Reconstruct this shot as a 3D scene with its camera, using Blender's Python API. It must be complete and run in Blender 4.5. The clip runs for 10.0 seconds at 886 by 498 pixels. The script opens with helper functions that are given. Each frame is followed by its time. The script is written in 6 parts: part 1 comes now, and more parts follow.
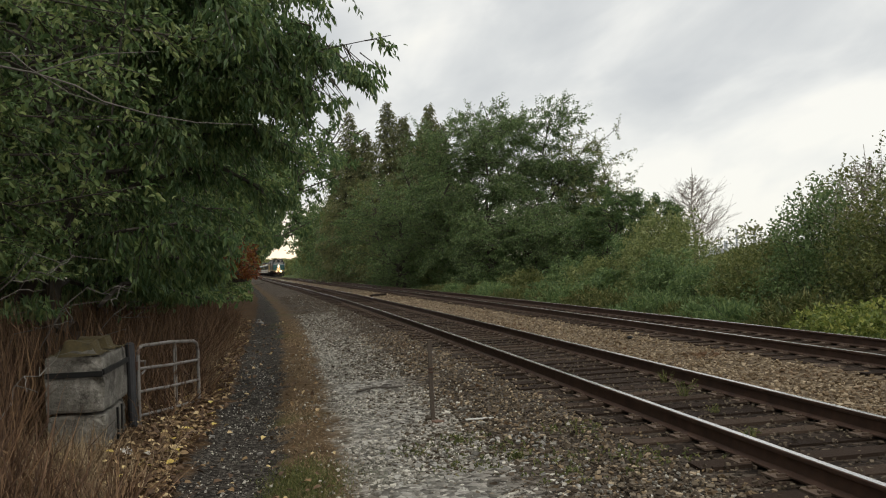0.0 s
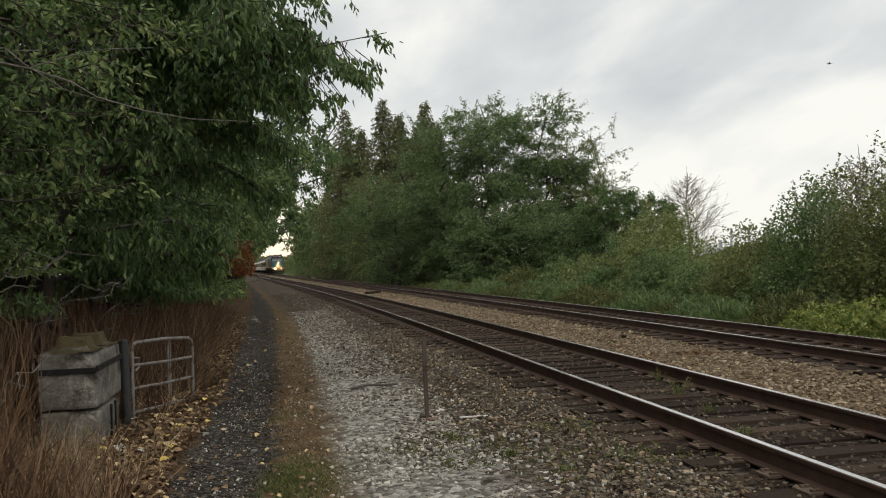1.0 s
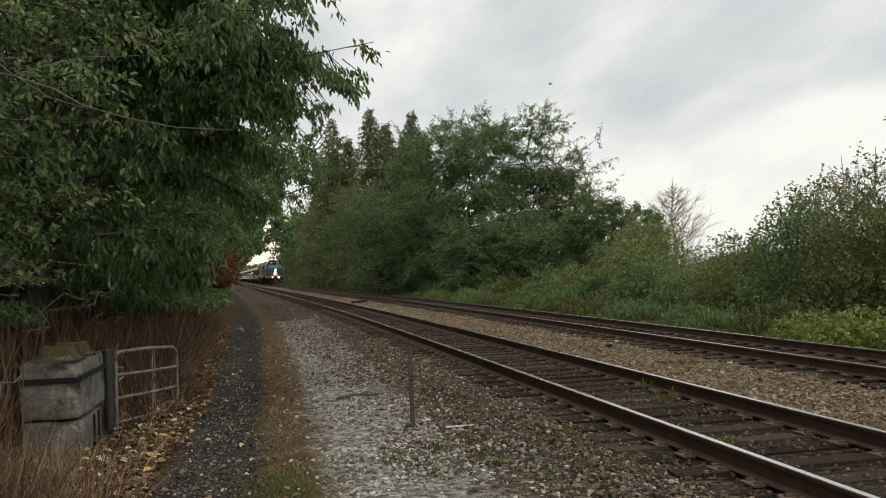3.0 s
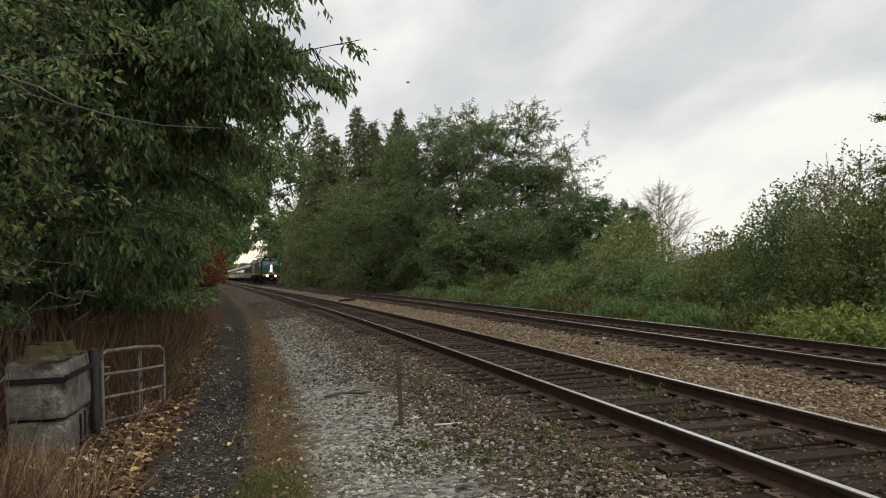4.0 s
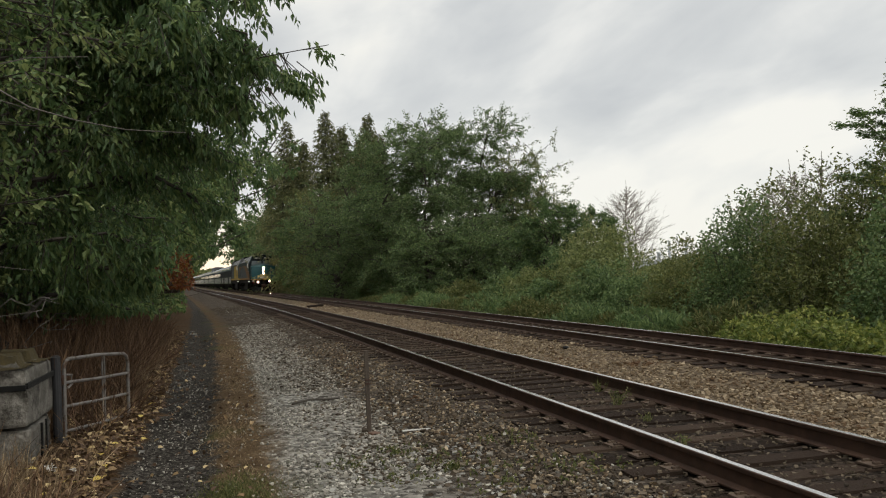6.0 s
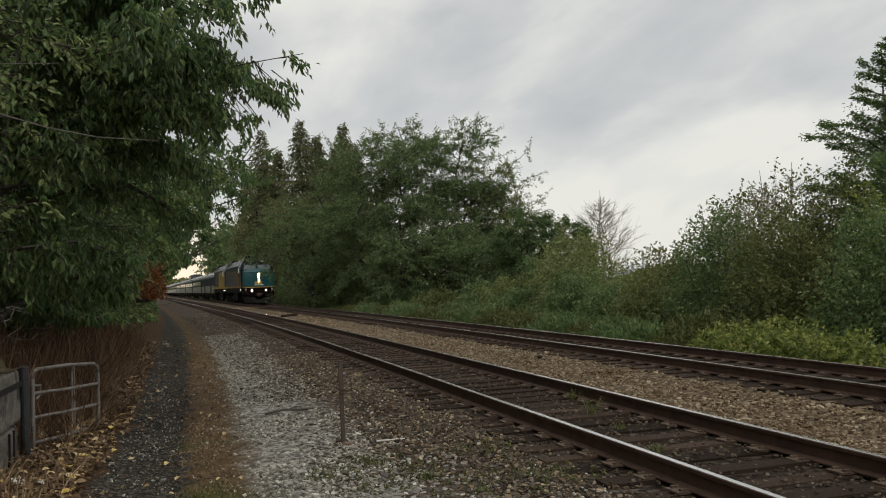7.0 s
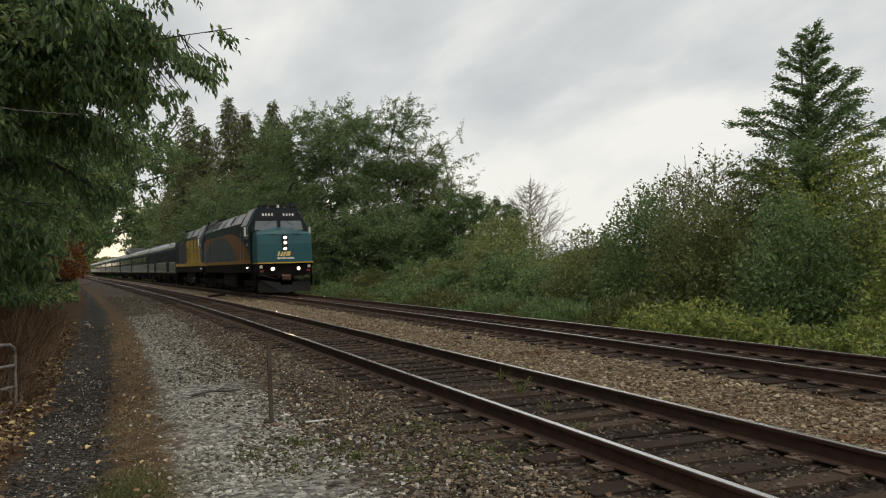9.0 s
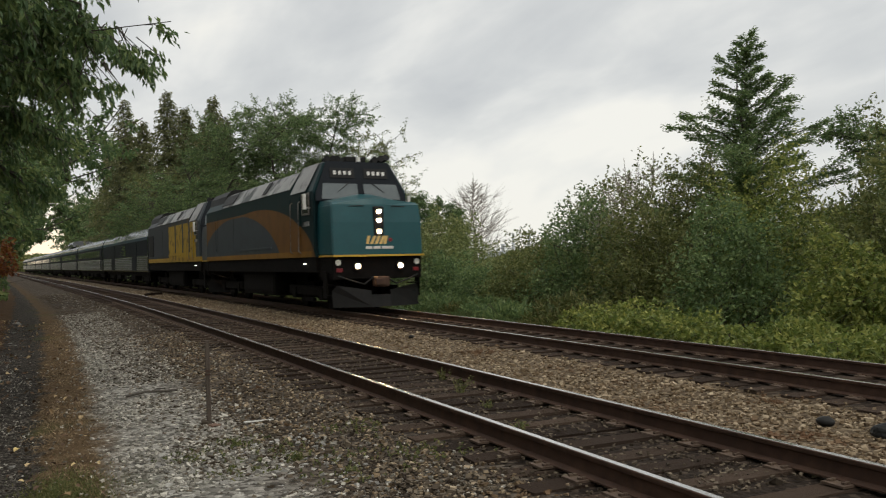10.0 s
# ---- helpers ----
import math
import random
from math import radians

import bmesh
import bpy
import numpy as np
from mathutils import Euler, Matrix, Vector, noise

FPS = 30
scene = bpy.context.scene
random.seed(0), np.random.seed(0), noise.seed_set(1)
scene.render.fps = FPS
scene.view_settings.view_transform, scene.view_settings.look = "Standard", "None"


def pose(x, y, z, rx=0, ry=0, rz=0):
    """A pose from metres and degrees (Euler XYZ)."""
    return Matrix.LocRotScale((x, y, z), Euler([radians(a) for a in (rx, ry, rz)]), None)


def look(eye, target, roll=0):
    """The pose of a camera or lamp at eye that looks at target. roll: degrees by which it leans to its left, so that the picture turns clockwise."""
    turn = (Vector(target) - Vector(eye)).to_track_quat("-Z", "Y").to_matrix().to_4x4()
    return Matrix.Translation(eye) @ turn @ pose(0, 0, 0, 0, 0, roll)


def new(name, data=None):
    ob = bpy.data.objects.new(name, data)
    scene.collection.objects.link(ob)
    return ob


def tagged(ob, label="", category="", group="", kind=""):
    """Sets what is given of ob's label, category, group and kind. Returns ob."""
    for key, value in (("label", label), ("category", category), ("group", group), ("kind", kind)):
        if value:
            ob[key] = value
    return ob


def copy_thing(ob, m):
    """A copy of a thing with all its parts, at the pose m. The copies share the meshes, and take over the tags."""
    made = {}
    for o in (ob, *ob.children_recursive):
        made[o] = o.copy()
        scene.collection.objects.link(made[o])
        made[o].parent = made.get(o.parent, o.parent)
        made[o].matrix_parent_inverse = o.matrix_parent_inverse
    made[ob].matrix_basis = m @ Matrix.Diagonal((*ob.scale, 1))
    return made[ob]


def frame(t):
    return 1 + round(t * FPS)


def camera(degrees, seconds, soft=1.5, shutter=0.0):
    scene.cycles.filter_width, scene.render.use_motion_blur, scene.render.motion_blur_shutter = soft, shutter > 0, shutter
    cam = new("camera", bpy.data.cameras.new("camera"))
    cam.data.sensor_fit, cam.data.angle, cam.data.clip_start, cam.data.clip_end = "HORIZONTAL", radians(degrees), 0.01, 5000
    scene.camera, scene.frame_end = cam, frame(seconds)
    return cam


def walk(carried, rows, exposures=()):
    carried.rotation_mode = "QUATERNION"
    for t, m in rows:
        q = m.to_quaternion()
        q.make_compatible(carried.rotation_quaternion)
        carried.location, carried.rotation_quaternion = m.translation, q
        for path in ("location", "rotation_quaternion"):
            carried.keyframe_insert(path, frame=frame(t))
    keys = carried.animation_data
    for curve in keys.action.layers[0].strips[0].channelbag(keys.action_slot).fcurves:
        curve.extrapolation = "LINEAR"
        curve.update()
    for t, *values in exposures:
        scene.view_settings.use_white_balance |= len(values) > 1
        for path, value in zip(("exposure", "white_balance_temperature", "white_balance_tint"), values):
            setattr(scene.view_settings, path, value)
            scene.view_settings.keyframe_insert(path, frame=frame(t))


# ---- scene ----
cam = camera(55.3, 10.0, soft=1.1, shutter=0.3)
EYE = 1.471  # above the rail heads, which lie at z = 0
# seconds, sideways drift, yaw, pitch, roll
ROWS = [
    (0.0, 0.0, -11.047, 1.122, 1.983),
    (0.5, 0.0012, -11.206, 0.935, 1.88),
    (1.0, 0.0024, -11.381, 0.965, 1.743),
    (1.5, 0.0036, -11.59, 1.188, 1.756),
    (2.0, 0.0048, -11.76, 1.462, 1.817),
    (2.5, 0.006, -12.013, 1.591, 1.697),
    (4.0, 0.0096, -13.097, 1.398, 1.854),
    (4.5, 0.0108, -13.784, 1.377, 1.928),
    (5.0, 0.012, -14.486, 1.462, 1.882),
    (5.5, 0.0132, -14.706, 1.467, 1.928),
    (7.0, 0.0168, -16.915, 2.279, 1.897),
    (7.5, 0.018, -17.736, 1.7, 1.833),
    (8.0, 0.0192, -18.806, 0.93, 1.78),
    (8.5, 0.0204, -19.928, 0.773, 1.693),
    (9.0, 0.0216, -21.584, 0.839, 1.56),
    (9.5, 0.0228, -22.945, 0.615, 1.381),
    (10.0, 0.024, -25.492, 0.702, 1.185),
]
# the clip's camera stops down a little as the lamps come near
STOPS = [(0.0, 0.0), (5.5, 0.0), (7.0, -0.26), (8.0, -0.18), (10.0, -0.10)]
walk(cam, [(t, pose(x, 0, EYE, 90 + pitch, roll, yaw)) for t, x, yaw, pitch, roll in ROWS], STOPS)

# ---- light: a bright overcast evening sky ----
SUN_AZ, SUN_EL = 172.0, 62.0  # degrees clockwise from the line's heading, and above the horizon
world = bpy.data.worlds.new("overcast_sky")
scene.world = world
world.use_nodes = True


def node(tree, kind, **values):
    n = tree.nodes.new(kind)
    for key, value in values.items():
        n.inputs[key.replace("_", " ")].default_value = value
    return n


def ramp(tree, stops, source, mode="LINEAR"):
    n = tree.nodes.new("ShaderNodeValToRGB")
    n.color_ramp.interpolation = mode
    while len(n.color_ramp.elements) < len(stops):
        n.color_ramp.elements.new(0.5)
    for e, (p, c) in zip(n.color_ramp.elements, stops):
        e.position = p
        e.color = (*c, 1) if len(c) == 3 else c
    tree.links.new(source, n.inputs[0])
    return n.outputs[0]


def maths(tree, op, a, b=None):
    n = tree.nodes.new("ShaderNodeMath")
    n.operation = op
    for i, v in enumerate((a, b)):
        if v is None:
            continue
        if isinstance(v, (int, float)):
            n.inputs[i].default_value = v
        else:
            tree.links.new(v, n.inputs[i])
    return n.outputs[0]


def blend(tree, factor, a, b, mode="MIX"):
    n = tree.nodes.new("ShaderNodeMix")
    n.data_type, n.blend_type = "RGBA", mode
    for socket, v in ((n.inputs[0], factor), (n.inputs[6], a), (n.inputs[7], b)):
        if isinstance(v, (int, float)):
            socket.default_value = v
        elif isinstance(v, tuple):
            socket.default_value = (*v, 1)
        else:
            tree.links.new(v, socket)
    return n.outputs[2]


def make_sky():
    tree = world.node_tree
    out = tree.nodes["Background"]
    sky = tree.nodes.new("ShaderNodeTexSky")
    sky.sky_type, sky.sun_disc = "NISHITA", False
    sky.sun_elevation, sky.sun_rotation = radians(SUN_EL), radians(SUN_AZ)
    coord = tree.nodes.new("ShaderNodeTexCoord")
    sep = tree.nodes.new("ShaderNodeSeparateXYZ")
    tree.links.new(coord.outputs["Generated"], sep.inputs[0])
    # cloud sheets: long rolls that climb to the right of the line's heading
    x, y, z = sep.outputs
    across = maths(tree, "SUBTRACT", maths(tree, "MULTIPLY", x, 0.906), maths(tree, "MULTIPLY", y, 0.423))
    ahead = maths(tree, "ADD", maths(tree, "MULTIPLY", x, 0.423), maths(tree, "MULTIPLY", y, 0.906))
    comb = tree.nodes.new("ShaderNodeCombineXYZ")
    tree.links.new(maths(tree, "ADD", maths(tree, "MULTIPLY", across, 3.0), 4.3), comb.inputs[0])
    tree.links.new(maths(tree, "MULTIPLY", maths(tree, "SUBTRACT", z, maths(tree, "MULTIPLY", across, 0.22)), 6.0), comb.inputs[1])
    tree.links.new(ahead, comb.inputs[2])
    big = node(tree, "ShaderNodeTexNoise", Scale=1.0, Detail=5.0, Roughness=0.48, Distortion=0.5)
    fine = node(tree, "ShaderNodeTexNoise", Scale=2.6, Detail=5.0, Roughness=0.5, Distortion=0.3)
    for n in (big, fine):
        tree.links.new(comb.outputs[0], n.inputs["Vector"])
    cover = maths(tree, "ADD", maths(tree, "MULTIPLY", big.outputs[0], 0.74), maths(tree, "MULTIPLY", fine.outputs[0], 0.26))
    # the sheet is thinnest ahead and to the right, and thick over the wood
    thin = ramp(tree, [(0.0, (0, 0, 0)), (0.30, (0.45, 0.45, 0.45)), (0.46, (1, 1, 1)), (0.80, (0.95, 0.95, 0.95))], maths(tree, "ADD", maths(tree, "MULTIPLY", across, 1.0), 0.5))
    cover = maths(tree, "ADD", cover, maths(tree, "MULTIPLY", maths(tree, "SUBTRACT", thin, 0.75), 0.10))
    cloud = ramp(tree, [(0.34, (0.51, 0.525, 0.53)), (0.44, (0.615, 0.625, 0.615)), (0.51, (0.73, 0.73, 0.70)), (0.58, (0.83, 0.815, 0.755))], cover)
    # low down the evening light comes in, warmest where the line leads
    low = ramp(tree, [(0.0, (1, 1, 1)), (0.07, (0.6, 0.6, 0.6)), (0.20, (0, 0, 0))], z)
    lit = blend(tree, maths(tree, "MULTIPLY", low, 0.4), cloud, (0.79, 0.78, 0.725))
    dusk = maths(tree, "MULTIPLY", ramp(tree, [(0.93, (0, 0, 0)), (0.99, (1, 1, 1))], y), ramp(tree, [(0.02, (1, 1, 1)), (0.085, (0, 0, 0))], z))
    lit = blend(tree, dusk, lit, (1.15, 0.97, 0.72))
    mixed = blend(tree, 0.93, blend(tree, 1.0, sky.outputs[0], (0.1, 0.1, 0.1), "MULTIPLY"), lit)
    tree.links.new(mixed, out.inputs[0])
    out.inputs[1].default_value = 1.22


make_sky()
sun = new("sun", bpy.data.lights.new("sun", "SUN"))
sun.data.energy, sun.data.angle, sun.data.color = 0.95, radians(40), (1.0, 0.93, 0.80)
a, e = radians(SUN_AZ), radians(SUN_EL)
sun.matrix_world = look((0, 0, 60), (-math.sin(a) * math.cos(e), -math.cos(a) * math.cos(e), 60 - math.sin(e)))


# ---- materials ----
def material(name, stops, scale=6.0, rough=0.8, metal=0.0, bump=0.0, bump_scale=60.0, detail=6.0, random_by="", stretch=(1, 1, 1), coat=0.0, leaf=0.0, dirt=None, shine=0.5):
    """A surface whose colour runs through stops by noise at two sizes; random_by: "object" or "island" shifts each piece."""
    m = bpy.data.materials.new(name)
    m.use_nodes = True
    tree = m.node_tree
    bsdf = tree.nodes["Principled BSDF"]
    coord = tree.nodes.new("ShaderNodeTexCoord")
    place = tree.nodes.new("ShaderNodeMapping")
    place.inputs["Scale"].default_value = stretch
    tree.links.new(coord.outputs["Object"], place.inputs[0])
    big = node(tree, "ShaderNodeTexNoise", Scale=scale, Detail=detail, Roughness=0.6)
    small = node(tree, "ShaderNodeTexNoise", Scale=scale * 7.3, Detail=4.0, Roughness=0.6)
    for n in (big, small):
        tree.links.new(place.outputs[0], n.inputs["Vector"])
    value = maths(tree, "ADD", maths(tree, "MULTIPLY", big.outputs[0], 0.62), maths(tree, "MULTIPLY", small.outputs[0], 0.38))
    if random_by:
        if random_by == "object":
            r = tree.nodes.new("ShaderNodeObjectInfo").outputs["Random"]
        else:
            r = tree.nodes.new("ShaderNodeNewGeometry").outputs["Random Per Island"]
        value = maths(tree, "ADD", maths(tree, "MULTIPLY", value, 0.35), maths(tree, "MULTIPLY", r, 0.65))
    colour = ramp(tree, stops, value)
    if dirt:
        spots = node(tree, "ShaderNodeTexNoise", Scale=dirt[1], Detail=5.0, Roughness=0.65)
        tree.links.new(coord.outputs["Object"], spots.inputs["Vector"])
        colour = blend(tree, ramp(tree, [(dirt[2], (0, 0, 0)), (dirt[2] + 0.12, (1, 1, 1))], spots.outputs[0]), colour, dirt[0])
    tree.links.new(colour, bsdf.inputs["Base Color"])
    bsdf.inputs["Metallic"].default_value = metal
    bsdf.inputs["Specular IOR Level"].default_value = shine
    tree.links.new(ramp(tree, [(0.2, (rough * 0.82,) * 3), (0.8, (min(1, rough * 1.15),) * 3)], small.outputs[0]), bsdf.inputs["Roughness"])
    bsdf.inputs["Coat Weight"].default_value = coat
    if bump:
        grain = node(tree, "ShaderNodeTexNoise", Scale=bump_scale, Detail=5.0, Roughness=0.65)
        tree.links.new(place.outputs[0], grain.inputs["Vector"])
        b = node(tree, "ShaderNodeBump", Strength=min(1.0, bump), Distance=0.02)
        tree.links.new(grain.outputs[0], b.inputs["Height"])
        tree.links.new(b.outputs[0], bsdf.inputs["Normal"])
    if leaf:
        through_leaf = tree.nodes.new("ShaderNodeBsdfTranslucent")
        tree.links.new(colour, through_leaf.inputs[0])
        mix = node(tree, "ShaderNodeMixShader", Fac=leaf)
        tree.links.new(bsdf.outputs[0], mix.inputs[1])
        tree.links.new(through_leaf.outputs[0], mix.inputs[2])
        tree.links.new(mix.outputs[0], tree.nodes["Material Output"].inputs[0])
    return m


def leaves_of(name, dark, mid, light, turned=None):
    stops = [(0.15, dark), (0.5, mid), (0.78, light)]
    if turned:
        stops += [(0.86, light), (0.9, turned)]
    return material(name, stops, scale=0.5, rough=0.5, random_by="island", leaf=0.42)


def glow(name, colour, strength):
    m = bpy.data.materials.new(name)
    m.use_nodes = True
    b = m.node_tree.nodes["Principled BSDF"]
    b.inputs["Base Color"].default_value = (*colour, 1)
    b.inputs["Emission Color"].default_value = (*colour, 1)
    b.inputs["Emission Strength"].default_value = strength
    return m


M = {}
M["leaf_left"] = leaves_of("broad_leaf", (0.082, 0.142, 0.052), (0.162, 0.246, 0.088), (0.31, 0.365, 0.138), (0.66, 0.52, 0.18))
M["leaf_cherry"] = leaves_of("drooping_leaf", (0.064, 0.120, 0.048), (0.120, 0.196, 0.074), (0.215, 0.285, 0.10), (0.42, 0.27, 0.09))
M["leaf_red"] = leaves_of("autumn_leaf", (0.10, 0.035, 0.015), (0.20, 0.06, 0.02), (0.26, 0.14, 0.03))
M["leaf_alder"] = leaves_of("alder_leaf", (0.084, 0.142, 0.056), (0.158, 0.236, 0.092), (0.25, 0.325, 0.132))
M["leaf_pale"] = leaves_of("birch_leaf", (0.135, 0.169, 0.061), (0.216, 0.257, 0.095), (0.324, 0.338, 0.135))
M["leaf_bramble"] = leaves_of("bramble_leaf", (0.108, 0.158, 0.038), (0.209, 0.259, 0.063), (0.392, 0.405, 0.114), (0.481, 0.405, 0.120))
M["leaf_dull"] = leaves_of("dull_leaf", (0.098, 0.124, 0.042), (0.172, 0.198, 0.066), (0.258, 0.265, 0.095), (0.291, 0.185, 0.069))
M["needle"] = leaves_of("conifer_needle", (0.105, 0.123, 0.053), (0.171, 0.185, 0.079), (0.242, 0.242, 0.110))
M["bark"] = material("bark", [(0.3, (0.035, 0.028, 0.022)), (0.7, (0.11, 0.095, 0.08))], scale=5, rough=0.9, bump=0.6, bump_scale=25, stretch=(3, 3, 1))
M["bark_pale"] = material("pale_bark", [(0.3, (0.10, 0.09, 0.08)), (0.7, (0.24, 0.22, 0.20))], scale=5, rough=0.9, bump=0.4, bump_scale=25)
M["twig_pale"] = material("pale_twig", [(0.3, (0.26, 0.23, 0.20)), (0.7, (0.42, 0.37, 0.32))], scale=5, rough=0.9)
M["dry"] = material("dry_grass", [(0.15, (0.10, 0.066, 0.036)), (0.5, (0.24, 0.17, 0.098)), (0.85, (0.48, 0.37, 0.235))], scale=1, rough=0.85, random_by="island")
M["dry_stem"] = material("dead_stem", [(0.15, (0.056, 0.031, 0.020)), (0.5, (0.125, 0.069, 0.037)), (0.85, (0.237, 0.144, 0.075))], scale=1, rough=0.85, random_by="island")
M["grass"] = material("green_grass", [(0.15, (0.055, 0.075, 0.02)), (0.5, (0.11, 0.13, 0.036)), (0.85, (0.25, 0.23, 0.09))], scale=1, rough=0.7, random_by="island", leaf=0.2)
M["fallen"] = material("fallen_leaf", [(0.1, (0.06, 0.032, 0.018)), (0.5, (0.14, 0.082, 0.042)), (0.72, (0.30, 0.20, 0.10)), (0.80, (0.58, 0.45, 0.25)), (0.93, (0.68, 0.52, 0.12))], scale=1, rough=0.7, random_by="island")
M["stone_light"] = material("pale_ballast", [(0.1, (0.085, 0.08, 0.07)), (0.45, (0.26, 0.243, 0.208)), (0.8, (0.62, 0.59, 0.525))], scale=14, shine=0.2, rough=0.85, random_by="island", bump=0.3, bump_scale=80)
M["stone_tan"] = material("tan_ballast", [(0.1, (0.076, 0.050, 0.029)), (0.45, (0.211, 0.153, 0.093)), (0.8, (0.464, 0.378, 0.265))], scale=14, shine=0.2, rough=0.85, random_by="island", bump=0.3, bump_scale=80, dirt=((0.130, 0.071, 0.038), 0.9, 0.54))
M["stone_dark"] = material("sooty_ballast", [(0.1, (0.032, 0.024, 0.017)), (0.45, (0.086, 0.066, 0.047)), (0.85, (0.220, 0.180, 0.132))], scale=14, shine=0.2, rough=0.85, random_by="island", bump=0.3, bump_scale=80)
M["stone_each"] = material("pale_stone", [(0.1, (0.13, 0.125, 0.115)), (0.45, (0.27, 0.26, 0.24)), (0.8, (0.46, 0.45, 0.42))], scale=14, rough=0.85, random_by="object", bump=0.3, bump_scale=80)
M["leaf_yellow"] = material("yellow_leaf", [(0.3, (0.50, 0.36, 0.08)), (0.7, (0.72, 0.58, 0.17))], scale=12, rough=0.6, random_by="object")
M["tie"] = material("creosoted_timber", [(0.2, (0.028, 0.019, 0.014)), (0.5, (0.052, 0.036, 0.027)), (0.8, (0.088, 0.062, 0.046))], scale=4, shine=0.12, rough=0.95, bump=0.7, bump_scale=40, stretch=(0.6, 7, 3), random_by="object")
M["rust"] = material("rusted_steel", [(0.3, (0.040, 0.022, 0.015)), (0.5, (0.075, 0.040, 0.026)), (0.7, (0.12, 0.066, 0.042))], scale=5, rough=0.75, metal=0.25, bump=0.25, bump_scale=90)
M["plate"] = material("rusted_plate", [(0.3, (0.070, 0.048, 0.036)), (0.5, (0.13, 0.09, 0.066)), (0.7, (0.19, 0.14, 0.10))], scale=6, rough=0.7, metal=0.2, bump=0.3, bump_scale=60)
M["railhead"] = material("worn_rail_head", [(0.3, (0.62, 0.60, 0.58)), (0.7, (0.80, 0.78, 0.76))], scale=3, rough=0.25, metal=1.0, stretch=(1, 0.1, 1))
M["concrete"] = material("weathered_concrete", [(0.3, (0.065, 0.058, 0.048)), (0.5, (0.165, 0.153, 0.132)), (0.7, (0.38, 0.36, 0.32))], scale=4.0, rough=0.95, bump=0.9, bump_scale=30, dirt=((0.032, 0.027, 0.021), 3.0, 0.54))
M["moss"] = material("moss", [(0.3, (0.040, 0.032, 0.014)), (0.6, (0.105, 0.080, 0.032)), (0.8, (0.20, 0.155, 0.075))], scale=9, rough=1.0, bump=0.9, bump_scale=70)
M["galv"] = material("galvanised_tube", [(0.3, (0.15, 0.14, 0.13)), (0.7, (0.33, 0.31, 0.29))], scale=7, rough=0.6, metal=0.3, bump=0.1, dirt=((0.085, 0.048, 0.028), 9.0, 0.52))
M["iron_post"] = material("grey_painted_post", [(0.3, (0.030, 0.030, 0.033)), (0.7, (0.065, 0.065, 0.07))], scale=6, rough=0.6, metal=0.3, bump=0.2)
M["stake"] = material("weathered_stake", [(0.3, (0.055, 0.042, 0.033)), (0.7, (0.12, 0.095, 0.075))], scale=6, rough=0.85, bump=0.4, stretch=(3, 3, 0.4))
M["white"] = material("white_plastic", [(0.3, (0.60, 0.59, 0.56)), (0.7, (0.78, 0.77, 0.74))], scale=8, rough=0.45)
M["brick_red"] = material("red_chip", [(0.3, (0.13, 0.075, 0.05)), (0.7, (0.20, 0.125, 0.09))], scale=9, rough=0.9, bump=0.3)
M["black"] = material("black_steel", [(0.3, (0.008, 0.008, 0.009)), (0.7, (0.018, 0.018, 0.017))], scale=4, rough=0.6, bump=0.1, shine=0.25)
# near black: the deep shade under the vehicles is in this colour
M["under"] = material("grimy_shaded_underframe", [(0.3, (0.005, 0.0045, 0.004)), (0.7, (0.013, 0.011, 0.010))], scale=3, rough=0.9, bump=0.3, shine=0.1)
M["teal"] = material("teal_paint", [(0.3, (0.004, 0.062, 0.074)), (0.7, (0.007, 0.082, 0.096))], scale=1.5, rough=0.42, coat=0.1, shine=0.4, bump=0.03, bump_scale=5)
M["navy"] = material("dark_slate_paint", [(0.3, (0.007, 0.010, 0.014)), (0.7, (0.011, 0.015, 0.020))], scale=2, rough=0.6, shine=0.15)
M["yellow"] = material("yellow_paint", [(0.3, (0.48, 0.29, 0.03)), (0.7, (0.62, 0.40, 0.05))], scale=2, rough=0.45, coat=0.1, dirt=((0.10, 0.07, 0.03), 2.5, 0.60))
M["gold"] = material("pale_gold_paint", [(0.3, (0.62, 0.42, 0.12)), (0.7, (0.72, 0.54, 0.22))], scale=2, rough=0.45)
M["grey_paint"] = material("grey_paint", [(0.3, (0.065, 0.075, 0.085)), (0.7, (0.10, 0.112, 0.125))], scale=1.2, rough=0.45, coat=0.1)
M["roof"] = material("pale_grey_roof", [(0.3, (0.24, 0.24, 0.235)), (0.7, (0.38, 0.38, 0.37))], scale=1.2, rough=0.6, dirt=((0.04, 0.045, 0.045), 0.8, 0.46))
M["steel"] = material("stainless_steel", [(0.3, (0.17, 0.18, 0.18)), (0.7, (0.27, 0.28, 0.275))], scale=1, rough=0.24, metal=0.95, stretch=(1, 0.2, 1))
# darker than the body steel: the trees' shade on the sides is in it
M["flute"] = material("shaded_fluted_steel", [(0.3, (0.085, 0.09, 0.088)), (0.7, (0.17, 0.18, 0.175))], scale=1, rough=0.30, metal=0.9, stretch=(1, 0.2, 1))
M["blue"] = material("blue_band", [(0.3, (0.012, 0.045, 0.075)), (0.7, (0.020, 0.065, 0.10))], scale=2, rough=0.4)
M["glass"] = material("dark_window_glass", [(0.3, (0.012, 0.015, 0.016)), (0.7, (0.020, 0.024, 0.025))], scale=1, rough=0.08)
M["screen"] = material("windscreen_glass", [(0.3, (0.11, 0.13, 0.135)), (0.7, (0.16, 0.18, 0.185))], scale=1, rough=0.10, metal=0.2)
M["lamp"] = glow("headlamp", (1.0, 0.66, 0.34), 300.0)
M["lamp_small"] = glow("step_lamp", (1.0, 0.93, 0.8), 8.0)
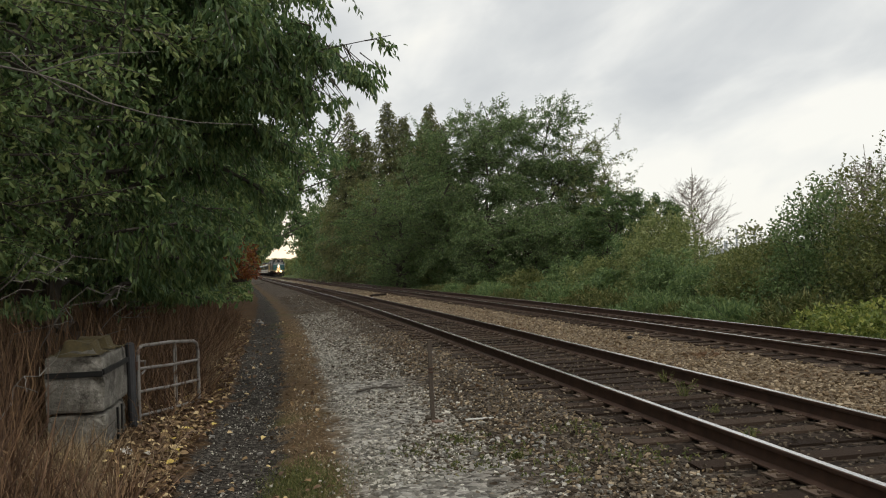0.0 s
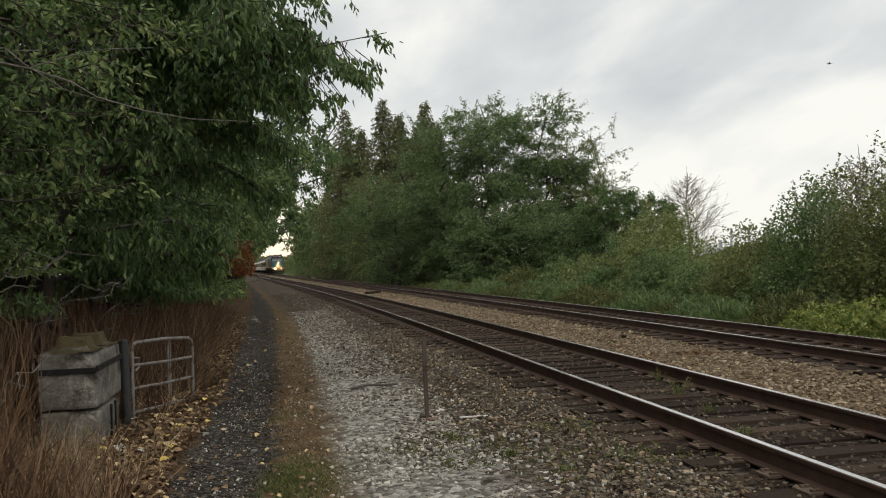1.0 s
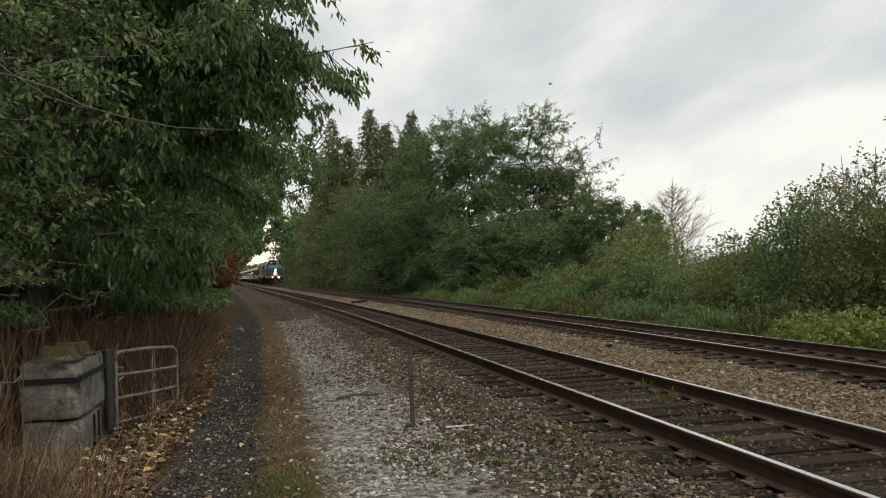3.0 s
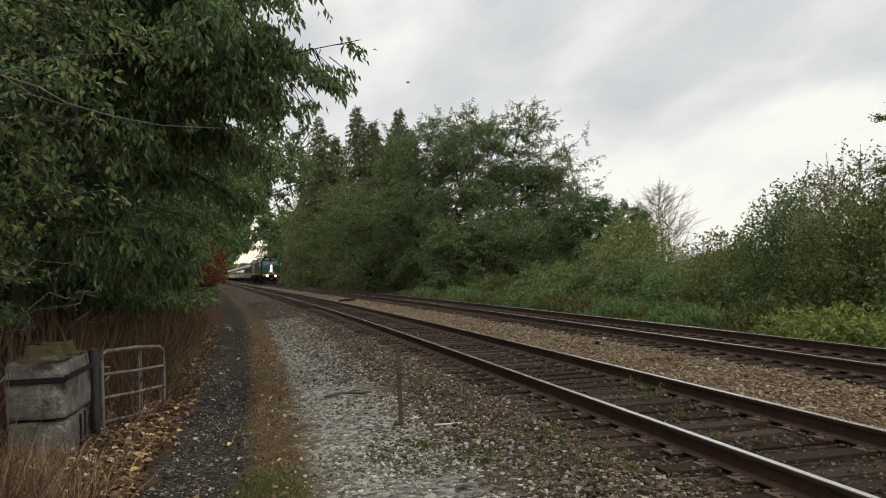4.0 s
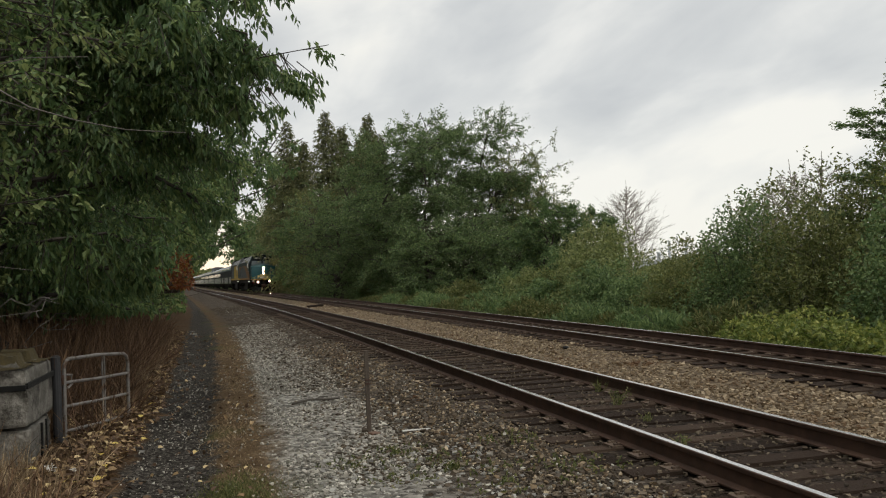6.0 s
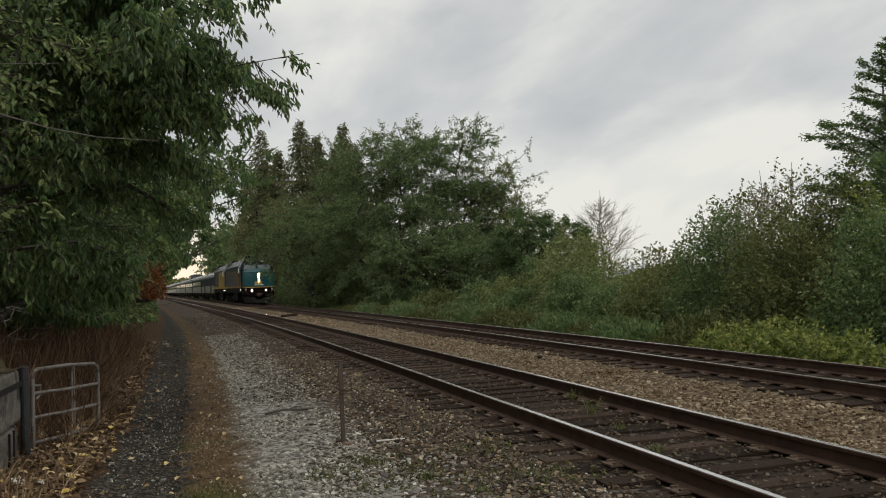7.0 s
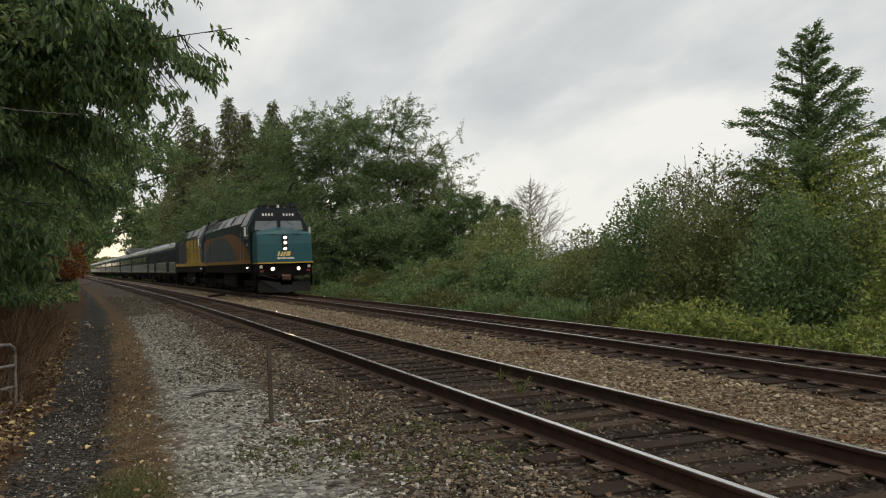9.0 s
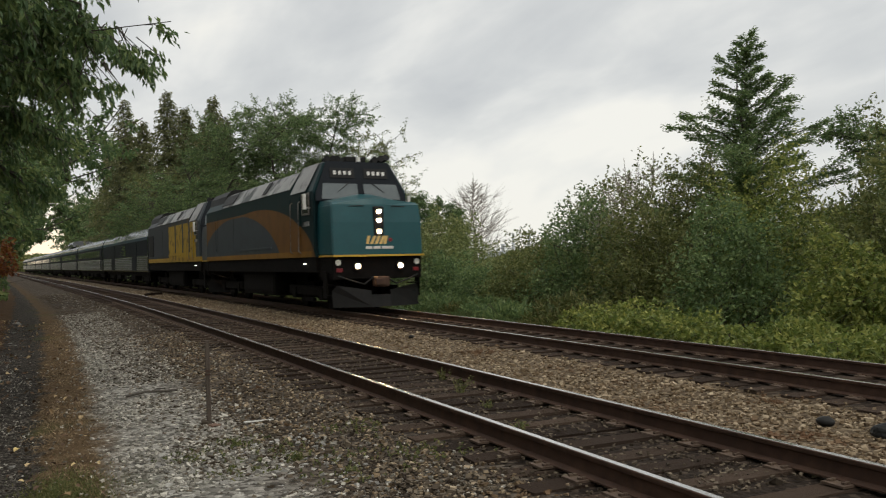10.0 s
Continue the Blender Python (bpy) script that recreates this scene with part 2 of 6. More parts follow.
M["red_lens"] = material("red_lens", [(0.3, (0.16, 0.01, 0.015)), (0.7, (0.24, 0.02, 0.03))], scale=5, rough=0.3)
# paled well above steel: the haze of distance is mixed into the colour
M["plume"] = material("hazy_tower_steel", [(0.3, (0.480, 0.496, 0.528)), (0.7, (0.640, 0.656, 0.688))], scale=0.2, rough=0.8)


def ground_material():
    """Soil, worn path, dry moss, pale gravel and ballast, laid out by the distance from the near track's centre line (u, metres) and along it (v)."""
    m = bpy.data.materials.new("trackside_ground")
    m.use_nodes = True
    tree = m.node_tree
    bsdf = tree.nodes["Principled BSDF"]
    uv = tree.nodes.new("ShaderNodeUVMap")
    uv.uv_map = "lay"
    sep = tree.nodes.new("ShaderNodeSeparateXYZ")
    tree.links.new(uv.outputs[0], sep.inputs[0])

    def noise_of(scale, detail=6.0, rough=0.6):
        n = node(tree, "ShaderNodeTexNoise", Scale=scale, Detail=detail, Roughness=rough)
        tree.links.new(uv.outputs[0], n.inputs["Vector"])
        return n.outputs[0]

    def cells(scale):
        n = node(tree, "ShaderNodeTexVoronoi", Scale=scale)
        tree.links.new(uv.outputs[0], n.inputs["Vector"])
        return n

    wob, mid, fine = noise_of(0.55), noise_of(4.0), noise_of(28.0)
    ragged = noise_of(2.2, 8.0, 0.7)
    u = maths(tree, "ADD", sep.outputs[0], maths(tree, "ADD", maths(tree, "MULTIPLY", maths(tree, "SUBTRACT", wob, 0.5), 0.55), maths(tree, "MULTIPLY", maths(tree, "SUBTRACT", ragged, 0.5), 0.55)))
    stones = cells(17.0)
    chips = cells(42.0)
    grey = tree.nodes.new("ShaderNodeSeparateColor")
    tree.links.new(stones.outputs["Color"], grey.inputs[0])
    grit = tree.nodes.new("ShaderNodeSeparateColor")
    tree.links.new(chips.outputs["Color"], grit.inputs[0])

    litter = ramp(tree, [(0.25, (0.026, 0.017, 0.011)), (0.5, (0.075, 0.046, 0.026)), (0.72, (0.20, 0.13, 0.065))], blend(tree, 0.5, fine, mid))
    path = ramp(tree, [(0.25, (0.014, 0.012, 0.010)), (0.55, (0.045, 0.039, 0.034)), (0.9, (0.19, 0.172, 0.15))], blend(tree, 0.55, mid, grit.outputs[0]))
    moss = ramp(tree, [(0.3, (0.042, 0.027, 0.015)), (0.5, (0.110, 0.073, 0.040)), (0.72, (0.215, 0.155, 0.092))], blend(tree, 0.5, mid, fine))
    pale = ramp(tree, [(0.12, (0.065, 0.06, 0.053)), (0.5, (0.22, 0.21, 0.188)), (0.9, (0.54, 0.52, 0.475))], blend(tree, 0.65, mid, grey.outputs[0]))
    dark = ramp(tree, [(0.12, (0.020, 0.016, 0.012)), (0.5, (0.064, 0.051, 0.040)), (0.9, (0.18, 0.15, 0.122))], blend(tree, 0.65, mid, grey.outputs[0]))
    bed = ramp(tree, [(0.15, (0.014, 0.010, 0.008)), (0.6, (0.040, 0.030, 0.023)), (0.95, (0.13, 0.10, 0.078))], blend(tree, 0.6, mid, grey.outputs[0]))
    tan = ramp(tree, [(0.12, (0.045, 0.031, 0.020)), (0.5, (0.125, 0.092, 0.060)), (0.92, (0.30, 0.24, 0.165))], blend(tree, 0.65, mid, grey.outputs[0]))
    weeds = ramp(tree, [(0.3, (0.035, 0.050, 0.016)), (0.6, (0.075, 0.095, 0.030)), (0.8, (0.14, 0.14, 0.06))], blend(tree, 0.5, mid, fine))

    # pale gravel thins to dark ballast; tree shade farther on is painted in
    shade_taper = node(tree, "ShaderNodeMapRange")
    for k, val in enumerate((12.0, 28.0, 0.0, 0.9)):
        shade_taper.inputs[k + 1].default_value = val
    tree.links.new(sep.outputs[1], shade_taper.inputs[0])

    def step(edge, soft, way=None):
        n = tree.nodes.new("ShaderNodeMapRange")
        n.interpolation_type = "SMOOTHSTEP"
        n.inputs["From Min"].default_value, n.inputs["From Max"].default_value = edge - soft, edge + soft
        tree.links.new(way or u, n.inputs["Value"])
        return n.outputs[0]

    def drift(v0, v1, far):
        """How far an edge has moved towards the track at v."""
        n = tree.nodes.new("ShaderNodeMapRange")
        for k, val in enumerate((v0, v1, 0.0, far)):
            n.inputs[k + 1].default_value = val
        tree.links.new(sep.outputs[1], n.inputs[0])
        return maths(tree, "SUBTRACT", u, n.outputs[0])

    colour = litter
    ways = {"path": maths(tree, "ADD", drift(26, 60, 0.6), maths(tree, "SUBTRACT", drift(7, 13, 0.2), u)), "moss": drift(7, 36, 0.46), "pale": drift(7, 45, 0.9), "dark": maths(tree, "ADD", u, shade_taper.outputs[0])}
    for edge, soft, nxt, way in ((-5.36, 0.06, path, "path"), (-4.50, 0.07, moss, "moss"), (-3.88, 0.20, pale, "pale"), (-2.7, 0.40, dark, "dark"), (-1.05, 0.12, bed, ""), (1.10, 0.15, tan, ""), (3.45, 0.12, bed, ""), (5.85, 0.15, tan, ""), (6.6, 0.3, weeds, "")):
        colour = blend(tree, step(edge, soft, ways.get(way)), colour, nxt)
    # a patch of green moss on the verge
    patch = node(tree, "ShaderNodeTexNoise", Scale=0.35, Detail=5.0)
    tree.links.new(uv.outputs[0], patch.inputs["Vector"])
    verge = maths(tree, "MULTIPLY", maths(tree, "SUBTRACT", step(-4.5, 0.15), step(-3.3, 0.4)), ramp(tree, [(0.60, (0, 0, 0)), (0.72, (0.7, 0.7, 0.7))], patch.outputs[0]))
    colour = blend(tree, verge, colour, ramp(tree, [(0.3, (0.04, 0.055, 0.014)), (0.7, (0.10, 0.115, 0.035))], fine))
    tree.links.new(colour, bsdf.inputs["Base Color"])
    bsdf.inputs["Roughness"].default_value = 0.95
    bsdf.inputs["Specular IOR Level"].default_value = 0.12
    b = node(tree, "ShaderNodeBump", Strength=0.9, Distance=0.03)
    hills = maths(tree, "ADD", maths(tree, "MULTIPLY", stones.outputs["Distance"], -1.2), maths(tree, "MULTIPLY", fine, 0.7))
    tree.links.new(hills, b.inputs["Height"])
    tree.links.new(b.outputs[0], bsdf.inputs["Normal"])
    return m


M["ground"] = ground_material()


# ---- helpers for shapes ----
rng = np.random.default_rng(7)


def mesh_of(name, verts, faces, mat, smooth=False):
    """One mesh from arrays: verts (n, 3), faces (m, k) with k alike."""
    verts, faces = np.asarray(verts, np.float32), np.asarray(faces, np.int32)
    me = bpy.data.meshes.new(name)
    n, k = faces.shape
    me.vertices.add(len(verts))
    me.vertices.foreach_set("co", verts.ravel())
    me.loops.add(n * k)
    me.loops.foreach_set("vertex_index", faces.ravel())
    me.polygons.add(n)
    me.polygons.foreach_set("loop_start", np.arange(0, n * k, k, dtype=np.int32))
    me.polygons.foreach_set("loop_total", np.full(n, k, np.int32))
    me.polygons.foreach_set("use_smooth", np.full(n, smooth))
    me.materials.append(mat)
    me.update(calc_edges=True)
    return me


def arrays_part(name, verts, faces, mat, parent=None, label="", smooth=False, kind=""):
    ob = new(name, mesh_of(name, verts, faces, mat, smooth))
    ob.parent = parent
    return tagged(ob, label, kind=kind)


def part(name, bm, mat, parent=None, label="", smooth=False):
    """Links a bmesh as one mesh object under a thing or a part."""
    me = bpy.data.meshes.new(name)
    for f in bm.faces:
        f.smooth = smooth
    bm.to_mesh(me)
    bm.free()
    me.materials.append(mat)
    ob = new(name, me)
    ob.parent = parent
    return tagged(ob, label)


def thing(name, label, category, m=None, group="", kind=""):
    ob = new(name)
    ob.empty_display_size = 0.2
    if m is not None:
        ob.matrix_basis = m
    return tagged(ob, label, category, group, kind)


def box(bm, lo, hi, bevel=0.0, m=None):
    """A box between two corners, its edges rounded by bevel."""
    lo, hi = Vector(lo), Vector(hi)
    r = bmesh.ops.create_cube(bm, size=1.0)
    vs = r["verts"]
    for v in vs:
        v.co = Vector([(lo[i] + hi[i]) / 2 + v.co[i] * (hi[i] - lo[i]) for i in range(3)])
    if bevel:
        es = list({e for v in vs for e in v.link_edges})
        r = bmesh.ops.bevel(bm, geom=es, offset=bevel, segments=2, affect="EDGES", profile=0.6)
        vs = list({v for f in r["faces"] for v in f.verts} | {v for v in vs if v.is_valid})
    if m is not None:
        bmesh.ops.transform(bm, matrix=m, verts=vs)
    return vs


def tube(bm, a, b, r0, r1=None, sides=10):
    a, b = Vector(a), Vector(b)
    d = b - a
    m = Matrix.Translation((a + b) / 2) @ d.to_track_quat("Z", "Y").to_matrix().to_4x4()
    bmesh.ops.create_cone(bm, cap_ends=True, segments=sides, radius1=r0, radius2=r0 if r1 is None else r1, depth=d.length, matrix=m)


def bent_tube(bm, points, r, sides=8):
    """A round tube along points, without gaps at the bends."""
    points = [Vector(p) for p in points]
    rings = []
    for i, p in enumerate(points):
        d = (points[min(i + 1, len(points) - 1)] - points[max(i - 1, 0)]).normalized()
        q = d.to_track_quat("Z", "Y")
        rings.append([bm.verts.new(p + q @ Vector((r * math.cos(2 * math.pi * k / sides), r * math.sin(2 * math.pi * k / sides), 0))) for k in range(sides)])
    for s, t in zip(rings, rings[1:]):
        for k in range(sides):
            bm.faces.new((s[k], s[(k + 1) % sides], t[(k + 1) % sides], t[k]))
    bm.faces.new(rings[0][::-1])
    bm.faces.new(rings[-1])


def prism(bm, outline, y0, y1):
    """A closed outline of (x, z) drawn out from y0 to y1."""
    a = [bm.verts.new((x, y0, z)) for x, z in outline]
    b = [bm.verts.new((x, y1, z)) for x, z in outline]
    n = len(outline)
    for i in range(n):
        bm.faces.new((a[i], a[(i + 1) % n], b[(i + 1) % n], b[i]))
    bm.faces.new(a[::-1])
    bm.faces.new(b)


def plate_of(bm, corners, thick):
    """A flat plate through corners, thickened against its normal."""
    vs = [bm.verts.new(c) for c in corners]
    f = bm.faces.new(vs)
    f.normal_update()
    n = f.normal.copy()
    r = bmesh.ops.extrude_face_region(bm, geom=[f])
    for v in r["geom"]:
        if isinstance(v, bmesh.types.BMVert):
            v.co -= n * thick


# ---- the railway's line in plan: a gentle left-hand bend, drawn by a natural spline ----
LINE_Y = np.array([-30.0, 0, 30, 60, 90, 130, 180, 230, 320, 420])
LINE_X = np.array([4.164, 4.452, 4.169, 3.142, 1.83, 0.012, -2.35, -4.747, -9.05, -13.822])
SPACING, GAUGE = 4.64, 1.51


def spline_bend(ky, kx):
    n, h = len(ky), np.diff(ky)
    a, b = np.zeros((n, n)), np.zeros((n, n))
    a[0, 0] = a[-1, -1] = 1
    for i in range(1, n - 1):
        a[i, i - 1:i + 2] = h[i - 1], 2 * (h[i - 1] + h[i]), h[i]
        b[i, i - 1:i + 2] = 6 / h[i - 1], -6 / h[i - 1] - 6 / h[i], 6 / h[i]
    return np.linalg.solve(a, b @ kx)


BEND = spline_bend(LINE_Y, LINE_X)


def line_x(y):
    """The near track's centre line at y."""
    y = np.asarray(y, float)
    c = np.clip(y, LINE_Y[0], LINE_Y[-1])
    i = np.clip(np.searchsorted(LINE_Y, c) - 1, 0, len(LINE_Y) - 2)
    h = LINE_Y[i + 1] - LINE_Y[i]
    s = (LINE_Y[i + 1] - c) / h
    t = 1 - s
    x = s * LINE_X[i] + t * LINE_X[i + 1] + ((s**3 - s) * BEND[i] + (t**3 - t) * BEND[i + 1]) * h * h / 6
    return x + np.where(y > LINE_Y[-1], (y - LINE_Y[-1]) * -0.0477, 0) + np.where(y < LINE_Y[0], (y - LINE_Y[0]) * 0.0127, 0)


def beside(y, u):
    """The point u metres to the right of the line at y, and the line's turn there in degrees."""
    slope = (line_x(np.asarray(y) + 0.5) - line_x(np.asarray(y) - 0.5))
    n = np.sqrt(1 + slope * slope)
    return line_x(y) + u / n, y - u * slope / n, -np.degrees(np.arctan(slope))


def ground_z(u):
    return np.interp(u, [-60, -12, -7, -5.6, -5.25, -5.05, -4.65, -4.5, -4.3, -3.6, -2.4, -1.45, -1.2, 1.2, 1.5, 2.3, 3.2, 3.4, 5.9, 6.2, 7.2, 9.0, 14, 60], [0.6, 0.1, -0.16, -0.24, -0.29, -0.35, -0.365, -0.33, -0.295, -0.29, -0.27, -0.206, -0.205, -0.205, -0.216, -0.26, -0.225, -0.203, -0.203, -0.23, -0.42, -0.62, -0.7, -0.7])


# ---- plants ----
def leaf_arrays(at, along, face, length, width, fold=0.25, curl=0.15, simple=False):
    """Folded pointed leaves: at each base point a blade of six corners along its own way. Returns verts, quads."""
    along = along / np.linalg.norm(along, axis=1, keepdims=True)
    side = np.cross(along, face)
    side /= np.linalg.norm(side, axis=1, keepdims=True) + 1e-9
    up = np.cross(side, along)
    L, Wd = length[:, None], width[:, None]
    base = at
    tip = at + along * L - up * L * curl
    mid = at + along * L * 0.45
    lift = up * Wd * fold
    l1, r1 = mid - side * Wd * 0.5 + lift, mid + side * Wd * 0.5 + lift
    if simple:
        v = np.stack([base, l1, tip, r1], 1).reshape(-1, 3)
        k = np.arange(len(at))[:, None] * 4
        return v, np.stack([k + [0, 2, 1], k + [0, 3, 2]], 1).reshape(-1, 3)
    low_l, low_r = at + along * L * 0.25 - side * Wd * 0.42 + lift, at + along * L * 0.25 + side * Wd * 0.42 + lift
    high = at + along * L * 0.70 - up * L * curl * 0.4
    high_l, high_r = high - side * Wd * 0.40 + lift, high + side * Wd * 0.40 + lift
    v = np.stack([base, low_l, high_l, tip, high_r, low_r, mid], 1).reshape(-1, 3)
    k = np.arange(len(at))[:, None] * 7
    f = np.stack([k + [i, 6, (i + 1) % 6] for i in range(6)], 1).reshape(-1, 3)
    return v, f


def blade_arrays(at, top, width):
    """Thin bent blades of grass or stalks: two tapering pieces each."""
    d = top - at
    side = np.cross(d, rng.normal(size=d.shape))
    side /= np.linalg.norm(side, axis=1, keepdims=True) + 1e-9
    bend = rng.normal(size=d.shape) * np.linalg.norm(d, axis=1, keepdims=True) * 0.09
    m = at + d * 0.55 + bend
    w = width[:, None] / 2
    v = np.stack([at - side * w, at + side * w, m - side * w * 0.8, m + side * w * 0.8, top], 1).reshape(-1, 3)
    k = np.arange(len(at))[:, None] * 5
    f = np.stack([k + [0, 1, 3], k + [0, 3, 2], k + [2, 3, 4]], 1).reshape(-1, 3)
    return v, f


def limb_arrays(segs, sides=5):
    """Tapering limbs joined in one mesh; segs: rows of x0 y0 z0 x1 y1 z1 r0 r1."""
    s = np.asarray(segs, float)
    a, b = s[:, :3], s[:, 3:6]
    d = b - a
    d /= np.linalg.norm(d, axis=1, keepdims=True) + 1e-9
    ref = np.where(np.abs(d[:, 2:3]) > 0.9, [[1.0, 0, 0]], [[0, 0, 1.0]])
    p = np.cross(d, ref)
    p /= np.linalg.norm(p, axis=1, keepdims=True)
    q = np.cross(d, p)
    ang = np.arange(sides) * 2 * np.pi / sides
    ring = p[:, None] * np.cos(ang)[None, :, None] + q[:, None] * np.sin(ang)[None, :, None]
    v = np.concatenate([a[:, None] + ring * s[:, 6, None, None], b[:, None] + ring * s[:, 7, None, None]], 1).reshape(-1, 3)
    k = np.arange(len(s))[:, None] * 2 * sides
    i = np.arange(sides)
    j = (i + 1) % sides
    f = np.stack([k + i, k + j, k + sides + j, k + sides + i], -1).reshape(-1, 4)
    return v, f


def limb_path(a, b, r0, r1, n, wander, sag=0.0):
    """Bent limb from a to b in n pieces. Returns points and segments."""
    a, b = np.asarray(a, float), np.asarray(b, float)
    t = np.linspace(0, 1, n + 1)[:, None]
    p = a + (b - a) * t
    size = np.linalg.norm(b - a)
    p[1:-1] += rng.normal(size=(n - 1, 3)) * wander * size / n
    p[:, 2] += (np.sin(np.pi * t[:, 0]) * sag * size)
    r = r0 + (r1 - r0) * t[:, 0]
    return p, np.hstack([p[:-1], p[1:], r[:-1, None], r[1:, None]])


def broad_tree(name, label, at, height, crown, leaf, count, leaf_mat, bark, bare_to=0.25, droop=0.35, limbs=46, trunk_r=0.14, spread=0.5, top_thin=0.0, twig=0.55, lean=(0, 0), category="tree", group="", shape=None, stems=1, boughs=(), simple=False, clear=None, wob=0.05, slim=1.0, hang=None):
    """A broad-leaved tree: trunk, limbs to an uneven crown and leaves on twigs.
    crown: radius in x, y; bare_to: share of the height below the crown; leaf: length."""
    base = np.array([at[0], at[1], at[2]], float)
    segs, tips = [], []
    trunks = []
    for s in range(stems):
        top = base + [lean[0] + rng.normal() * wob * height + (s and rng.normal() * crown[0] * 0.4), lean[1] + rng.normal() * wob * height + (s and rng.normal() * crown[1] * 0.4), height * (0.92 if s == 0 else rng.uniform(0.7, 0.95))]
        foot = base + ([rng.normal() * 0.05, rng.normal() * 0.05, 0] if s else [0, 0, 0])
        p, sg = limb_path(foot - [0, 0, 0.15], top, trunk_r, trunk_r * 0.12, 9, 0.35)
        segs.append(sg)
        trunks.append(p)
    for i in range(limbs):
        p = trunks[i % stems]
        h = bare_to + (0.97 - bare_to) * (i + rng.random()) / limbs
        k = h * 9
        j = min(int(k), 8)
        start = p[j] + (p[j + 1] - p[j]) * (k - j)
        # the crown is widest a third of the way up, and lumpy
        q = (h - bare_to) / (1 - bare_to)
        wide = shape(q) if shape else math.sin(math.pi * min(1, 0.18 + 0.82 * q)) ** 0.6 * (1 - 0.25 * q)
        ang = i * 2.399 + rng.normal() * 0.3
        reach = wide * rng.uniform(0.62, 1.12)
        end = start + [math.cos(ang) * crown[0] * reach, math.sin(ang) * crown[1] * reach, height * 0.10 * rng.uniform(-0.4, 1.2) * (1 - droop)]
        end[2] = max(end[2], base[2] + 0.25)
        pts, sg = limb_path(start, end, trunk_r * 0.34 * (1 - 0.6 * h), 0.012, 5, 0.35, 0.08)
        segs.append(sg)
        tips.append((pts, reach * max(crown), q))
    for h, end, weight in boughs:
        p = trunks[0]
        start = p[int(h * 9)]
        pts, sg = limb_path(start, end, trunk_r * 0.16, 0.006, 5, 0.42, 0.10)
        segs.append(sg)
        tips.append((pts, weight, 0.3))
    at_l, dir_l = [], []
    total = sum(t[1] for t in tips)
    for pts, size, q in tips:
        n_l = int(count * size / total * (1 - top_thin * q))
        n_tw = max(3, n_l // (30 if leaf > 0.19 else 22 if simple else 16))
        k = rng.random(n_tw) ** 0.6 * 0.85 + 0.15
        idx = np.minimum((k * 5).astype(int), 4)
        start = pts[idx] + (pts[idx + 1] - pts[idx]) * (k * 5 - idx)[:, None]
        out = pts[-1] - pts[0]
        out /= np.linalg.norm(out) + 1e-9
        d = rng.normal(size=(n_tw, 3)) * [1, 1, 0.75] + out * 0.9
        d /= np.linalg.norm(d, axis=1, keepdims=True)
        d[:, 2] -= droop * 0.8
        tl = twig * rng.uniform(0.5, 1.3, n_tw) * (0.6 + 0.5 * spread)
        end = start + d * tl[:, None]
        end[:, 2] = np.maximum(end[:, 2], base[2] + 0.05)
        r = 0.004 + 0.004 * leaf / 0.1
        segs.append(np.hstack([start, end, np.full((n_tw, 1), r), np.full((n_tw, 1), r * 0.4)]))
        per = max(4, n_l // n_tw)
        s = rng.random((n_tw, per, 1))
        at_l.append((start[:, None] + (end - start)[:, None] * s + rng.normal(size=(n_tw, per, 3)) * leaf * 0.45).reshape(-1, 3))
        dd = (d[:, None] * 0.5 + rng.normal(size=(n_tw, per, 3)) * 0.75)
        dd[..., 2] -= droop if hang is None else hang
        dir_l.append(dd.reshape(-1, 3))
    at_l, dir_l = np.concatenate(at_l), np.concatenate(dir_l)
    if clear is not None:
        keep = clear(at_l)
        at_l, dir_l = at_l[keep], dir_l[keep]
    n = len(at_l)
    face = rng.normal(size=(n, 3)) * 0.6 + [0, 0, 1]
    size = leaf * rng.uniform(0.6, 1.25, n)
    v, f = leaf_arrays(at_l - base, dir_l, face, size, size * slim * rng.uniform(0.42, 0.62, n), simple=simple)
    ob = thing(name, label, category, pose(*base), group)
    arrays_part("crown", v, f, leaf_mat, ob)
    # every limb belongs to the stem that it grows from
    stem = np.concatenate([np.full(len(sg), k if k < stems else (k - stems) % stems if k < stems + limbs else 0) for k, sg in enumerate(segs)])
    sg = np.concatenate(segs)
    if clear is not None:
        keep = clear(sg[:, 3:6]) | (sg[:, 6] > 0.05)
        sg, stem = sg[keep], stem[keep]
    sg[:, :3] -= base
    sg[:, 3:6] -= base
    thick = sg[:, 6] > 0.0125
    for s in reversed(range(stems)):
        v, f = limb_arrays(sg[thick & (stem == s)], 4 if simple else 6)
        trunk = arrays_part("trunk", v, f, bark, ob)
    v, f = limb_arrays(sg[~thick], 3)
    arrays_part("twig_mass", v, f, bark, trunk, kind="stuff")
    return ob


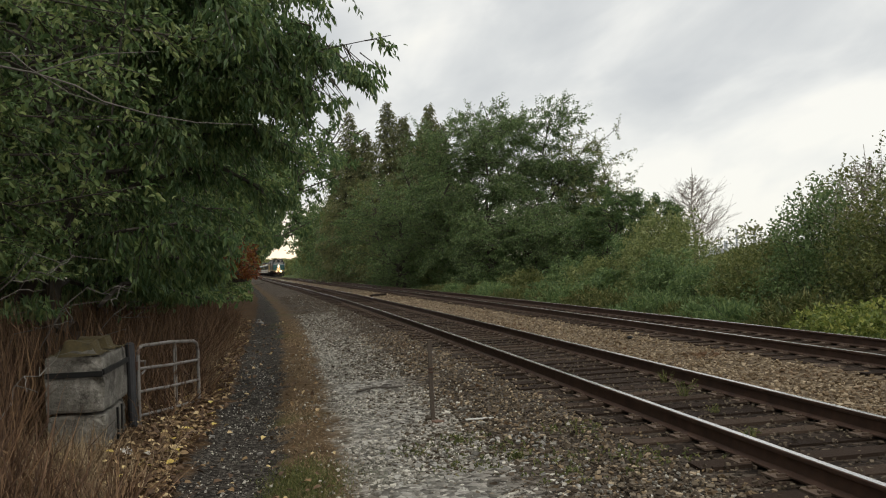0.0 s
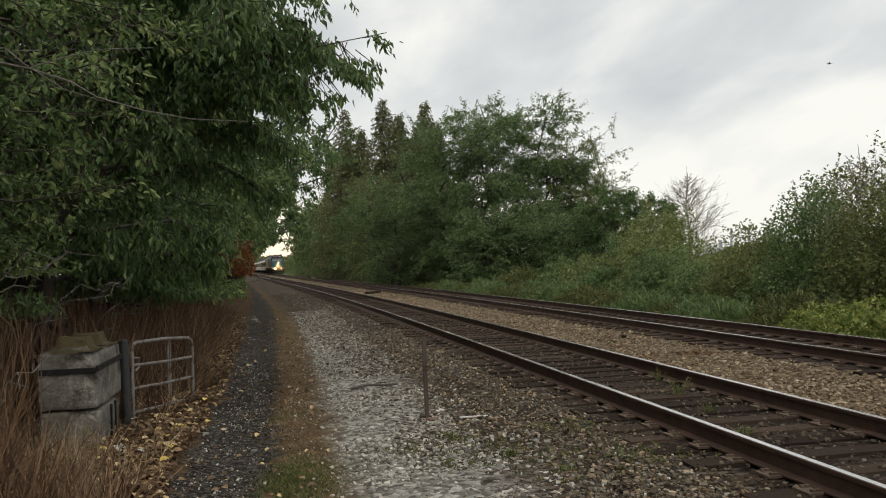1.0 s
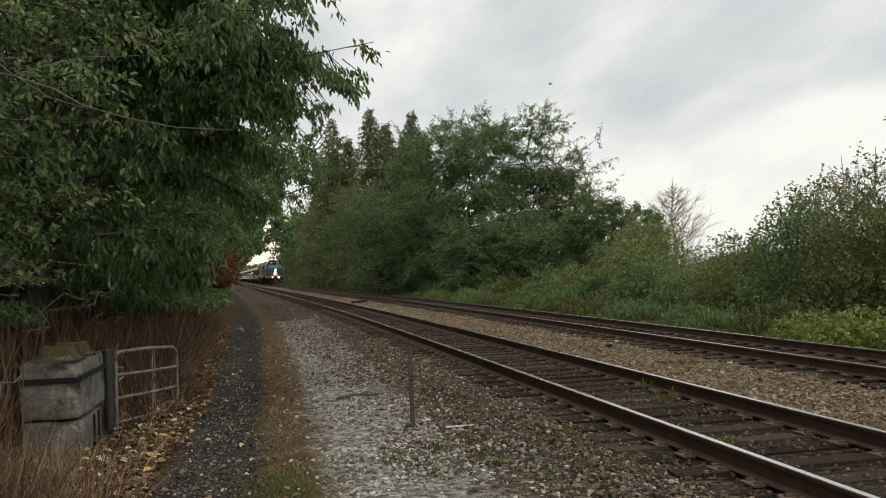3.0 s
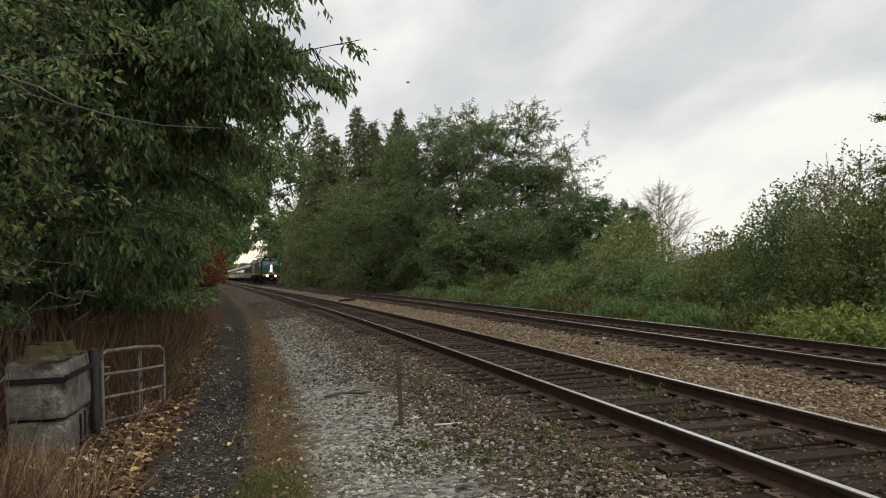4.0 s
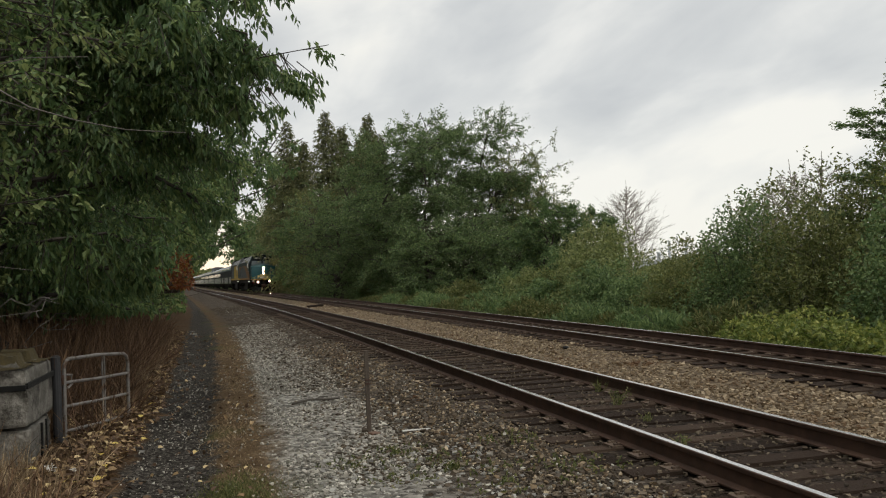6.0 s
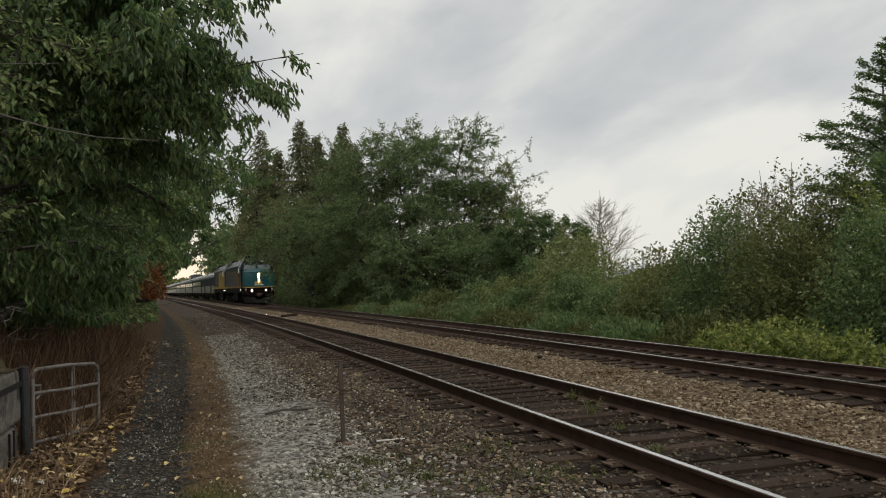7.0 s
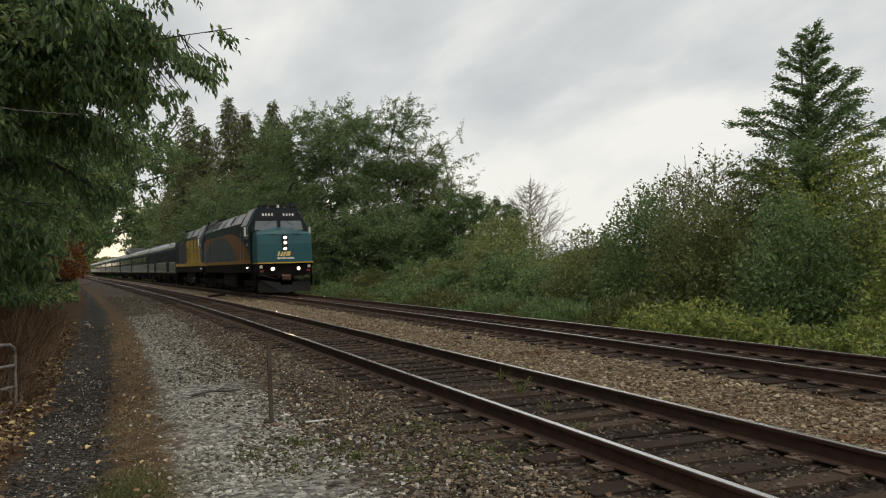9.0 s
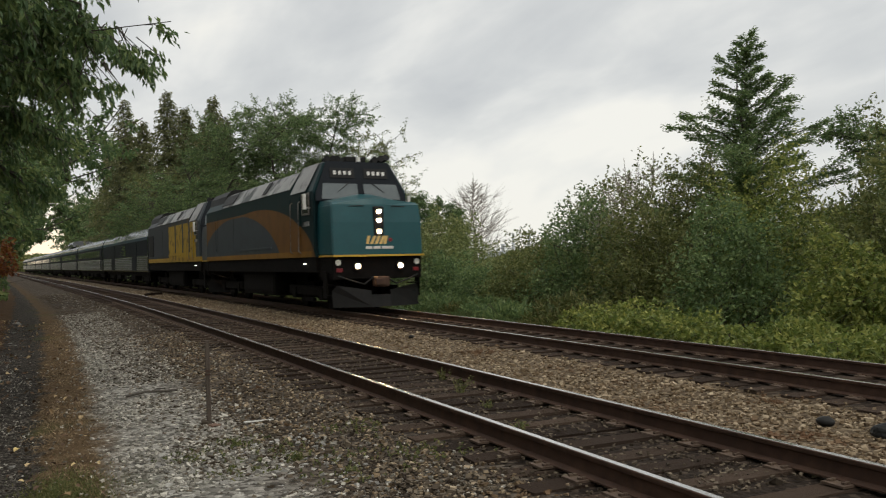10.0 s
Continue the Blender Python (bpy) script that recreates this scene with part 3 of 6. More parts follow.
def conifer(name, label, at, height, radius, count, leaf, mat, group="", bare=0.06, upsweep=-0.2, gap=1.0, wide=0.34, fall=0.35, power=0.8, loose=0.12, hang=0.05):
    """A conifer: straight trunk, whorls of drooping boughs, each with sprays of foliage on both sides."""
    base = np.array(at, float)
    segs = [limb_path((0, 0, -0.2), (rng.normal() * 0.2, rng.normal() * 0.2, height), height * 0.013, 0.02, 6, 0.1)[1]]
    at_l, dir_l = [], []
    boughs = int(height * 9 / gap)
    per = max(8, count // boughs)
    for i in range(boughs):
        h = bare + (1 - bare) * (i + rng.random()) / boughs
        ang = i * 2.399 + rng.normal() * 0.35
        reach = radius * (1 - h) ** power * rng.uniform(0.5, 1.15) + 0.25
        a = np.array([0, 0, h * height])
        b = a + [math.cos(ang) * reach, math.sin(ang) * reach, reach * (upsweep + 0.3 * (h - 0.5) + rng.normal() * hang) + rng.normal() * 0.12]
        pts, sg = limb_path(a, b, 0.02 + 0.03 * (1 - h), 0.008, 3, 0.15, 0.06)
        segs.append(sg)
        n = max(6, int(per * reach / radius * 1.9))
        s = rng.random(n) ** 0.7
        k = np.minimum((s * 3).astype(int), 2)
        p = pts[k] + (pts[k + 1] - pts[k]) * (s * 3 - k)[:, None]
        out = (b - a) / reach
        sidew = np.array([-out[1], out[0], 0])
        d = out * 0.6 + sidew * rng.choice([-1, 1], n)[:, None] * rng.uniform(0.2, 1.0, n)[:, None] + rng.normal(size=(n, 3)) * 0.25
        d[:, 2] -= fall
        at_l.append(p + sidew * rng.normal(size=(n, 1)) * loose * reach + rng.normal(size=(n, 3)) * [0.05, 0.05, hang] - [0, 0, hang * 0.6])
        dir_l.append(d)
    at_l, dir_l = np.concatenate(at_l), np.concatenate(dir_l)
    n = len(at_l)
    size = leaf * rng.uniform(0.6, 1.3, n)
    v, f = leaf_arrays(at_l, dir_l, rng.normal(size=(n, 3)) * 0.4 + [0, 0, 1], size, size * wide, 0.15, 0.25, True)
    ob = thing(name, label, "tree", pose(*base), group)
    arrays_part("crown", v, f, mat, ob)
    v, f = limb_arrays(np.concatenate(segs), 4)
    arrays_part("trunk", v, f, M["bark"], ob)
    return ob


def mound(name, label, at, radii, leaf, count, mat, group="", canes=40, droop=0.1, category="bush", fill=0.62, sprays=0, width=0.7, rise=0.0, crest=1.1):
    """A bush grown as a lumpy mound: canes that fan out from the foot and leaves through its outer half."""
    base, radii = np.array(at, float), np.array(radii, float)
    d = rng.normal(size=(count, 3))
    d[:, 2] = np.abs(d[:, 2]) * crest - 0.12
    d /= np.linalg.norm(d, axis=1, keepdims=True)
    off = rng.uniform(0, 50)
    lump = np.array([noise.noise((x * 2.6 + off, y * 2.6, z * 2.6)) + 0.6 * noise.noise((x * 6.5, y * 6.5 + off, z * 6.5)) for x, y, z in d])
    r = (0.86 + 0.42 * lump) * (1 - fill * rng.random(count) ** 2.2) + rng.exponential(0.012, count)
    p = d * r[:, None] * radii
    p[:, 2] = np.maximum(p[:, 2], 0.03)
    way = d * 0.5 + rng.normal(size=(count, 3)) * 0.8
    way[:, 2] += rise - droop
    segs = []
    for k in range(canes):
        e = d[k] * radii * (0.9 + 0.42 * lump[k])
        e[2] = max(e[2], 0.05)
        segs.append(limb_path((rng.normal() * 0.15 * radii[0], rng.normal() * 0.15 * radii[1], -0.1), e, 0.015, 0.004, 3, 0.25, 0.1)[1])
    extra = []
    for k in range(sprays):
        dd = d[-1 - k] * [0.6, 0.6, 1]
        a = p[-1 - k]
        b = a + (dd / np.linalg.norm(dd) + [0, 0, 0.8]) * radii[2] * rng.uniform(0.04, 0.12)
        pts, sg = limb_path(a, b, 0.008, 0.003, 3, 0.2)
        segs.append(sg)
        s = rng.random((14, 1))
        extra.append(a + (b - a) * s + rng.normal(size=(14, 3)) * leaf * 0.5)
    if extra:
        ex = np.concatenate(extra)
        p, way = np.concatenate([p, ex]), np.concatenate([way, rng.normal(size=ex.shape)])
    n = len(p)
    size = leaf * rng.uniform(0.55, 1.25, n)
    v, f = leaf_arrays(p, way, d[rng.integers(0, count, n)] * 0.6 + rng.normal(size=(n, 3)) * 0.5 + [0, 0, 0.7], size, size * width * rng.uniform(0.7, 1.1, n), simple=True)
    ob = thing(name, label, category, pose(*base), group)
    arrays_part("foliage", v, f, mat, ob)
    v, f = limb_arrays(np.concatenate(segs), 4)
    arrays_part("stem_tangle", v, f, M["bark"], ob, kind="stuff")
    return ob


def bare_tree(name, label, at, height, spread, mat, seed_count=60):
    """A leafless crown: trunk, rising limbs and fine twigs."""
    base = np.array(at, float)
    p, sg = limb_path((0, 0, -0.1), (0, 0, height), height * 0.012, 0.01, 8, 0.12)
    segs = [sg]
    for i in range(seed_count):
        h = 0.25 + 0.72 * i / seed_count
        a = p[min(int(h * 8), 7)] + (p[min(int(h * 8) + 1, 8)] - p[min(int(h * 8), 7)]) * (h * 8 - int(h * 8))
        ang = i * 2.399
        reach = spread * math.sin(math.pi * min(1, 0.25 + h * 0.78)) * rng.uniform(0.6, 1.1)
        b = a + [math.cos(ang) * reach, math.sin(ang) * reach, reach * rng.uniform(0.5, 1.1)]
        q, sg = limb_path(a, b, 0.022, 0.008, 4, 0.25, -0.04)
        segs.append(sg)
        for k in range(20):
            j = rng.integers(1, 4)
            w = q[j] + (q[j + 1] - q[j]) * rng.random()
            e = w + (b - a) * rng.uniform(0.15, 0.35) + rng.normal(size=3) * reach * 0.16
            segs.append(np.hstack([w, e, 0.007, 0.003])[None])
    v, f = limb_arrays(np.concatenate(segs), 4)
    ob = thing(name, label, "tree", pose(*base))
    arrays_part("crown", v, f, mat, ob)
    return ob


# ---- the ground: one sheet out to the horizon ----
def build_ground():
    ys = np.concatenate([[-2600, -700, -200, -80, -40, -20, -8], np.arange(0, 40, 0.5), np.arange(40, 120, 2.0), np.arange(120, 440, 10.0), [520, 700, 1000, 1600, 3000]])
    us = np.concatenate([[-2600, -700, -200, -60, -30, -18, -12, -9, -7.5], np.arange(-6.6, -3.6, 0.1), np.arange(-3.6, 7.6, 0.2), [8, 8.6, 9.4, 11, 14, 20, 35, 60, 200, 700, 2600]])
    v, lay = [], []
    for y in ys:
        for u in us:
            x, yy, _ = beside(y, u) if abs(u) <= 60 and -80 <= y <= 520 else (float(line_x(np.clip(y, -200, 700))) + u, y, 0)
            z = float(ground_z(np.clip(u, -60, 60)))
            z += 0.05 * noise.noise((u * 0.5, y * 0.5, 0)) * (1 if u < -2 or u > 6 else 0.2) + 0.015 * noise.noise((u * 3, y * 3, 5))
            v.append((float(x), float(yy), z))
            lay.append((u, y))
    n = len(us)
    f = [(r * n + c, r * n + c + 1, (r + 1) * n + c + 1, (r + 1) * n + c) for r in range(len(ys) - 1) for c in range(n - 1)]
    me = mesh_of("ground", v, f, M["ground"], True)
    uv = me.uv_layers.new(name="lay")
    idx = np.empty(len(me.loops), np.int32)
    me.loops.foreach_get("vertex_index", idx)
    uv.data.foreach_set("uv", np.asarray(lay, np.float32)[idx].ravel())
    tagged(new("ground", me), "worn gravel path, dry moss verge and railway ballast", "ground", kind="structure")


build_ground()

# ---- two tracks ----
RAIL = [(-0.07, -0.17), (0.07, -0.17), (0.07, -0.158), (0.012, -0.14), (0.010, -0.045), (0.034, -0.034), (0.036, -0.008), (0.030, -0.0015), (-0.030, -0.0015), (-0.036, -0.008), (-0.034, -0.034), (-0.010, -0.045), (-0.012, -0.14), (-0.07, -0.158)]
RAIL_Y = np.concatenate([np.arange(-14, 60, 1.0), np.arange(60, 560, 4.0)])


def sweep(outline, us, ys):
    """An outline of (offset, z) carried along the line at us to its right."""
    rings = []
    for y in ys:
        x, yy, turn = beside(y, us)
        c, s = math.cos(radians(turn)), math.sin(radians(turn))
        rings.append([(x + o * c, yy + o * s, z) for o, z in outline])
    v = np.array(rings, float).reshape(-1, 3)
    n = len(outline)
    r = np.arange(len(ys) - 1)[:, None] * n
    i = np.arange(n)
    j = (i + 1) % n
    f = np.stack([r + i, r + j, r + n + j, r + n + i], -1).reshape(-1, 4)
    return v, f


def tie_mesh(seed):
    r = random.Random(seed)
    bm = bmesh.new()
    box(bm, (-1.3, -0.115, -0.40), (1.3, 0.115, -0.178))
    for v in bm.verts:
        v.co += Vector((r.uniform(-0.02, 0.02), r.uniform(-0.008, 0.008), r.uniform(-0.012, 0.004)))
    me = bpy.data.meshes.new("tie")
    bm.to_mesh(me)
    bm.free()
    me.materials.append(M["tie"])
    return me


def plate_mesh():
    bm = bmesh.new()
    box(bm, (-0.18, -0.095, -0.182), (0.18, 0.095, -0.164))
    for x in (-0.13, -0.095, 0.095, 0.13):
        for y in (-0.06, 0.06):
            box(bm, (x - 0.014, y - 0.014, -0.166), (x + 0.014, y + 0.014, -0.146))
    me = bpy.data.meshes.new("tie_plate")
    bm.to_mesh(me)
    bm.free()
    me.materials.append(M["plate"])
    return me


def build_track(u, label, first_tie):
    track = thing("railway_track", label, "railway track", pose(0, 0, 0), "railway tracks")
    for side in (-1, 1):
        at = u + side * GAUGE / 2
        v, f = sweep(RAIL, at, RAIL_Y)
        rail = arrays_part("rail", v, f, M["rust"], track, "rust-brown steel rail with a polished head")
        v, f = sweep([(-0.026, -0.0012), (0.026, -0.0012), (0.024, 0.0006), (-0.024, 0.0006)], at, RAIL_Y)
        arrays_part("rail_head", v, f, M["railhead"], rail, "polished bright running surface")
    ties, plate = [tie_mesh(s) for s in range(5)], plate_mesh()
    r = random.Random(int(u * 10) + 3)
    far_v, far_f = [], []
    pieces = 0
    y = first_tie
    while y < 330:
        x, yy, turn = beside(y, u)
        m = pose(float(x) + r.uniform(-0.05, 0.05), float(yy), r.uniform(-0.012, 0.006), 0, 0, float(turn) + r.uniform(-0.8, 0.8))
        if pieces < 200:
            ob = new("tie", ties[pieces % 5])
            ob.parent, ob.matrix_basis = track, m
            pieces += 1
            if pieces < 90:
                for side in (-1, 1):
                    x2, y2, _ = beside(y, u + side * GAUGE / 2)
                    pl = new("tie_plate", plate)
                    pl.parent, pl.matrix_basis = track, pose(float(x2), float(y2), 0, 0, 0, float(turn))
        else:
            k = len(far_v)
            for dx, dy, dz in ((-1.3, -0.115, -0.3), (1.3, -0.115, -0.3), (1.3, 0.115, -0.3), (-1.3, 0.115, -0.3), (-1.3, -0.115, -0.19), (1.3, -0.115, -0.19), (1.3, 0.115, -0.19), (-1.3, 0.115, -0.19)):
                far_v.append(tuple(m @ Vector((dx, dy, dz))))
            far_f += [(k + 4, k + 5, k + 6, k + 7), (k, k + 1, k + 5, k + 4), (k + 1, k + 2, k + 6, k + 5), (k + 2, k + 3, k + 7, k + 6), (k + 3, k, k + 4, k + 7)]
        y += 0.51 + r.uniform(-0.03, 0.03)
    arrays_part("far_ties", far_v, far_f, M["tie"], track, kind="stuff")
    return track


build_track(0.0, "railway track with dark timber ties on sooty ballast", -4.0)
build_track(SPACING, "railway track with rust-stained ties on tan ballast", 4.0)


# ---- the train ----
def bogie(parent, y, wheel_r, gap, deep=False):
    """A truck under a vehicle: side frames, and two wheelsets returned for turning."""
    sets = []
    bm = bmesh.new()
    for x in (-1.05, 1.05):
        box(bm, (x - 0.09, y - gap * 0.75, 0.42), (x + 0.09, y + gap * 0.75, 0.72), 0.04)
        for dy in (-gap / 2, gap / 2):
            box(bm, (x - 0.13, y + dy - 0.2, 0.3), (x + 0.13, y + dy + 0.2, 0.68), 0.04)
        for dy in (-0.25, 0.0, 0.25):
            tube(bm, (x, y + dy, 0.35), (x, y + dy, 0.62), 0.085)
        box(bm, (x - 0.06, y - 0.45, 0.22), (x + 0.06, y + 0.45, 0.34), 0.02)
    box(bm, (-1.0, y - 0.3, 0.5), (1.0, y + 0.3, 0.85), 0.04)
    frame_ob = part("truck_frame", bm, M["under"], parent)
    for dy in (-gap / 2, gap / 2):
        bm = bmesh.new()
        tube(bm, (-0.8, 0, 0), (0.8, 0, 0), 0.08)
        for s in (-1, 1):
            tube(bm, (s * 0.70, 0, 0), (s * 0.80, 0, 0), wheel_r, sides=24)
            tube(bm, (s * 0.665, 0, 0), (s * 0.70, 0, 0), wheel_r + 0.03, sides=24)
            for k in range(4):
                a = k * math.pi / 2
                tube(bm, (s * 0.80, 0.25 * math.cos(a), 0.25 * math.sin(a)), (s * 0.815, 0.25 * math.cos(a), 0.25 * math.sin(a)), 0.05, sides=8)
        w = part("wheelset", bm, M["under"], parent)
        w.matrix_basis = pose(0, y + dy, wheel_r)
        sets.append(w)
    return sets


def loft(bm, rings):
    """Skin between outlines of the same number of (x, y, z) corners, capped at both ends."""
    rows = [[bm.verts.new(p) for p in ring] for ring in rings]
    n = len(rows[0])
    for a, b in zip(rows, rows[1:]):
        for i in range(n):
            bm.faces.new((a[i], a[(i + 1) % n], b[(i + 1) % n], b[i]))
    bm.faces.new(rows[0][::-1])
    bm.faces.new(rows[-1])
    bmesh.ops.recalc_face_normals(bm, faces=bm.faces)


def livery(name, second):
    """Painted sides by the body's own length (y, from the front) and height (z)."""
    m = bpy.data.materials.new(name)
    m.use_nodes = True
    tree = m.node_tree
    bsdf = tree.nodes["Principled BSDF"]
    coord = tree.nodes.new("ShaderNodeTexCoord")
    sep = tree.nodes.new("ShaderNodeSeparateXYZ")
    tree.links.new(coord.outputs["Object"], sep.inputs[0])
    y, z = sep.outputs[1], sep.outputs[2]
    grime = node(tree, "ShaderNodeTexNoise", Scale=1.4, Detail=7.0, Roughness=0.65)
    tree.links.new(coord.outputs["Object"], grime.inputs["Vector"])

    def over(value, limit, soft=0.01):
        n = tree.nodes.new("ShaderNodeMapRange")
        n.inputs["From Min"].default_value, n.inputs["From Max"].default_value = limit - soft, limit + soft
        tree.links.new(value, n.inputs["Value"])
        return n.outputs[0]

    def oval(cy, cz, ry, rz):
        dy = maths(tree, "DIVIDE", maths(tree, "SUBTRACT", y, cy), ry)
        dz = maths(tree, "DIVIDE", maths(tree, "SUBTRACT", z, cz), rz)
        return maths(tree, "SUBTRACT", 1.0, over(maths(tree, "ADD", maths(tree, "MULTIPLY", dy, dy), maths(tree, "MULTIPLY", dz, dz)), 1.0, 0.015))

    # sides get a darker teal than the nose: their shade is in the colour
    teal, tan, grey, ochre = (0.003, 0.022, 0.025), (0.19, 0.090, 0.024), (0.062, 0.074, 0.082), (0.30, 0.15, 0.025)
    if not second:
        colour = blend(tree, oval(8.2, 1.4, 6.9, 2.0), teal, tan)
        rear = maths(tree, "MULTIPLY", over(y, 8.2), maths(tree, "SUBTRACT", 1.0, over(z, 3.36)))
        colour = blend(tree, rear, colour, tan)
        inner = oval(11.3, 1.0, 6.7, 2.32)
        colour = blend(tree, maths(tree, "MULTIPLY", inner, maths(tree, "SUBTRACT", 1.0, over(z, 3.28))), colour, grey)
        colour = blend(tree, maths(tree, "MULTIPLY", maths(tree, "SUBTRACT", 1.0, over(z, 1.80)), over(y, 1.6)), colour, ochre)
    else:
        yellow, dark = (0.50, 0.32, 0.035), (0.050, 0.056, 0.064)
        n = node(tree, "ShaderNodeTexNoise", Scale=2.0, Detail=5.0)
        tree.links.new(coord.outputs["Object"], n.inputs["Vector"])
        band = maths(tree, "MULTIPLY", over(y, 2.2), maths(tree, "SUBTRACT", 1.0, over(y, 9.6)))
        colour = blend(tree, band, blend(tree, over(y, 3.0), grey, dark), yellow)
        colour = blend(tree, maths(tree, "SUBTRACT", 1.0, over(z, 1.85)), colour, (0.46, 0.28, 0.04))
        colour = blend(tree, maths(tree, "MULTIPLY", over(z, 3.6), over(y, 2.4)), colour, dark)
        for cut in (3.6, 5.3, 7.4):
            colour = blend(tree, maths(tree, "MULTIPLY", maths(tree, "MULTIPLY", over(y, cut), maths(tree, "SUBTRACT", 1.0, over(y, cut + 0.35))), over(z, 2.1)), colour, dark)
        colour = blend(tree, maths(tree, "MULTIPLY", band, ramp(tree, [(0.56, (0, 0, 0)), (0.62, (0.7, 0.7, 0.7))], n.outputs[0])), colour, (0.12, 0.08, 0.03))
    colour = blend(tree, ramp(tree, [(0.45, (0, 0, 0)), (0.8, (0.45, 0.45, 0.45))], grime.outputs[0]), colour, (0.03, 0.028, 0.025))
    tree.links.new(colour, bsdf.inputs["Base Color"])
    bsdf.inputs["Roughness"].default_value = 0.5
    bsdf.inputs["Specular IOR Level"].default_value = 0.18
    return m


LOCO_LEN, CAR_LEN = 17.1, 25.9


def section(w, eave, top_w, top, low=1.62):
    """Body outline: walls up to the eave, chamfered roof."""
    return [(-w, low), (w, low), (w, eave), (top_w + 0.12, top - 0.06), (top_w - 0.1, top), (-top_w + 0.1, top), (-top_w - 0.12, top - 0.06), (-w, eave)]


def build_loco(second):
    name = "diesel_locomotive"
    label = "grey and yellow diesel locomotive with grimy roof" if second else "teal diesel locomotive with lit headlamps and tan swoosh"
    ob = thing(name, label, "locomotive", pose(0, 0, 0), "the train's vehicles")
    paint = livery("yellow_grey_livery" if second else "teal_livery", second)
    # hood and cab
    bm = bmesh.new()
    rings = []
    for y, w, eave, tw, top in ((1.55, 1.50, 3.55, 0.95, 4.52), (1.62, 1.53, 3.60, 0.98, 4.55), (3.6, 1.55, 3.62, 0.98, 4.55), (3.62, 1.55, 3.80, 1.06, 4.42), (16.95, 1.55, 3.80, 1.06, 4.42), (17.05, 1.52, 3.78, 1.04, 4.38)):
        ring = [(x, y, z) for x, z in section(w, eave, tw, top)]
        rings.append(ring)
    # the cab front leans back from the nose
    rings[0] = [(x, 1.30 + (max(z, 3.2) - 3.2) * 0.28, z) for x, y, z in rings[0]]
    rings[1] = [(x, 1.36 + (max(z, 3.2) - 3.2) * 0.28, z) for x, y, z in rings[1]]
    loft(bm, rings)
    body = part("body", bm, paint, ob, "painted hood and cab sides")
    # roof skin, light grey, a little above the chamfer
    bm = bmesh.new()
    for s in (-1, 1):
        for y0, y1, a, b in ((2.0, 3.6, (1.555, 3.625), (1.11, 4.50)), (3.64, 13.4, (1.556, 3.806), (1.19, 4.372))):
            n = Vector((b[1] - a[1], 0, a[0] - b[0])).normalized() * 0.012
            c = [(s * (a[0] + n.x), y0, a[1] + n.z), (s * (a[0] + n.x), y1, a[1] + n.z), (s * (b[0] + n.x), y1, b[1] + n.z), (s * (b[0] + n.x), y0, b[1] + n.z)]
            plate_of(bm, c if s < 0 else c[::-1], 0.01)
    box(bm, (-0.9, 2.0, 4.50), (0.9, 3.58, 4.585), 0.02)
    box(bm, (-0.95, 3.66, 4.40), (0.95, 16.8, 4.44), 0.01)
    part("roof", bm, M["roof"], ob, "pale weathered roof sheets")
    # grilles, fans, exhaust on the roof
    for y in (6.0, 8.2):
        bm = bmesh.new()
        box(bm, (-0.45, y - 0.5, 4.43), (0.45, y + 0.5, 4.60), 0.05)
        part("exhaust", bm, M["black"], ob)
    for y in (11.2, 12.7, 14.2):
        bm = bmesh.new()
        tube(bm, (0, y, 4.43), (0, y, 4.62), 0.62, 0.58, 24)
        tube(bm, (0, y, 4.62), (0, y, 4.65), 0.50, 0.48, 24)
        part("roof_fan", bm, M["roof"], ob)
    for y0, y1 in ((6.6, 7.1), (11.6, 13.7)):
        for s in (-1, 1):
            bm = bmesh.new()
            a, b = (1.52, 3.88), (1.24, 4.31)
            n = Vector((b[1] - a[1], 0, a[0] - b[0])).normalized() * 0.03
            c = [(s * (a[0] + n.x), y0, a[1] + n.z), (s * (a[0] + n.x), y1, a[1] + n.z), (s * (b[0] + n.x), y1, b[1] + n.z), (s * (b[0] + n.x), y0, b[1] + n.z)]
            plate_of(bm, c if s < 0 else c[::-1], 0.014)
            part("roof_grille", bm, M["black"], ob)
    # the raised dark housing at the rear end
    bm = bmesh.new()
    prism(bm, [(-1.40, 3.95), (1.40, 3.95), (1.30, 4.38), (1.10, 4.60), (0.95, 4.66), (-0.95, 4.66), (-1.10, 4.60), (-1.30, 4.38)], 13.8, 16.95)
    bmesh.ops.recalc_face_normals(bm, faces=bm.faces)
    part("rear_housing", bm, M["black"], ob, "sooty raised roof housing")
    # side panels, doors and louvres on each side
    for s in (-1, 1):
        for y0, y1, z0, z1, mat, nm in ((1.75, 2.35, 2.95, 3.52, M["glass"], "cab_window"), (2.62, 3.22, 1.75, 3.50, paint, "cab_door"), (14.9, 16.6, 2.0, 3.3, M["black"] if second else paint, "louvre_panel"), (6.0, 10.5, 1.95, 2.02, paint, "engine_door")):
            bm = bmesh.new()
            x0, x1 = sorted((s * 1.548, s * 1.575))
            box(bm, (x0, y0, z0), (x1, y1, z1), 0.008)
            p = part(nm, bm, mat, ob)
            if nm == "cab_door":
                bm = bmesh.new()
                bent_tube(bm, [(s * 1.585, y0 - 0.12, 1.75), (s * 1.66, y0 - 0.12, 1.8), (s * 1.66, y0 - 0.12, 3.3), (s * 1.585, y0 - 0.12, 3.35)], 0.018)
                bent_tube(bm, [(s * 1.585, y1 + 0.12, 1.75), (s * 1.66, y1 + 0.12, 1.8), (s * 1.66, y1 + 0.12, 3.3), (s * 1.585, y1 + 0.12, 3.35)], 0.018)
                part("grab_rail", bm, M["galv"], p)
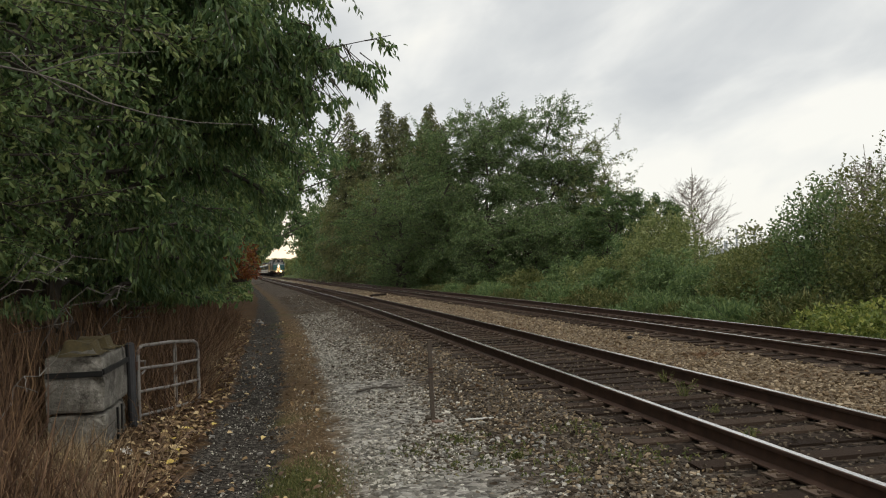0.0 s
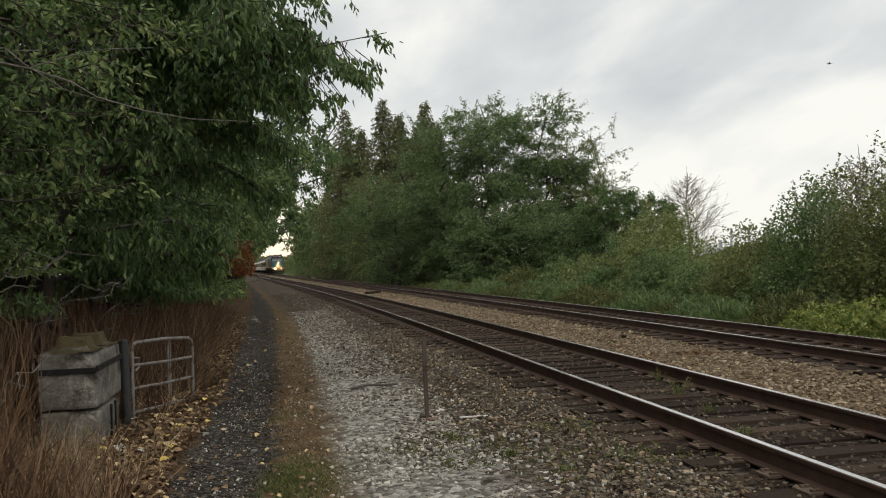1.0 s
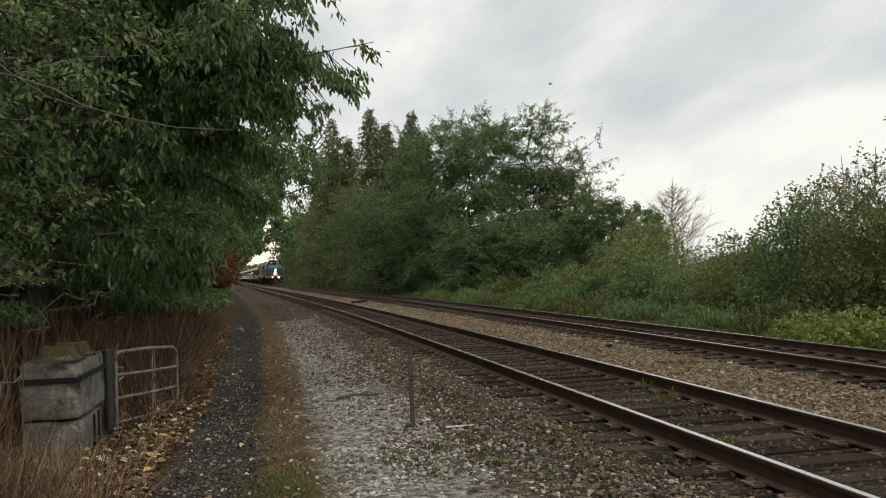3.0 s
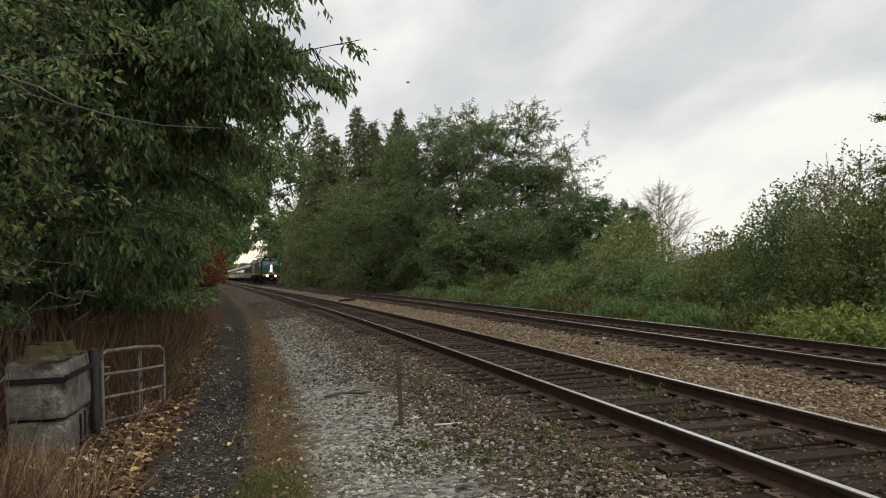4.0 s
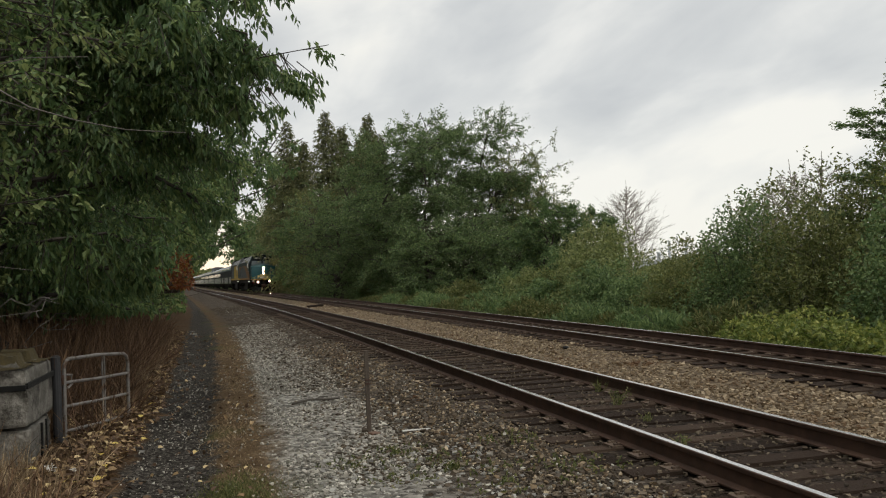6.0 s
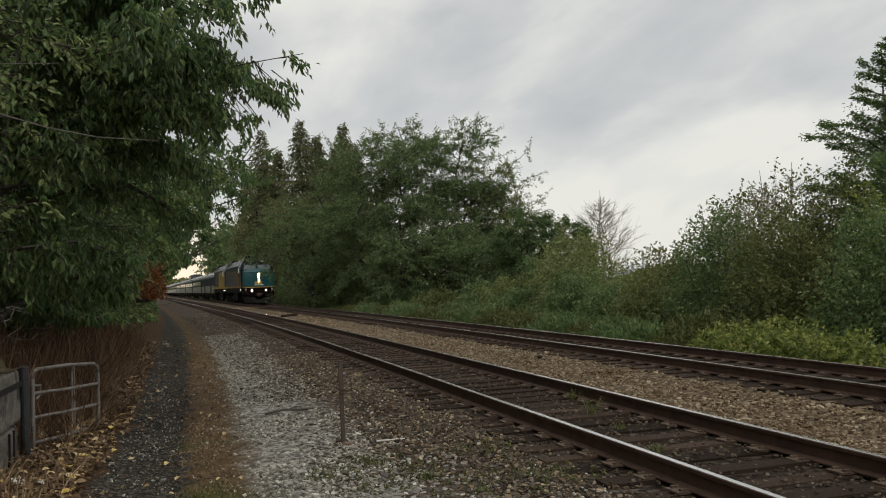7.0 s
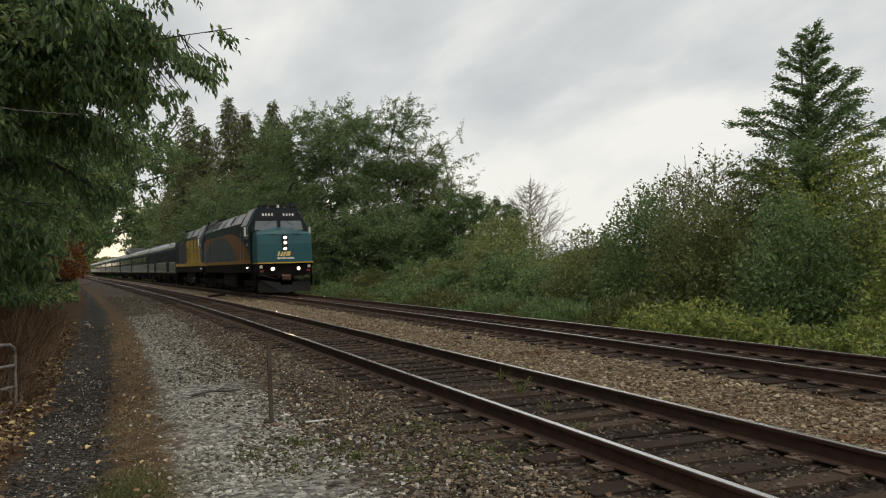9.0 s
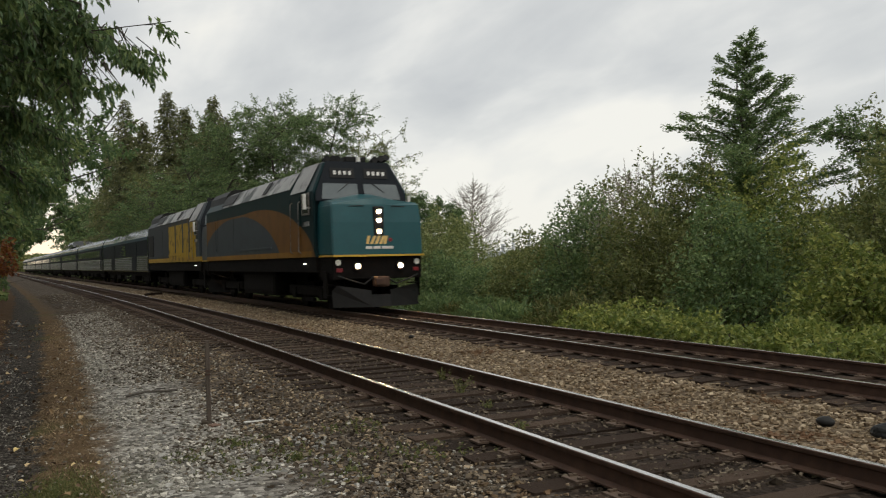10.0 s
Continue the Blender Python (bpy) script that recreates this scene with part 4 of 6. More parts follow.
            if nm == "cab_window":
                bm = bmesh.new()
                for za, zb, ya, yb in ((z0 - 0.05, z0, y0 - 0.05, y1 + 0.05), (z1, z1 + 0.05, y0 - 0.05, y1 + 0.05), (z0, z1, y0 - 0.05, y0), (z0, z1, y1, y1 + 0.05)):
                    box(bm, (min(s * 1.55, s * 1.59), ya, za), (max(s * 1.55, s * 1.59), yb, zb), 0.006)
                part("window_frame", bm, M["galv"], p, "pale aluminium frame")
        for y in (3.66, 11.6, 14.6):
            bm = bmesh.new()
            box(bm, (min(s * 1.545, s * 1.558), y, 1.72), (max(s * 1.545, s * 1.558), y + 0.025, 3.5), 0.003)
            part("panel_seam", bm, paint, body)
    # nose: two planes that meet in a blunt ridge
    bm = bmesh.new()

    def nose_ring(z, w, tip, side):
        return [(-w, 1.35, z), (-w, side, z), (-0.18, tip, z), (0.18, tip, z), (w, side, z), (w, 1.35, z)]

    loft(bm, [nose_ring(1.66, 1.42, 0.0, 0.07), nose_ring(2.6, 1.42, 0.05, 0.13), nose_ring(3.12, 1.40, 0.12, 0.22), [(x, y, z + (0.10 if abs(x) < 0.5 else 0)) for x, y, z in nose_ring(3.20, 1.37, 0.20, 0.36)], [(x, 1.35 if abs(y - 1.35) < 0.01 else 1.15, 3.50 if abs(x) < 0.5 else 3.26) for x, y, z in nose_ring(3.3, 1.36, 0.6, 0.7)]])
    bmesh.ops.bevel(bm, geom=[e for e in bm.edges if abs(e.verts[0].co.x - e.verts[1].co.x) < 0.12 and min(v.co.y for v in e.verts) < 0.5], offset=0.035, segments=2, affect="EDGES")
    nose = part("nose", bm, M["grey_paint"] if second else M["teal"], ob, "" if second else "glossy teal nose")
    # windscreens and number boards on the sloping cab front
    for s in (-1, 1):
        for x0, x1, z0, z1, mat, nm, lift in ((0.10, 1.28, 3.36, 3.84, M["screen"], "windscreen", 0.03), (0.16, 0.94, 4.02, 4.33, M["black"], "number_board", 0.035)):
            bm = bmesh.new()
            xo = x1 - 0.08 if nm == "windscreen" else x1
            yy = lambda z: 1.30 + (z - 3.2) * 0.28 - lift
            c = [(s * x0, yy(z0), z0), (s * x1, yy(z0), z0), (s * xo, yy(z1), z1), (s * x0, yy(z1), z1)]
            plate_of(bm, c if s > 0 else c[::-1], 0.03)
            p = part(nm, bm, mat, ob, "light-reflecting windscreen" if nm == "windscreen" else "black number board")
            if nm == "number_board":
                bm = bmesh.new()
                for k in range(4):
                    box(bm, (s * (x0 + x1) / 2 - 0.24 + 0.16 * k - 0.042, yy(4.175) - 0.012, 4.115), (s * (x0 + x1) / 2 - 0.24 + 0.16 * k + 0.042, yy(4.175) - 0.004, 4.235), 0.0, Matrix.Translation((0, yy(4.175), 4.175)) @ Matrix.Rotation(radians(-15.6), 4, "X") @ Matrix.Translation((0, -yy(4.175), -4.175)))
                part("number_bars", bm, M["white"], p, "white bars")
            else:
                bm = bmesh.new()
                tube(bm, (s * 0.35, yy(3.86) - 0.02, 3.88), (s * 0.75, yy(3.6) - 0.02, 3.58), 0.012, 0.008, 6)
                part("wiper", bm, M["black"], p)
    bm = bmesh.new()
    c = [(-1.49, 1.30 + (3.30 - 3.2) * 0.28 - 0.014, 3.30), (1.49, 1.30 + (3.30 - 3.2) * 0.28 - 0.014, 3.30), (1.44, 1.30 + 0.38 * 0.28 - 0.014, 3.58), (1.02, 1.30 + 1.34 * 0.28 - 0.014, 4.54), (-1.02, 1.30 + 1.34 * 0.28 - 0.014, 4.54), (-1.44, 1.30 + 0.38 * 0.28 - 0.014, 3.58)]
    plate_of(bm, c, 0.004)
    part("cab_face", bm, M["navy"], ob, "dark slate cab face")
    # headlamp cluster
    bm = bmesh.new()
    box(bm, (-0.15, 0.0, 2.20), (0.15, 0.3, 3.06), 0.03)
    cluster = part("lamp_housing", bm, M["black"], ob)
    for z in (2.33, 2.65, 2.91):
        bm = bmesh.new()
        tube(bm, (0, -0.012, z), (0, 0.02, z), 0.056, 0.058, 20)
        part("headlamp", bm, M["lamp"], cluster, "bright warm headlamp")
    bm = bmesh.new()
    box(bm, (-1.43, -0.02, 1.60), (1.43, 1.3, 1.655), 0.01)
    part("bottom_stripe", bm, M["yellow"], ob, "yellow stripe below the nose")
    # emblem: plain slanting bars, a red mark and a pale bar
    bm = bmesh.new()
    for x, lean in ((-0.42, 0.06), (-0.29, 0.12), (-0.15, 0.12), (-0.01, 0.12), (0.13, 0.06)):
        c = [(x + max(0, -lean), 0, 1.96), (x + max(0, -lean) + 0.09, 0, 1.96), (x + max(0, -lean) + lean + 0.09, 0, 2.20), (x + max(0, -lean) + lean, 0, 2.20)]
        plate_of(bm, [(p[0], -0.010 + (p[2] - 1.66) * 0.053, p[2]) for p in c], 0.006)
    part("emblem", bm, M["gold"], nose, "yellow slanted bars")
    bm = bmesh.new()
    for x0, x1 in ((-0.42, -0.22), (-0.18, 0.04), (0.08, 0.44)):
        box(bm, (x0, 0.000, 1.82), (x1, 0.02, 1.90), 0.004)
    part("lettering_bar", bm, M["white"], nose, "thin white bar")
    bm = bmesh.new()
    tube(bm, (0.36, 0.01, 2.08), (0.36, 0.03, 2.08), 0.06, 0.06, 8)
    part("red_mark", bm, M["red_lens"], nose, "small red mark")
    for s in (-1, 1):
        bm = bmesh.new()
        bent_tube(bm, [(s * 0.45, 0.10, 3.06), (s * 0.45, 0.02 + 0.08, 3.08), (s * 1.0, 0.20, 3.06)], 0.014)
        part("grab_bar", bm, M["black"], nose)
    # pilot, ditch lamps, coupler
    bm = bmesh.new()
    box(bm, (-1.40, 0.12, 0.95), (1.40, 1.3, 1.60), 0.03)
    box(bm, (-1.5, 1.3, 1.15), (1.5, 16.9, 1.62), 0.02)
    # core box, added so that no light shows between the trucks
    box(bm, (-0.55, 1.6, 0.28), (0.55, 16.4, 1.2), 0.03)
    part("underframe", bm, M["under"], ob)
    bm = bmesh.new()
    for s in (-1, 1):
        c = [(s * 0.30, -0.12, 0.14), (s * 1.35, 0.30, 0.14), (s * 1.38, 0.32, 0.62), (s * 1.25, 0.22, 0.78), (s * 0.30, -0.05, 0.62)]
        plate_of(bm, c if s > 0 else c[::-1], 0.03)
    c = [(-0.30, -0.12, 0.14), (0.30, -0.12, 0.14), (0.30, -0.05, 0.50), (-0.30, -0.05, 0.50)]
    plate_of(bm, c, 0.03)
    part("pilot_plough", bm, M["black"], ob, "scuffed dark plough")
    bm = bmesh.new()
    box(bm, (-0.19, -0.30, 0.72), (0.19, 0.15, 1.02), 0.05)
    box(bm, (-0.26, -0.34, 0.76), (0.05, -0.16, 0.98), 0.04)
    part("coupler", bm, M["rust"], ob, "rusty knuckle coupler")
    for s in (-1, 1):
        bm = bmesh.new()
        bent_tube(bm, [(s * 0.2, 0.05, 1.0), (s * 0.5, -0.02, 0.80), (s * 0.9, 0.02, 0.92), (s * 1.25, 0.12, 1.05)], 0.025)
        part("air_hose", bm, M["black"], ob)
        bm = bmesh.new()
        tube(bm, (s * 0.67, 0.02, 1.325), (s * 0.67, 0.18, 1.325), 0.115, 0.13, 18)
        lamp = part("ditch_lamp_case", bm, M["black"], ob)
        bm = bmesh.new()
        tube(bm, (s * 0.67, 0.004, 1.325), (s * 0.67, 0.03, 1.325), 0.058, 0.058, 18)
        part("ditch_lamp", bm, M["lamp"], lamp, "bright warm ditch lamp")
        bm = bmesh.new()
        tube(bm, (s * 1.24, 0.10, 1.44), (s * 1.24, 0.2, 1.44), 0.085, 0.09, 14)
        part("marker_lamp", bm, M["white"], ob, "unlit pale marker lamp")
        bm = bmesh.new()
        box(bm, (s * 1.2 - 0.09, 0.10, 1.16), (s * 1.2 + 0.09, 0.2, 1.27), 0.01)
        part("tail_lens", bm, M["red_lens"], ob, "unlit red lens")
        bm = bmesh.new()
        for z in (0.45, 0.78, 1.11):
            box(bm, (s * 1.32 - 0.16, 0.45, z), (s * 1.32 + 0.16, 0.75, z + 0.035), 0.005)
        box(bm, (s * 1.47 - 0.02, 0.44, 0.4), (s * 1.47 + 0.02, 0.76, 1.2), 0.005)
        part("step", bm, M["under"], ob)
        bm = bmesh.new()
        tube(bm, (s * 1.50, 2.3, 1.42), (s * 1.56, 2.3, 1.42), 0.022, 0.022, 10)
        part("step_lamp", bm, M["lamp_small"], ob, "small white step lamp")
        bm = bmesh.new()
        box(bm, (s * 1.72 - 0.05, 1.62, 3.05), (s * 1.72 + 0.05, 1.72, 3.52), 0.02)
        tube(bm, (s * 1.52, 1.67, 3.1), (s * 1.7, 1.67, 3.1), 0.012)
        part("mirror", bm, M["white"], ob, "pale side mirror")
        bm = bmesh.new()
        for k in range(4):
            box(bm, (min(s * 1.55, s * 1.582), 1.74 + 0.17 * k, 2.56), (max(s * 1.55, s * 1.582), 1.79 + 0.17 * k, 2.70), 0.004)
        part("number_bars", bm, M["roof"], ob, "white bars on the cab side")
    # horns and beacon on the cab roof
    for x, z in ((-0.95, 4.62), (-0.75, 4.62), (-0.62, 4.62), (0.62, 4.64), (0.82, 4.68), (1.0, 4.72)):
        bm = bmesh.new()
        tube(bm, (x, 1.72, z), (x, 2.15, 4.60), 0.105, 0.04, 12)
        part("roof_horn", bm, M["black"], ob)
    bm = bmesh.new()
    box(bm, (-0.35, 1.8, 4.55), (0.35, 2.5, 4.72), 0.04)
    part("roof_hatch", bm, M["black"], ob)
    bm = bmesh.new()
    tube(bm, (0.05, 1.72, 4.55), (0.05, 1.72, 4.70), 0.07, 0.06, 12)
    part("beacon", bm, M["white"], ob, "pale beacon")
    # tank and trucks
    bm = bmesh.new()
    box(bm, (-1.35, 6.4, 0.30), (1.35, 11.0, 1.2), 0.18)
    part("fuel_tank", bm, M["under"], ob)
    sets = bogie(ob, 3.3, 0.51, 2.7) + bogie(ob, 13.9, 0.51, 2.7)
    return ob, sets


def build_car(kind):
    label = {"baggage": "stainless steel baggage car with fluted sides", "coach": "stainless steel coach with dark window band", "dome": "stainless steel dome car with glazed roof dome"}[kind]
    ob = thing("passenger_car", label, "railway car", pose(0, 0, 0), "the train's vehicles")
    w = 1.50
    outline = [(-w, 1.05), (w, 1.05), (w, 3.35), (1.42, 3.62), (1.22, 3.86), (0.85, 4.03), (0.4, 4.11), (-0.4, 4.11), (-0.85, 4.03), (-1.22, 3.86), (-1.42, 3.62), (-w, 3.35)]
    bm = bmesh.new()
    prism(bm, outline, 0.35, CAR_LEN - 0.35)
    bmesh.ops.recalc_face_normals(bm, faces=bm.faces)
    body = part("body", bm, M["steel"], ob, "brushed stainless body")
    for y in np.arange(1.2, CAR_LEN - 0.8, 1.9):
        bm = bmesh.new()
        ring = [(x * 1.006, z + 0.008) for x, z in outline[3:11]]
        prism(bm, ring + [(x * 0.97, z - 0.05) for x, z in ring[::-1]], y, y + 0.06)
        part("roof_rib", bm, M["steel"], body)
    for s in (-1, 1):
        for k in range(7):
            bm = bmesh.new()
            z = 1.14 + k * 0.135
            c = [(s * w, z), (s * (w + 0.022), z + 0.02), (s * (w + 0.022), z + 0.085), (s * w, z + 0.105)]
            prism(bm, c if s > 0 else c[::-1], 0.6, CAR_LEN - 0.6)
            bmesh.ops.recalc_face_normals(bm, faces=bm.faces)
            part("flute", bm, M["flute"], body)
        # window band made tall and dark, with the mirrored trees in its colour
        bm = bmesh.new()
        box(bm, (min(s * 1.498, s * 1.508), 0.5, 2.12), (max(s * 1.498, s * 1.508), CAR_LEN - 0.5, 3.16), 0.0)
        band = part("window_band", bm, M["navy"], ob, "dark band at window height")
        bm = bmesh.new()
        box(bm, (min(s * 1.499, s * 1.512), 0.5, 3.17), (max(s * 1.499, s * 1.512), CAR_LEN - 0.5, 3.36), 0.0)
        part("letterboard", bm, M["blue"], ob, "blue letterboard")
        doors = ((5.2, 7.4), (17.2, 19.4)) if kind == "baggage" else ((1.0, 1.8),)
        for y0, y1 in doors:
            bm = bmesh.new()
            box(bm, (min(s * 1.49, s * 1.535), y0, 1.12), (max(s * 1.49, s * 1.535), y1, 3.1), 0.01)
            part("side_door", bm, M["navy"], ob)
        if kind != "baggage":
            for y in np.arange(2.6, CAR_LEN - 2.2, 1.85):
                bm = bmesh.new()
                box(bm, (min(s * 1.50, s * 1.52), y, 2.34), (max(s * 1.50, s * 1.52), y + 1.35, 2.98), 0.006)
                part("window_pane", bm, M["glass"], band)
    if kind == "dome":
        bm = bmesh.new()
        dome = [(-1.35, 4.0), (1.35, 4.0), (1.32, 4.35), (1.1, 4.68), (0.6, 4.82), (-0.6, 4.82), (-1.1, 4.68), (-1.32, 4.35)]
        loft(bm, [[(x * 0.9, 8.4, 4.0 + (z - 4.0) * 0.15) for x, z in dome], [(x, 9.4, z) for x, z in dome], [(x, 16.4, z) for x, z in dome], [(x * 0.9, 17.4, 4.0 + (z - 4.0) * 0.15) for x, z in dome]])
        d = part("dome", bm, M["glass"], ob, "glazed dome")
        for y in np.arange(9.4, 16.5, 1.0):
            bm = bmesh.new()
            prism(bm, [(x * 1.01, 4.0 + (z - 4.0) * 1.01) for x, z in dome], y, y + 0.07)
            part("dome_rib", bm, M["steel"], d)
    for y in (0.32, CAR_LEN - 0.36):
        bm = bmesh.new()
        box(bm, (-1.44, y, 1.1), (1.44, y + 0.04, 3.6), 0.01)
        part("end_wall", bm, M["navy"], ob)
    bm = bmesh.new()
    for y in (0.05, CAR_LEN - 0.4):
        box(bm, (-0.75, y, 1.15), (0.75, y + 0.36, 3.7), 0.05)
    part("gangway", bm, M["black"], ob)
    bm = bmesh.new()
    box(bm, (-1.25, 1.0, 0.75), (1.25, CAR_LEN - 1.0, 1.06), 0.03)
    # core box added to keep the space under the car dark
    box(bm, (-0.5, 1.5, 0.32), (0.5, CAR_LEN - 1.5, 0.78), 0.03)
    for y in (7.5, 11.0, 15.5):
        box(bm, (-1.3, y, 0.42), (1.3, y + 2.2, 0.8), 0.05)
    part("underframe", bm, M["under"], ob)
    bogie(ob, 3.6, 0.46, 2.6)
    bogie(ob, CAR_LEN - 3.6, 0.46, 2.6)
    return ob


lead, lead_wheels = build_loco(False)
trailing, trailing_wheels = build_loco(True)
baggage = build_car("baggage")
coach = build_car("coach")
dome_car = build_car("dome")
train = [(lead, LOCO_LEN), (trailing, LOCO_LEN), (baggage, CAR_LEN), (coach, CAR_LEN), (dome_car, CAR_LEN)]
for k in range(6):
    train.append((copy_thing(coach, pose(0, 0, 0)), CAR_LEN))

FRONT_END, SPEED = 22.95, 20.0


def along(y0, dist):
    """The place on the far track dist metres behind y0."""
    y = y0
    x, yy, _ = beside(y, SPACING)
    left = dist
    while left > 1e-6:
        d = min(2.0, left)
        slope = float(line_x(y + 0.5) - line_x(y - 0.5))
        y += d / math.sqrt(1 + slope * slope)
        left -= d
    x, yy, _ = beside(y, SPACING)
    return Vector((float(x), float(yy), 0))


def vehicle_pose(front, length):
    a, b = along(front, length * 0.2), along(front, length * 0.8)
    d = (b - a).normalized()
    at = a - d * length * 0.2
    return pose(at.x, at.y, 0, 0, 0, -math.degrees(math.atan2(d.x, d.y)))


def motions():
    gap = 0.0
    for ob, length in train:
        walk(ob, [(t, vehicle_pose(FRONT_END + SPEED * (10.0 - t) + gap, length)) for t in np.arange(0, 10.01, 0.5)])
        gap += length + 0.15
    # the wheels roll: one step a thirtieth of a second
    for w in lead_wheels + trailing_wheels:
        y = w.matrix_basis.translation.y
        step = math.degrees(SPEED / FPS / 0.51)
        walk(w, [(k / FPS, pose(0, y, 0.51, (k * step) % 360)) for k in range(301)])
    # the bird crosses from the open sky to the wood
    rows = [(0.0, 40.6, 42.5, 13.0), (1.0, 34.84, 47.38, 13.36), (1.5, 31.61, 49.52, 13.69), (2.0, 27.89, 51.66, 13.84), (2.5, 24.04, 53.52, 14.04), (4.0, 11.3, 57.45, 14.57), (6.0, -6.0, 60.5, 15.2), (10.0, -42.0, 64.0, 16.5)]
    walk(bird, [(t, pose(x, y, z, 0, 0, -20 + 2 * t)) for t, x, y, z in rows])


# ---- beyond the tracks: trees, bushes and grass ----
def right_trees():
    g = "trees beyond the tracks"
    for x, y, h, r in ((12.3, 92, 20.4, 4.6), (17.0, 92, 20.1, 4.4), (14.5, 95, 19.4, 3.8), (9.2, 105, 21.6, 5.2), (10.9, 102, 18.8, 4.2), (18.8, 95, 18.6, 4.0), (15.6, 90, 17.0, 3.8), (10.8, 119, 20.0, 4.4), (9.8, 138, 21.0, 4.6)):
        conifer("conifer", "tall grey-green conifer with drooping boughs", (x, y, -0.8), h, r, 15000, 0.42, M["needle"], g, power=0.8, wide=0.36, gap=0.62, fall=0.38, upsweep=-0.10, loose=0.2, hang=0.14)
    full = lambda q: (math.sin(math.pi * min(1, 0.25 + 0.62 * q)) ** 0.6)
    for x, y, h, cr, mat, n, thin in ((15.9, 63, 16.0, 4.2, "leaf_alder", 44000, 0.3), (21.2, 62, 15.6, 3.3, "leaf_alder", 40000, 0.25), (18.2, 66, 15.2, 4.0, "leaf_alder", 30000, 0.2), (12.6, 65, 14.2, 3.8, "leaf_alder", 36000, 0.2), (9.9, 68, 11.6, 3.2, "leaf_alder", 20000, 0.1), (23.0, 63, 13.0, 3.2, "leaf_pale", 16000, 0.2), (24.4, 63, 12.6, 2.7, "leaf_pale", 10000, 0.3), (25.9, 62, 9.2, 2.3, "leaf_pale", 7000, 0.3),
                                     (12.4, 76, 11.6, 3.6, "leaf_alder", 17000, 0.1), (11.0, 86, 12.0, 3.4, "leaf_dull", 14000, 0.1), (10.6, 98, 12.6, 3.4, "leaf_alder", 12000, 0.1), (9.9, 113, 12.8, 3.4, "leaf_dull", 10000, 0.1), (15.8, 72, 9.6, 3.4, "leaf_alder", 14000, 0.1), (9.4, 132, 11.5, 3.6, "leaf_alder", 9000, 0.1), (16.4, 80, 13.0, 3.2, "leaf_alder", 12000, 0.1),
                                     (18.0, 57, 7.0, 3.0, "leaf_alder", 17000, 0.0), (20.6, 55, 6.4, 2.6, "leaf_alder", 12000, 0.0), (14.8, 58, 6.2, 2.6, "leaf_alder", 14000, 0.0), (8.2, 150, 15.0, 3.8, "leaf_alder", 7000, 0.1), (7.6, 174, 16.0, 4.2, "leaf_dull", 6500, 0.1), (8.0, 204, 17.5, 4.4, "leaf_alder", 6500, 0.1), (9.8, 236, 15.0, 4.6, "leaf_dull", 6500, 0.1), (11.2, 272, 15.0, 4.8, "leaf_alder", 6500, 0.1), (12.6, 312, 16.0, 5.2, "leaf_dull", 6500, 0.1)):
        broad_tree("broadleaf_tree", "slender alder with loose green crown" if mat == "leaf_alder" else "thin birch with sparse pale crown" if mat == "leaf_pale" else "dull green broadleaf tree in dense stand", (x, y, -0.8), h, (cr, cr), 0.175 if y < 70 else 0.22 if y < 90 else 0.34 if y < 140 else 0.6, int(n * (1.05 if y < 70 else 0.7)), M[mat], M["bark"], bare_to=0.04, droop=0.15, limbs=80, trunk_r=0.16, twig=1.45, top_thin=thin, group=g, shape=full, simple=True, stems=1 if h > 13 else 2, wob=0.015)
    # low dark tree, pale willow bushes and a leafless tree
    for x, y, h in ((21.0, 50, 7.2), (22.7, 49.5, 6.9)):
        broad_tree("round_tree", "low round tree with dark green crown", (x, y, -0.8), h, (2.5, 2.5), 0.16, 24000, M["leaf_cherry"], M["bark"], bare_to=0.05, droop=0.1, limbs=50, twig=0.6, simple=True, shape=full, stems=3, group=g)
    bare_tree("bare_tree", "leafless tree with fine pale twigs", (26.2, 50, -0.7), 7.9, 2.1, M["twig_pale"], 110)
    # the feathery tree with rising boughs
    conifer("cottonwood_tree", "tall open cottonwood with rising leafy boughs", (20.6, 20.2, -0.7), 9.0, 4.8, 70000, 0.105, M["leaf_alder"], "", 0.08, 0.50, 0.7, 0.55, 0.1, 1.0, 0.07)
    broad_tree("cottonwood_tree", "small cottonwood with loose green crown", (23.4, 17.0, -0.7), 6.9, (3.4, 3.4), 0.12, 40000, M["leaf_alder"], M["bark"], bare_to=0.1, droop=-0.1, limbs=60, trunk_r=0.11, twig=0.6, simple=True, shape=lambda q: 1.0 - 0.6 * q, stems=3)
    bare_tree("bare_tree", "thin leafless sapling in the bushes", (19.4, 23.4, -0.7), 5.8, 1.5, M["twig_pale"], 30)
    bare_tree("bare_tree", "thin leafless sapling in the bushes", (17.5, 22.6, -0.7), 5.4, 1.6, M["twig_pale"], 34)


right_trees()


